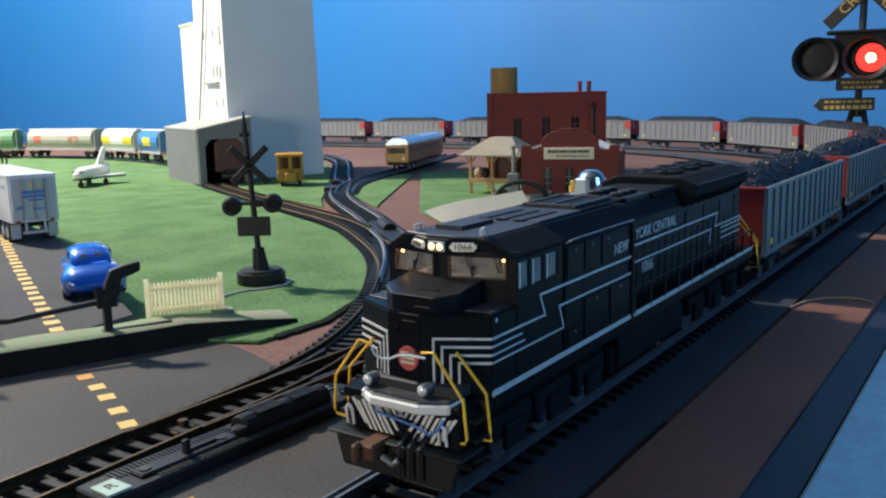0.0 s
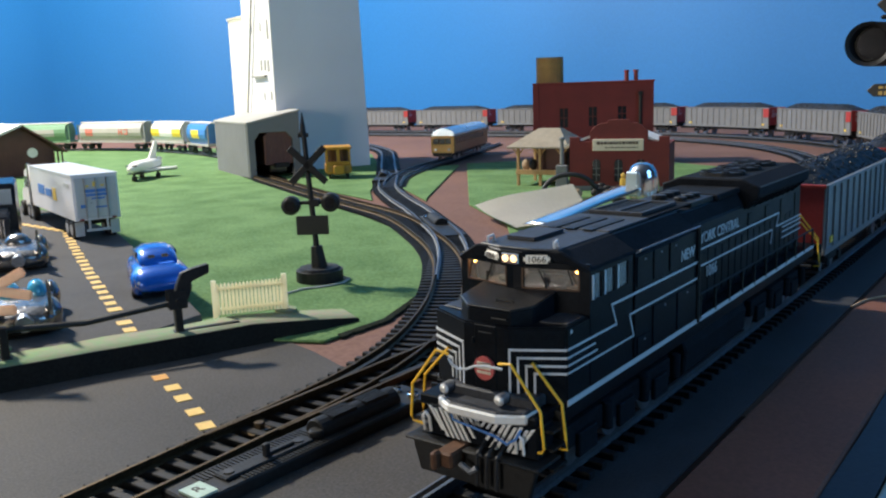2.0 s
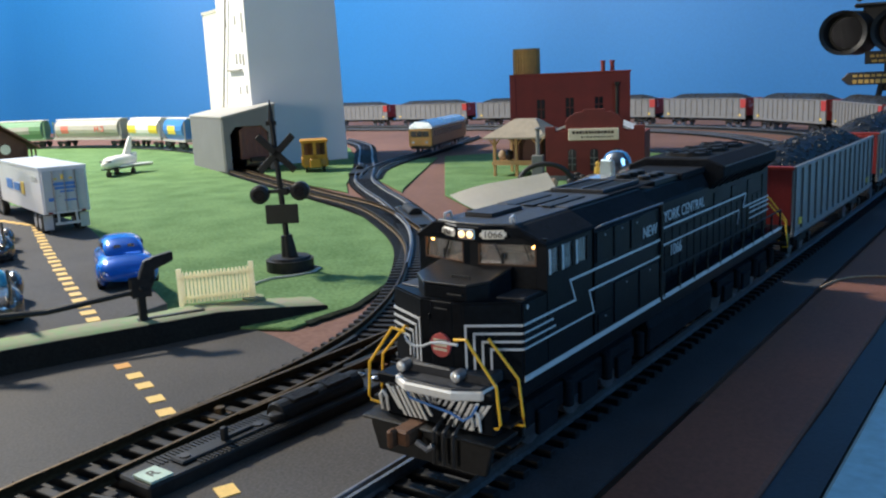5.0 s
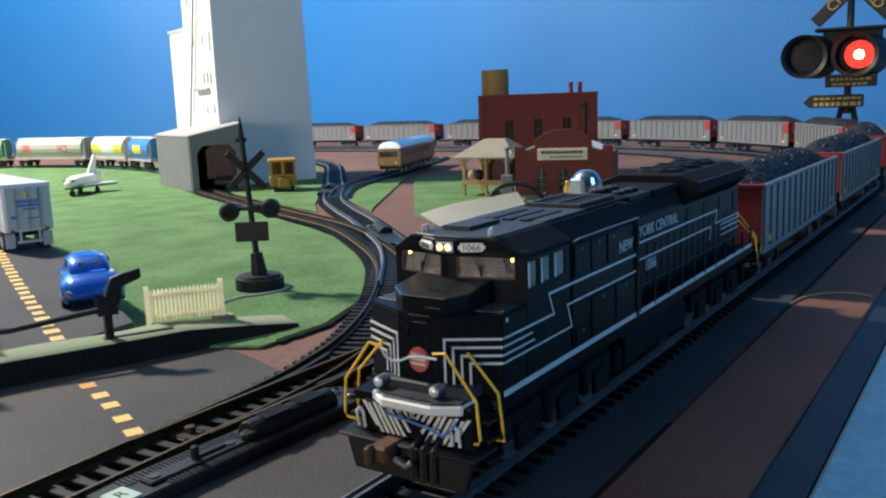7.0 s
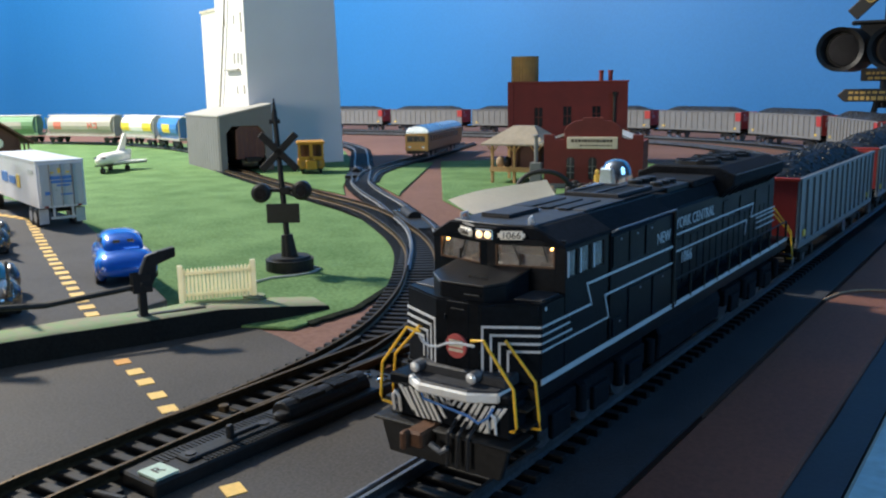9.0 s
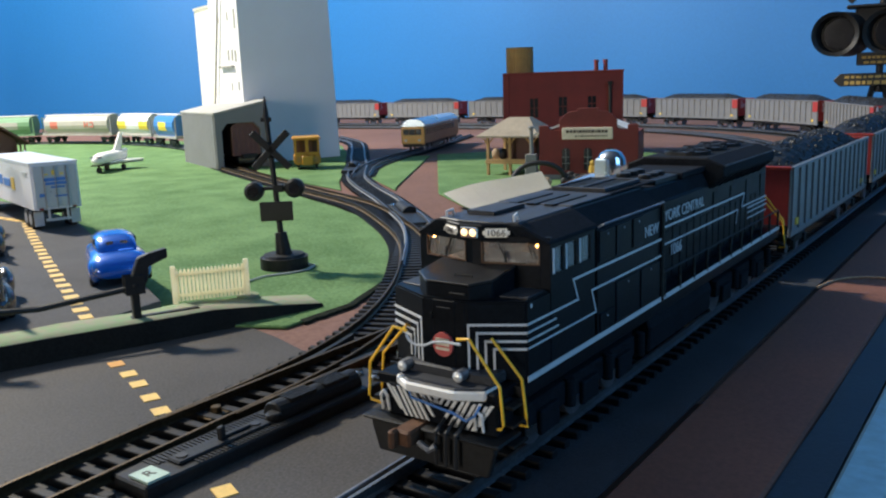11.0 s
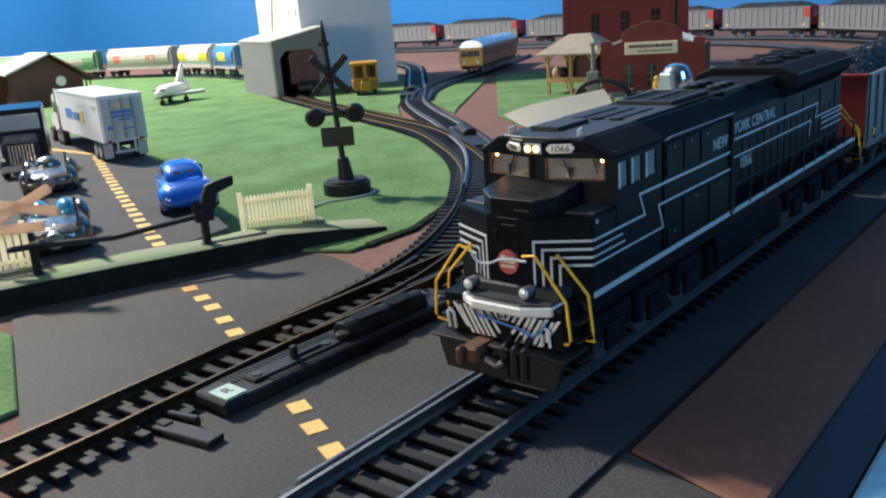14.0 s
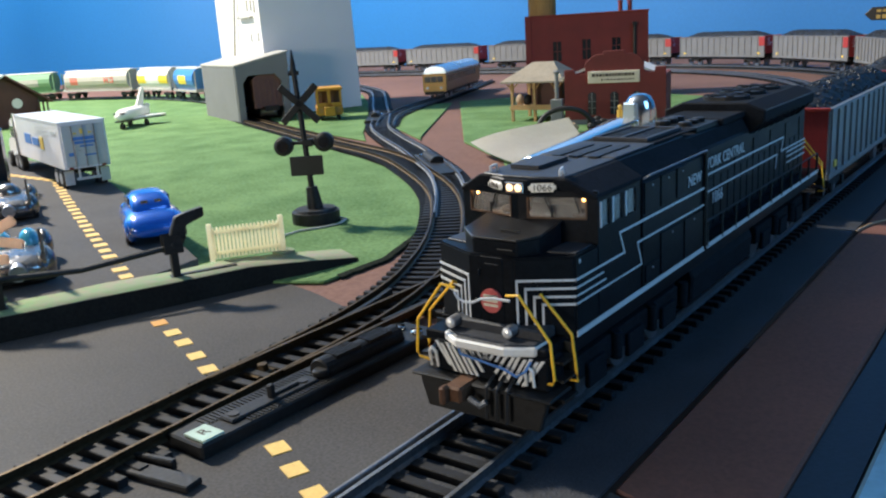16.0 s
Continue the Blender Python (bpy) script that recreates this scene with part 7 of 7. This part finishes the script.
def switch_machine(m, name, label, long=0.086, wide=0.0150, near=True):
    S = empty(name, m, label, "switch machine")
    bm = bmesh.new()
    box(bm, 0, wide, 0, long, -0.0002, 0.0034)
    part("base", bm, M["black"], S, bevel=0.0005)
    bm = bmesh.new()
    prism(bm, [(0.0030, 0.0034)] + [(wide / 2 + (wide / 2 - 0.0030) * math.cos(a), 0.0034 + 0.0042 * math.sin(a)) for a in [math.pi - k * math.pi / 10 for k in range(1, 10)]] + [(wide - 0.0030, 0.0034)], "y", long * 0.50, long * 0.86)
    part("motor_cover", bm, M["black"], S, bevel=0.0004)
    if near:
        bm = bmesh.new()
        for k in range(30):
            y = long * 0.09 + k * long * 0.0138
            box(bm, 0.0012, wide * 0.42 if k < 6 else wide * 0.93, y, y + 0.0006, 0.0034, 0.0037)
        tagged(part("tread_ribbing", bm, M["black"], S), kind="stuff")
        bm = bmesh.new()
        for k in range(7):
            x = wide * 0.32 + k * 0.0008
            box(bm, x, x + 0.0004, long * 0.55, long * 0.66, 0.0066, 0.0077)
            box(bm, x, x + 0.0004, long * 0.70, long * 0.81, 0.0066, 0.0077)
        tagged(part("cover_ribbing", bm, M["black"], S), kind="stuff")
        bm = bmesh.new()
        box(bm, wide * 0.40, wide * 0.78, long * 0.13, long * 0.46, 0.0034, 0.0043)
        part("slot_plate", bm, M["black"], S, bevel=0.0004)
        bm = bmesh.new()
        box(bm, wide * 0.54, wide * 0.66, long * 0.285, long * 0.305, 0.0040, 0.0076)
        box(bm, wide * 0.56, wide * 0.64, long * 0.30, long * 0.40, 0.0042, 0.0050)
        part("lever", bm, M["black"], S, bevel=0.0003)
        for y in (long * 0.16, long * 0.42):
            bm = bmesh.new()
            rod(bm, (wide * 0.58, y, 0.0040), (wide * 0.58, y, 0.0046), 0.0014, n=14)
            part("hole_rim", bm, M["signblack"], S)
        bm = bmesh.new()
        box(bm, wide * 0.44, wide * 0.96, long * 0.012, long * 0.080, 0.0036, 0.0042)
        lb = part("label_plate", bm, M["label_card"], S, "pale green label with the letter R")
        text("lettering", "R", 0.0042, pose(wide * 0.69, long * 0.046, 0.0042, 0, 0, 90), M["ink"], lb, 0.0001)
        bm = bmesh.new()
        rod(bm, (wide * 0.62, long * 0.49, 0.0034), (wide * 0.62, long * 0.49, 0.0056), 0.0022, n=18)
        part("knob", bm, M["black"], S, bevel=0.0004)
    for x in (0.0030, wide - 0.0040):
        bm = bmesh.new()
        ball(bm, (x, long * 0.93, 0.0036), 0.0019, 0.0019, 0.0012, 14)
        sc = part("screw", bm, M["chrome"], S, "shiny screw head", smooth=True)
        bm = bmesh.new()
        box(bm, -0.0016, 0.0016, -0.0003, 0.0003, 0.0042, 0.0050, pose(x, long * 0.93, 0, 0, 0, 40))
        part("slot", bm, M["black"], sc)


def track_details():
    # throw bar beside the switch
    T = empty("throw_bar", None, "black plastic throw bar linking switch machine and rails", "throw bar")
    bm = bmesh.new()
    for (ax, ay), (bx, by), w, z in (((-0.0655, -0.0594), (-0.0434, -0.0562), 0.0024, -0.0028), ((-0.0659, -0.0558), (-0.0538, -0.0533), 0.0008, -0.0018)):
        ln = math.hypot(bx - ax, by - ay)
        box(bm, 0, ln, -w, w, -0.0044, z, pose(ax, ay, 0, 0, 0, math.degrees(math.atan2(by - ay, bx - ax))))
    part("bar", bm, M["black"], T, bevel=0.0003)
    S = empty("track_screw", pose(-0.0772, -0.0062, -0.0030), "brass hex screw block in the middle of the siding", "screw")
    bm = bmesh.new()
    box(bm, -0.0030, 0.0030, -0.0045, 0.0045, -0.0012, 0.0002)
    part("plate", bm, M["brass"], S, bevel=0.0003)
    bm = bmesh.new()
    rod(bm, (0, 0, 0.0), (0, 0, 0.0020), 0.0016, n=6)
    part("bolt", bm, M["brass"], S, bevel=0.0002)
    # guard rail of the crossing beside the main track
    for x, y0, y1 in ((-0.0128, -0.060, 0.002), ):
        G = empty("guard_rail", None, "short steel guard rail beside the main track", "rail")
        bm = bmesh.new()
        box(bm, x - 0.0006, x + 0.0006, y0, y1, -0.0042, -0.0010)
        part("bar", bm, M["rail"], G, bevel=0.0003)


blue_coupe(), truck(), dark_truck()
finned_car(pose(-0.3310, 0.0560, UPPER, 0, 0, 62), "dark_finned_car", "chromed gunmetal finned toy car on the road", "gunmetal", "gunmetal", 0.056, 0.0125)
finned_car(pose(-0.2050, -0.0060, UPPER, 0, 0, 62), "chrome_dome_car", "chromed toy car with twin clear blue domes", "gunmetal", "bluedome", 0.058, 0.0115, True, True)
space_shuttle(), chrome_slide(), loose_things()
switch_machine(pose(-0.0655, -0.0470, -0.0043, 0, 0, -2), "switch_machine", "black ribbed switch machine beside the siding track", 0.086, 0.0138)
switch_machine(pose(-0.2150, 0.2640, -0.0049, 0, 0, 48), "switch_machine", "black switch machine beside the far turnout", 0.088, 0.0160, False)
switch_machine(pose(-0.4700, 0.4850, -0.0034, 0, 0, 35), "switch_machine", "black switch machine by the grass", 0.070, 0.0150, False)
track_details()


# ---- what moves ----
def motions():
    """The two lamps of the large crossing signal flash: each lens turns its lit or its dark face outward."""
    def flashes(lens, on):
        rows, lit = [(0.0, on[0][0] <= 0.0)], on[0][0] <= 0.0
        keys = []
        for a, b in on:
            if a > 0:
                keys += [(a - 0.067, 180), (a - 0.033, 120), (a, 60), (a + 0.033, 0)]
            keys += [(b, 0), (b + 0.033, 60), (b + 0.067, 120), (b + 0.1, 180)]
        first = 0 if on[0][0] <= 0 else 180
        keys = [(0.0, first)] + keys + [(16.0, 180)]
        base = lens.matrix_basis.copy()
        walk(lens, [(t, base @ pose(0, 0, 0, 0, 0, a)) for t, a in keys])

    flashes(red_lens, [(0.0, 0.72), (5.8, 7.44), (10.3, 10.86)])
    flashes(green_lens, [(0.27, 0.66), (3.45, 3.85), (6.2, 6.58), (8.3, 8.6)])


motions()
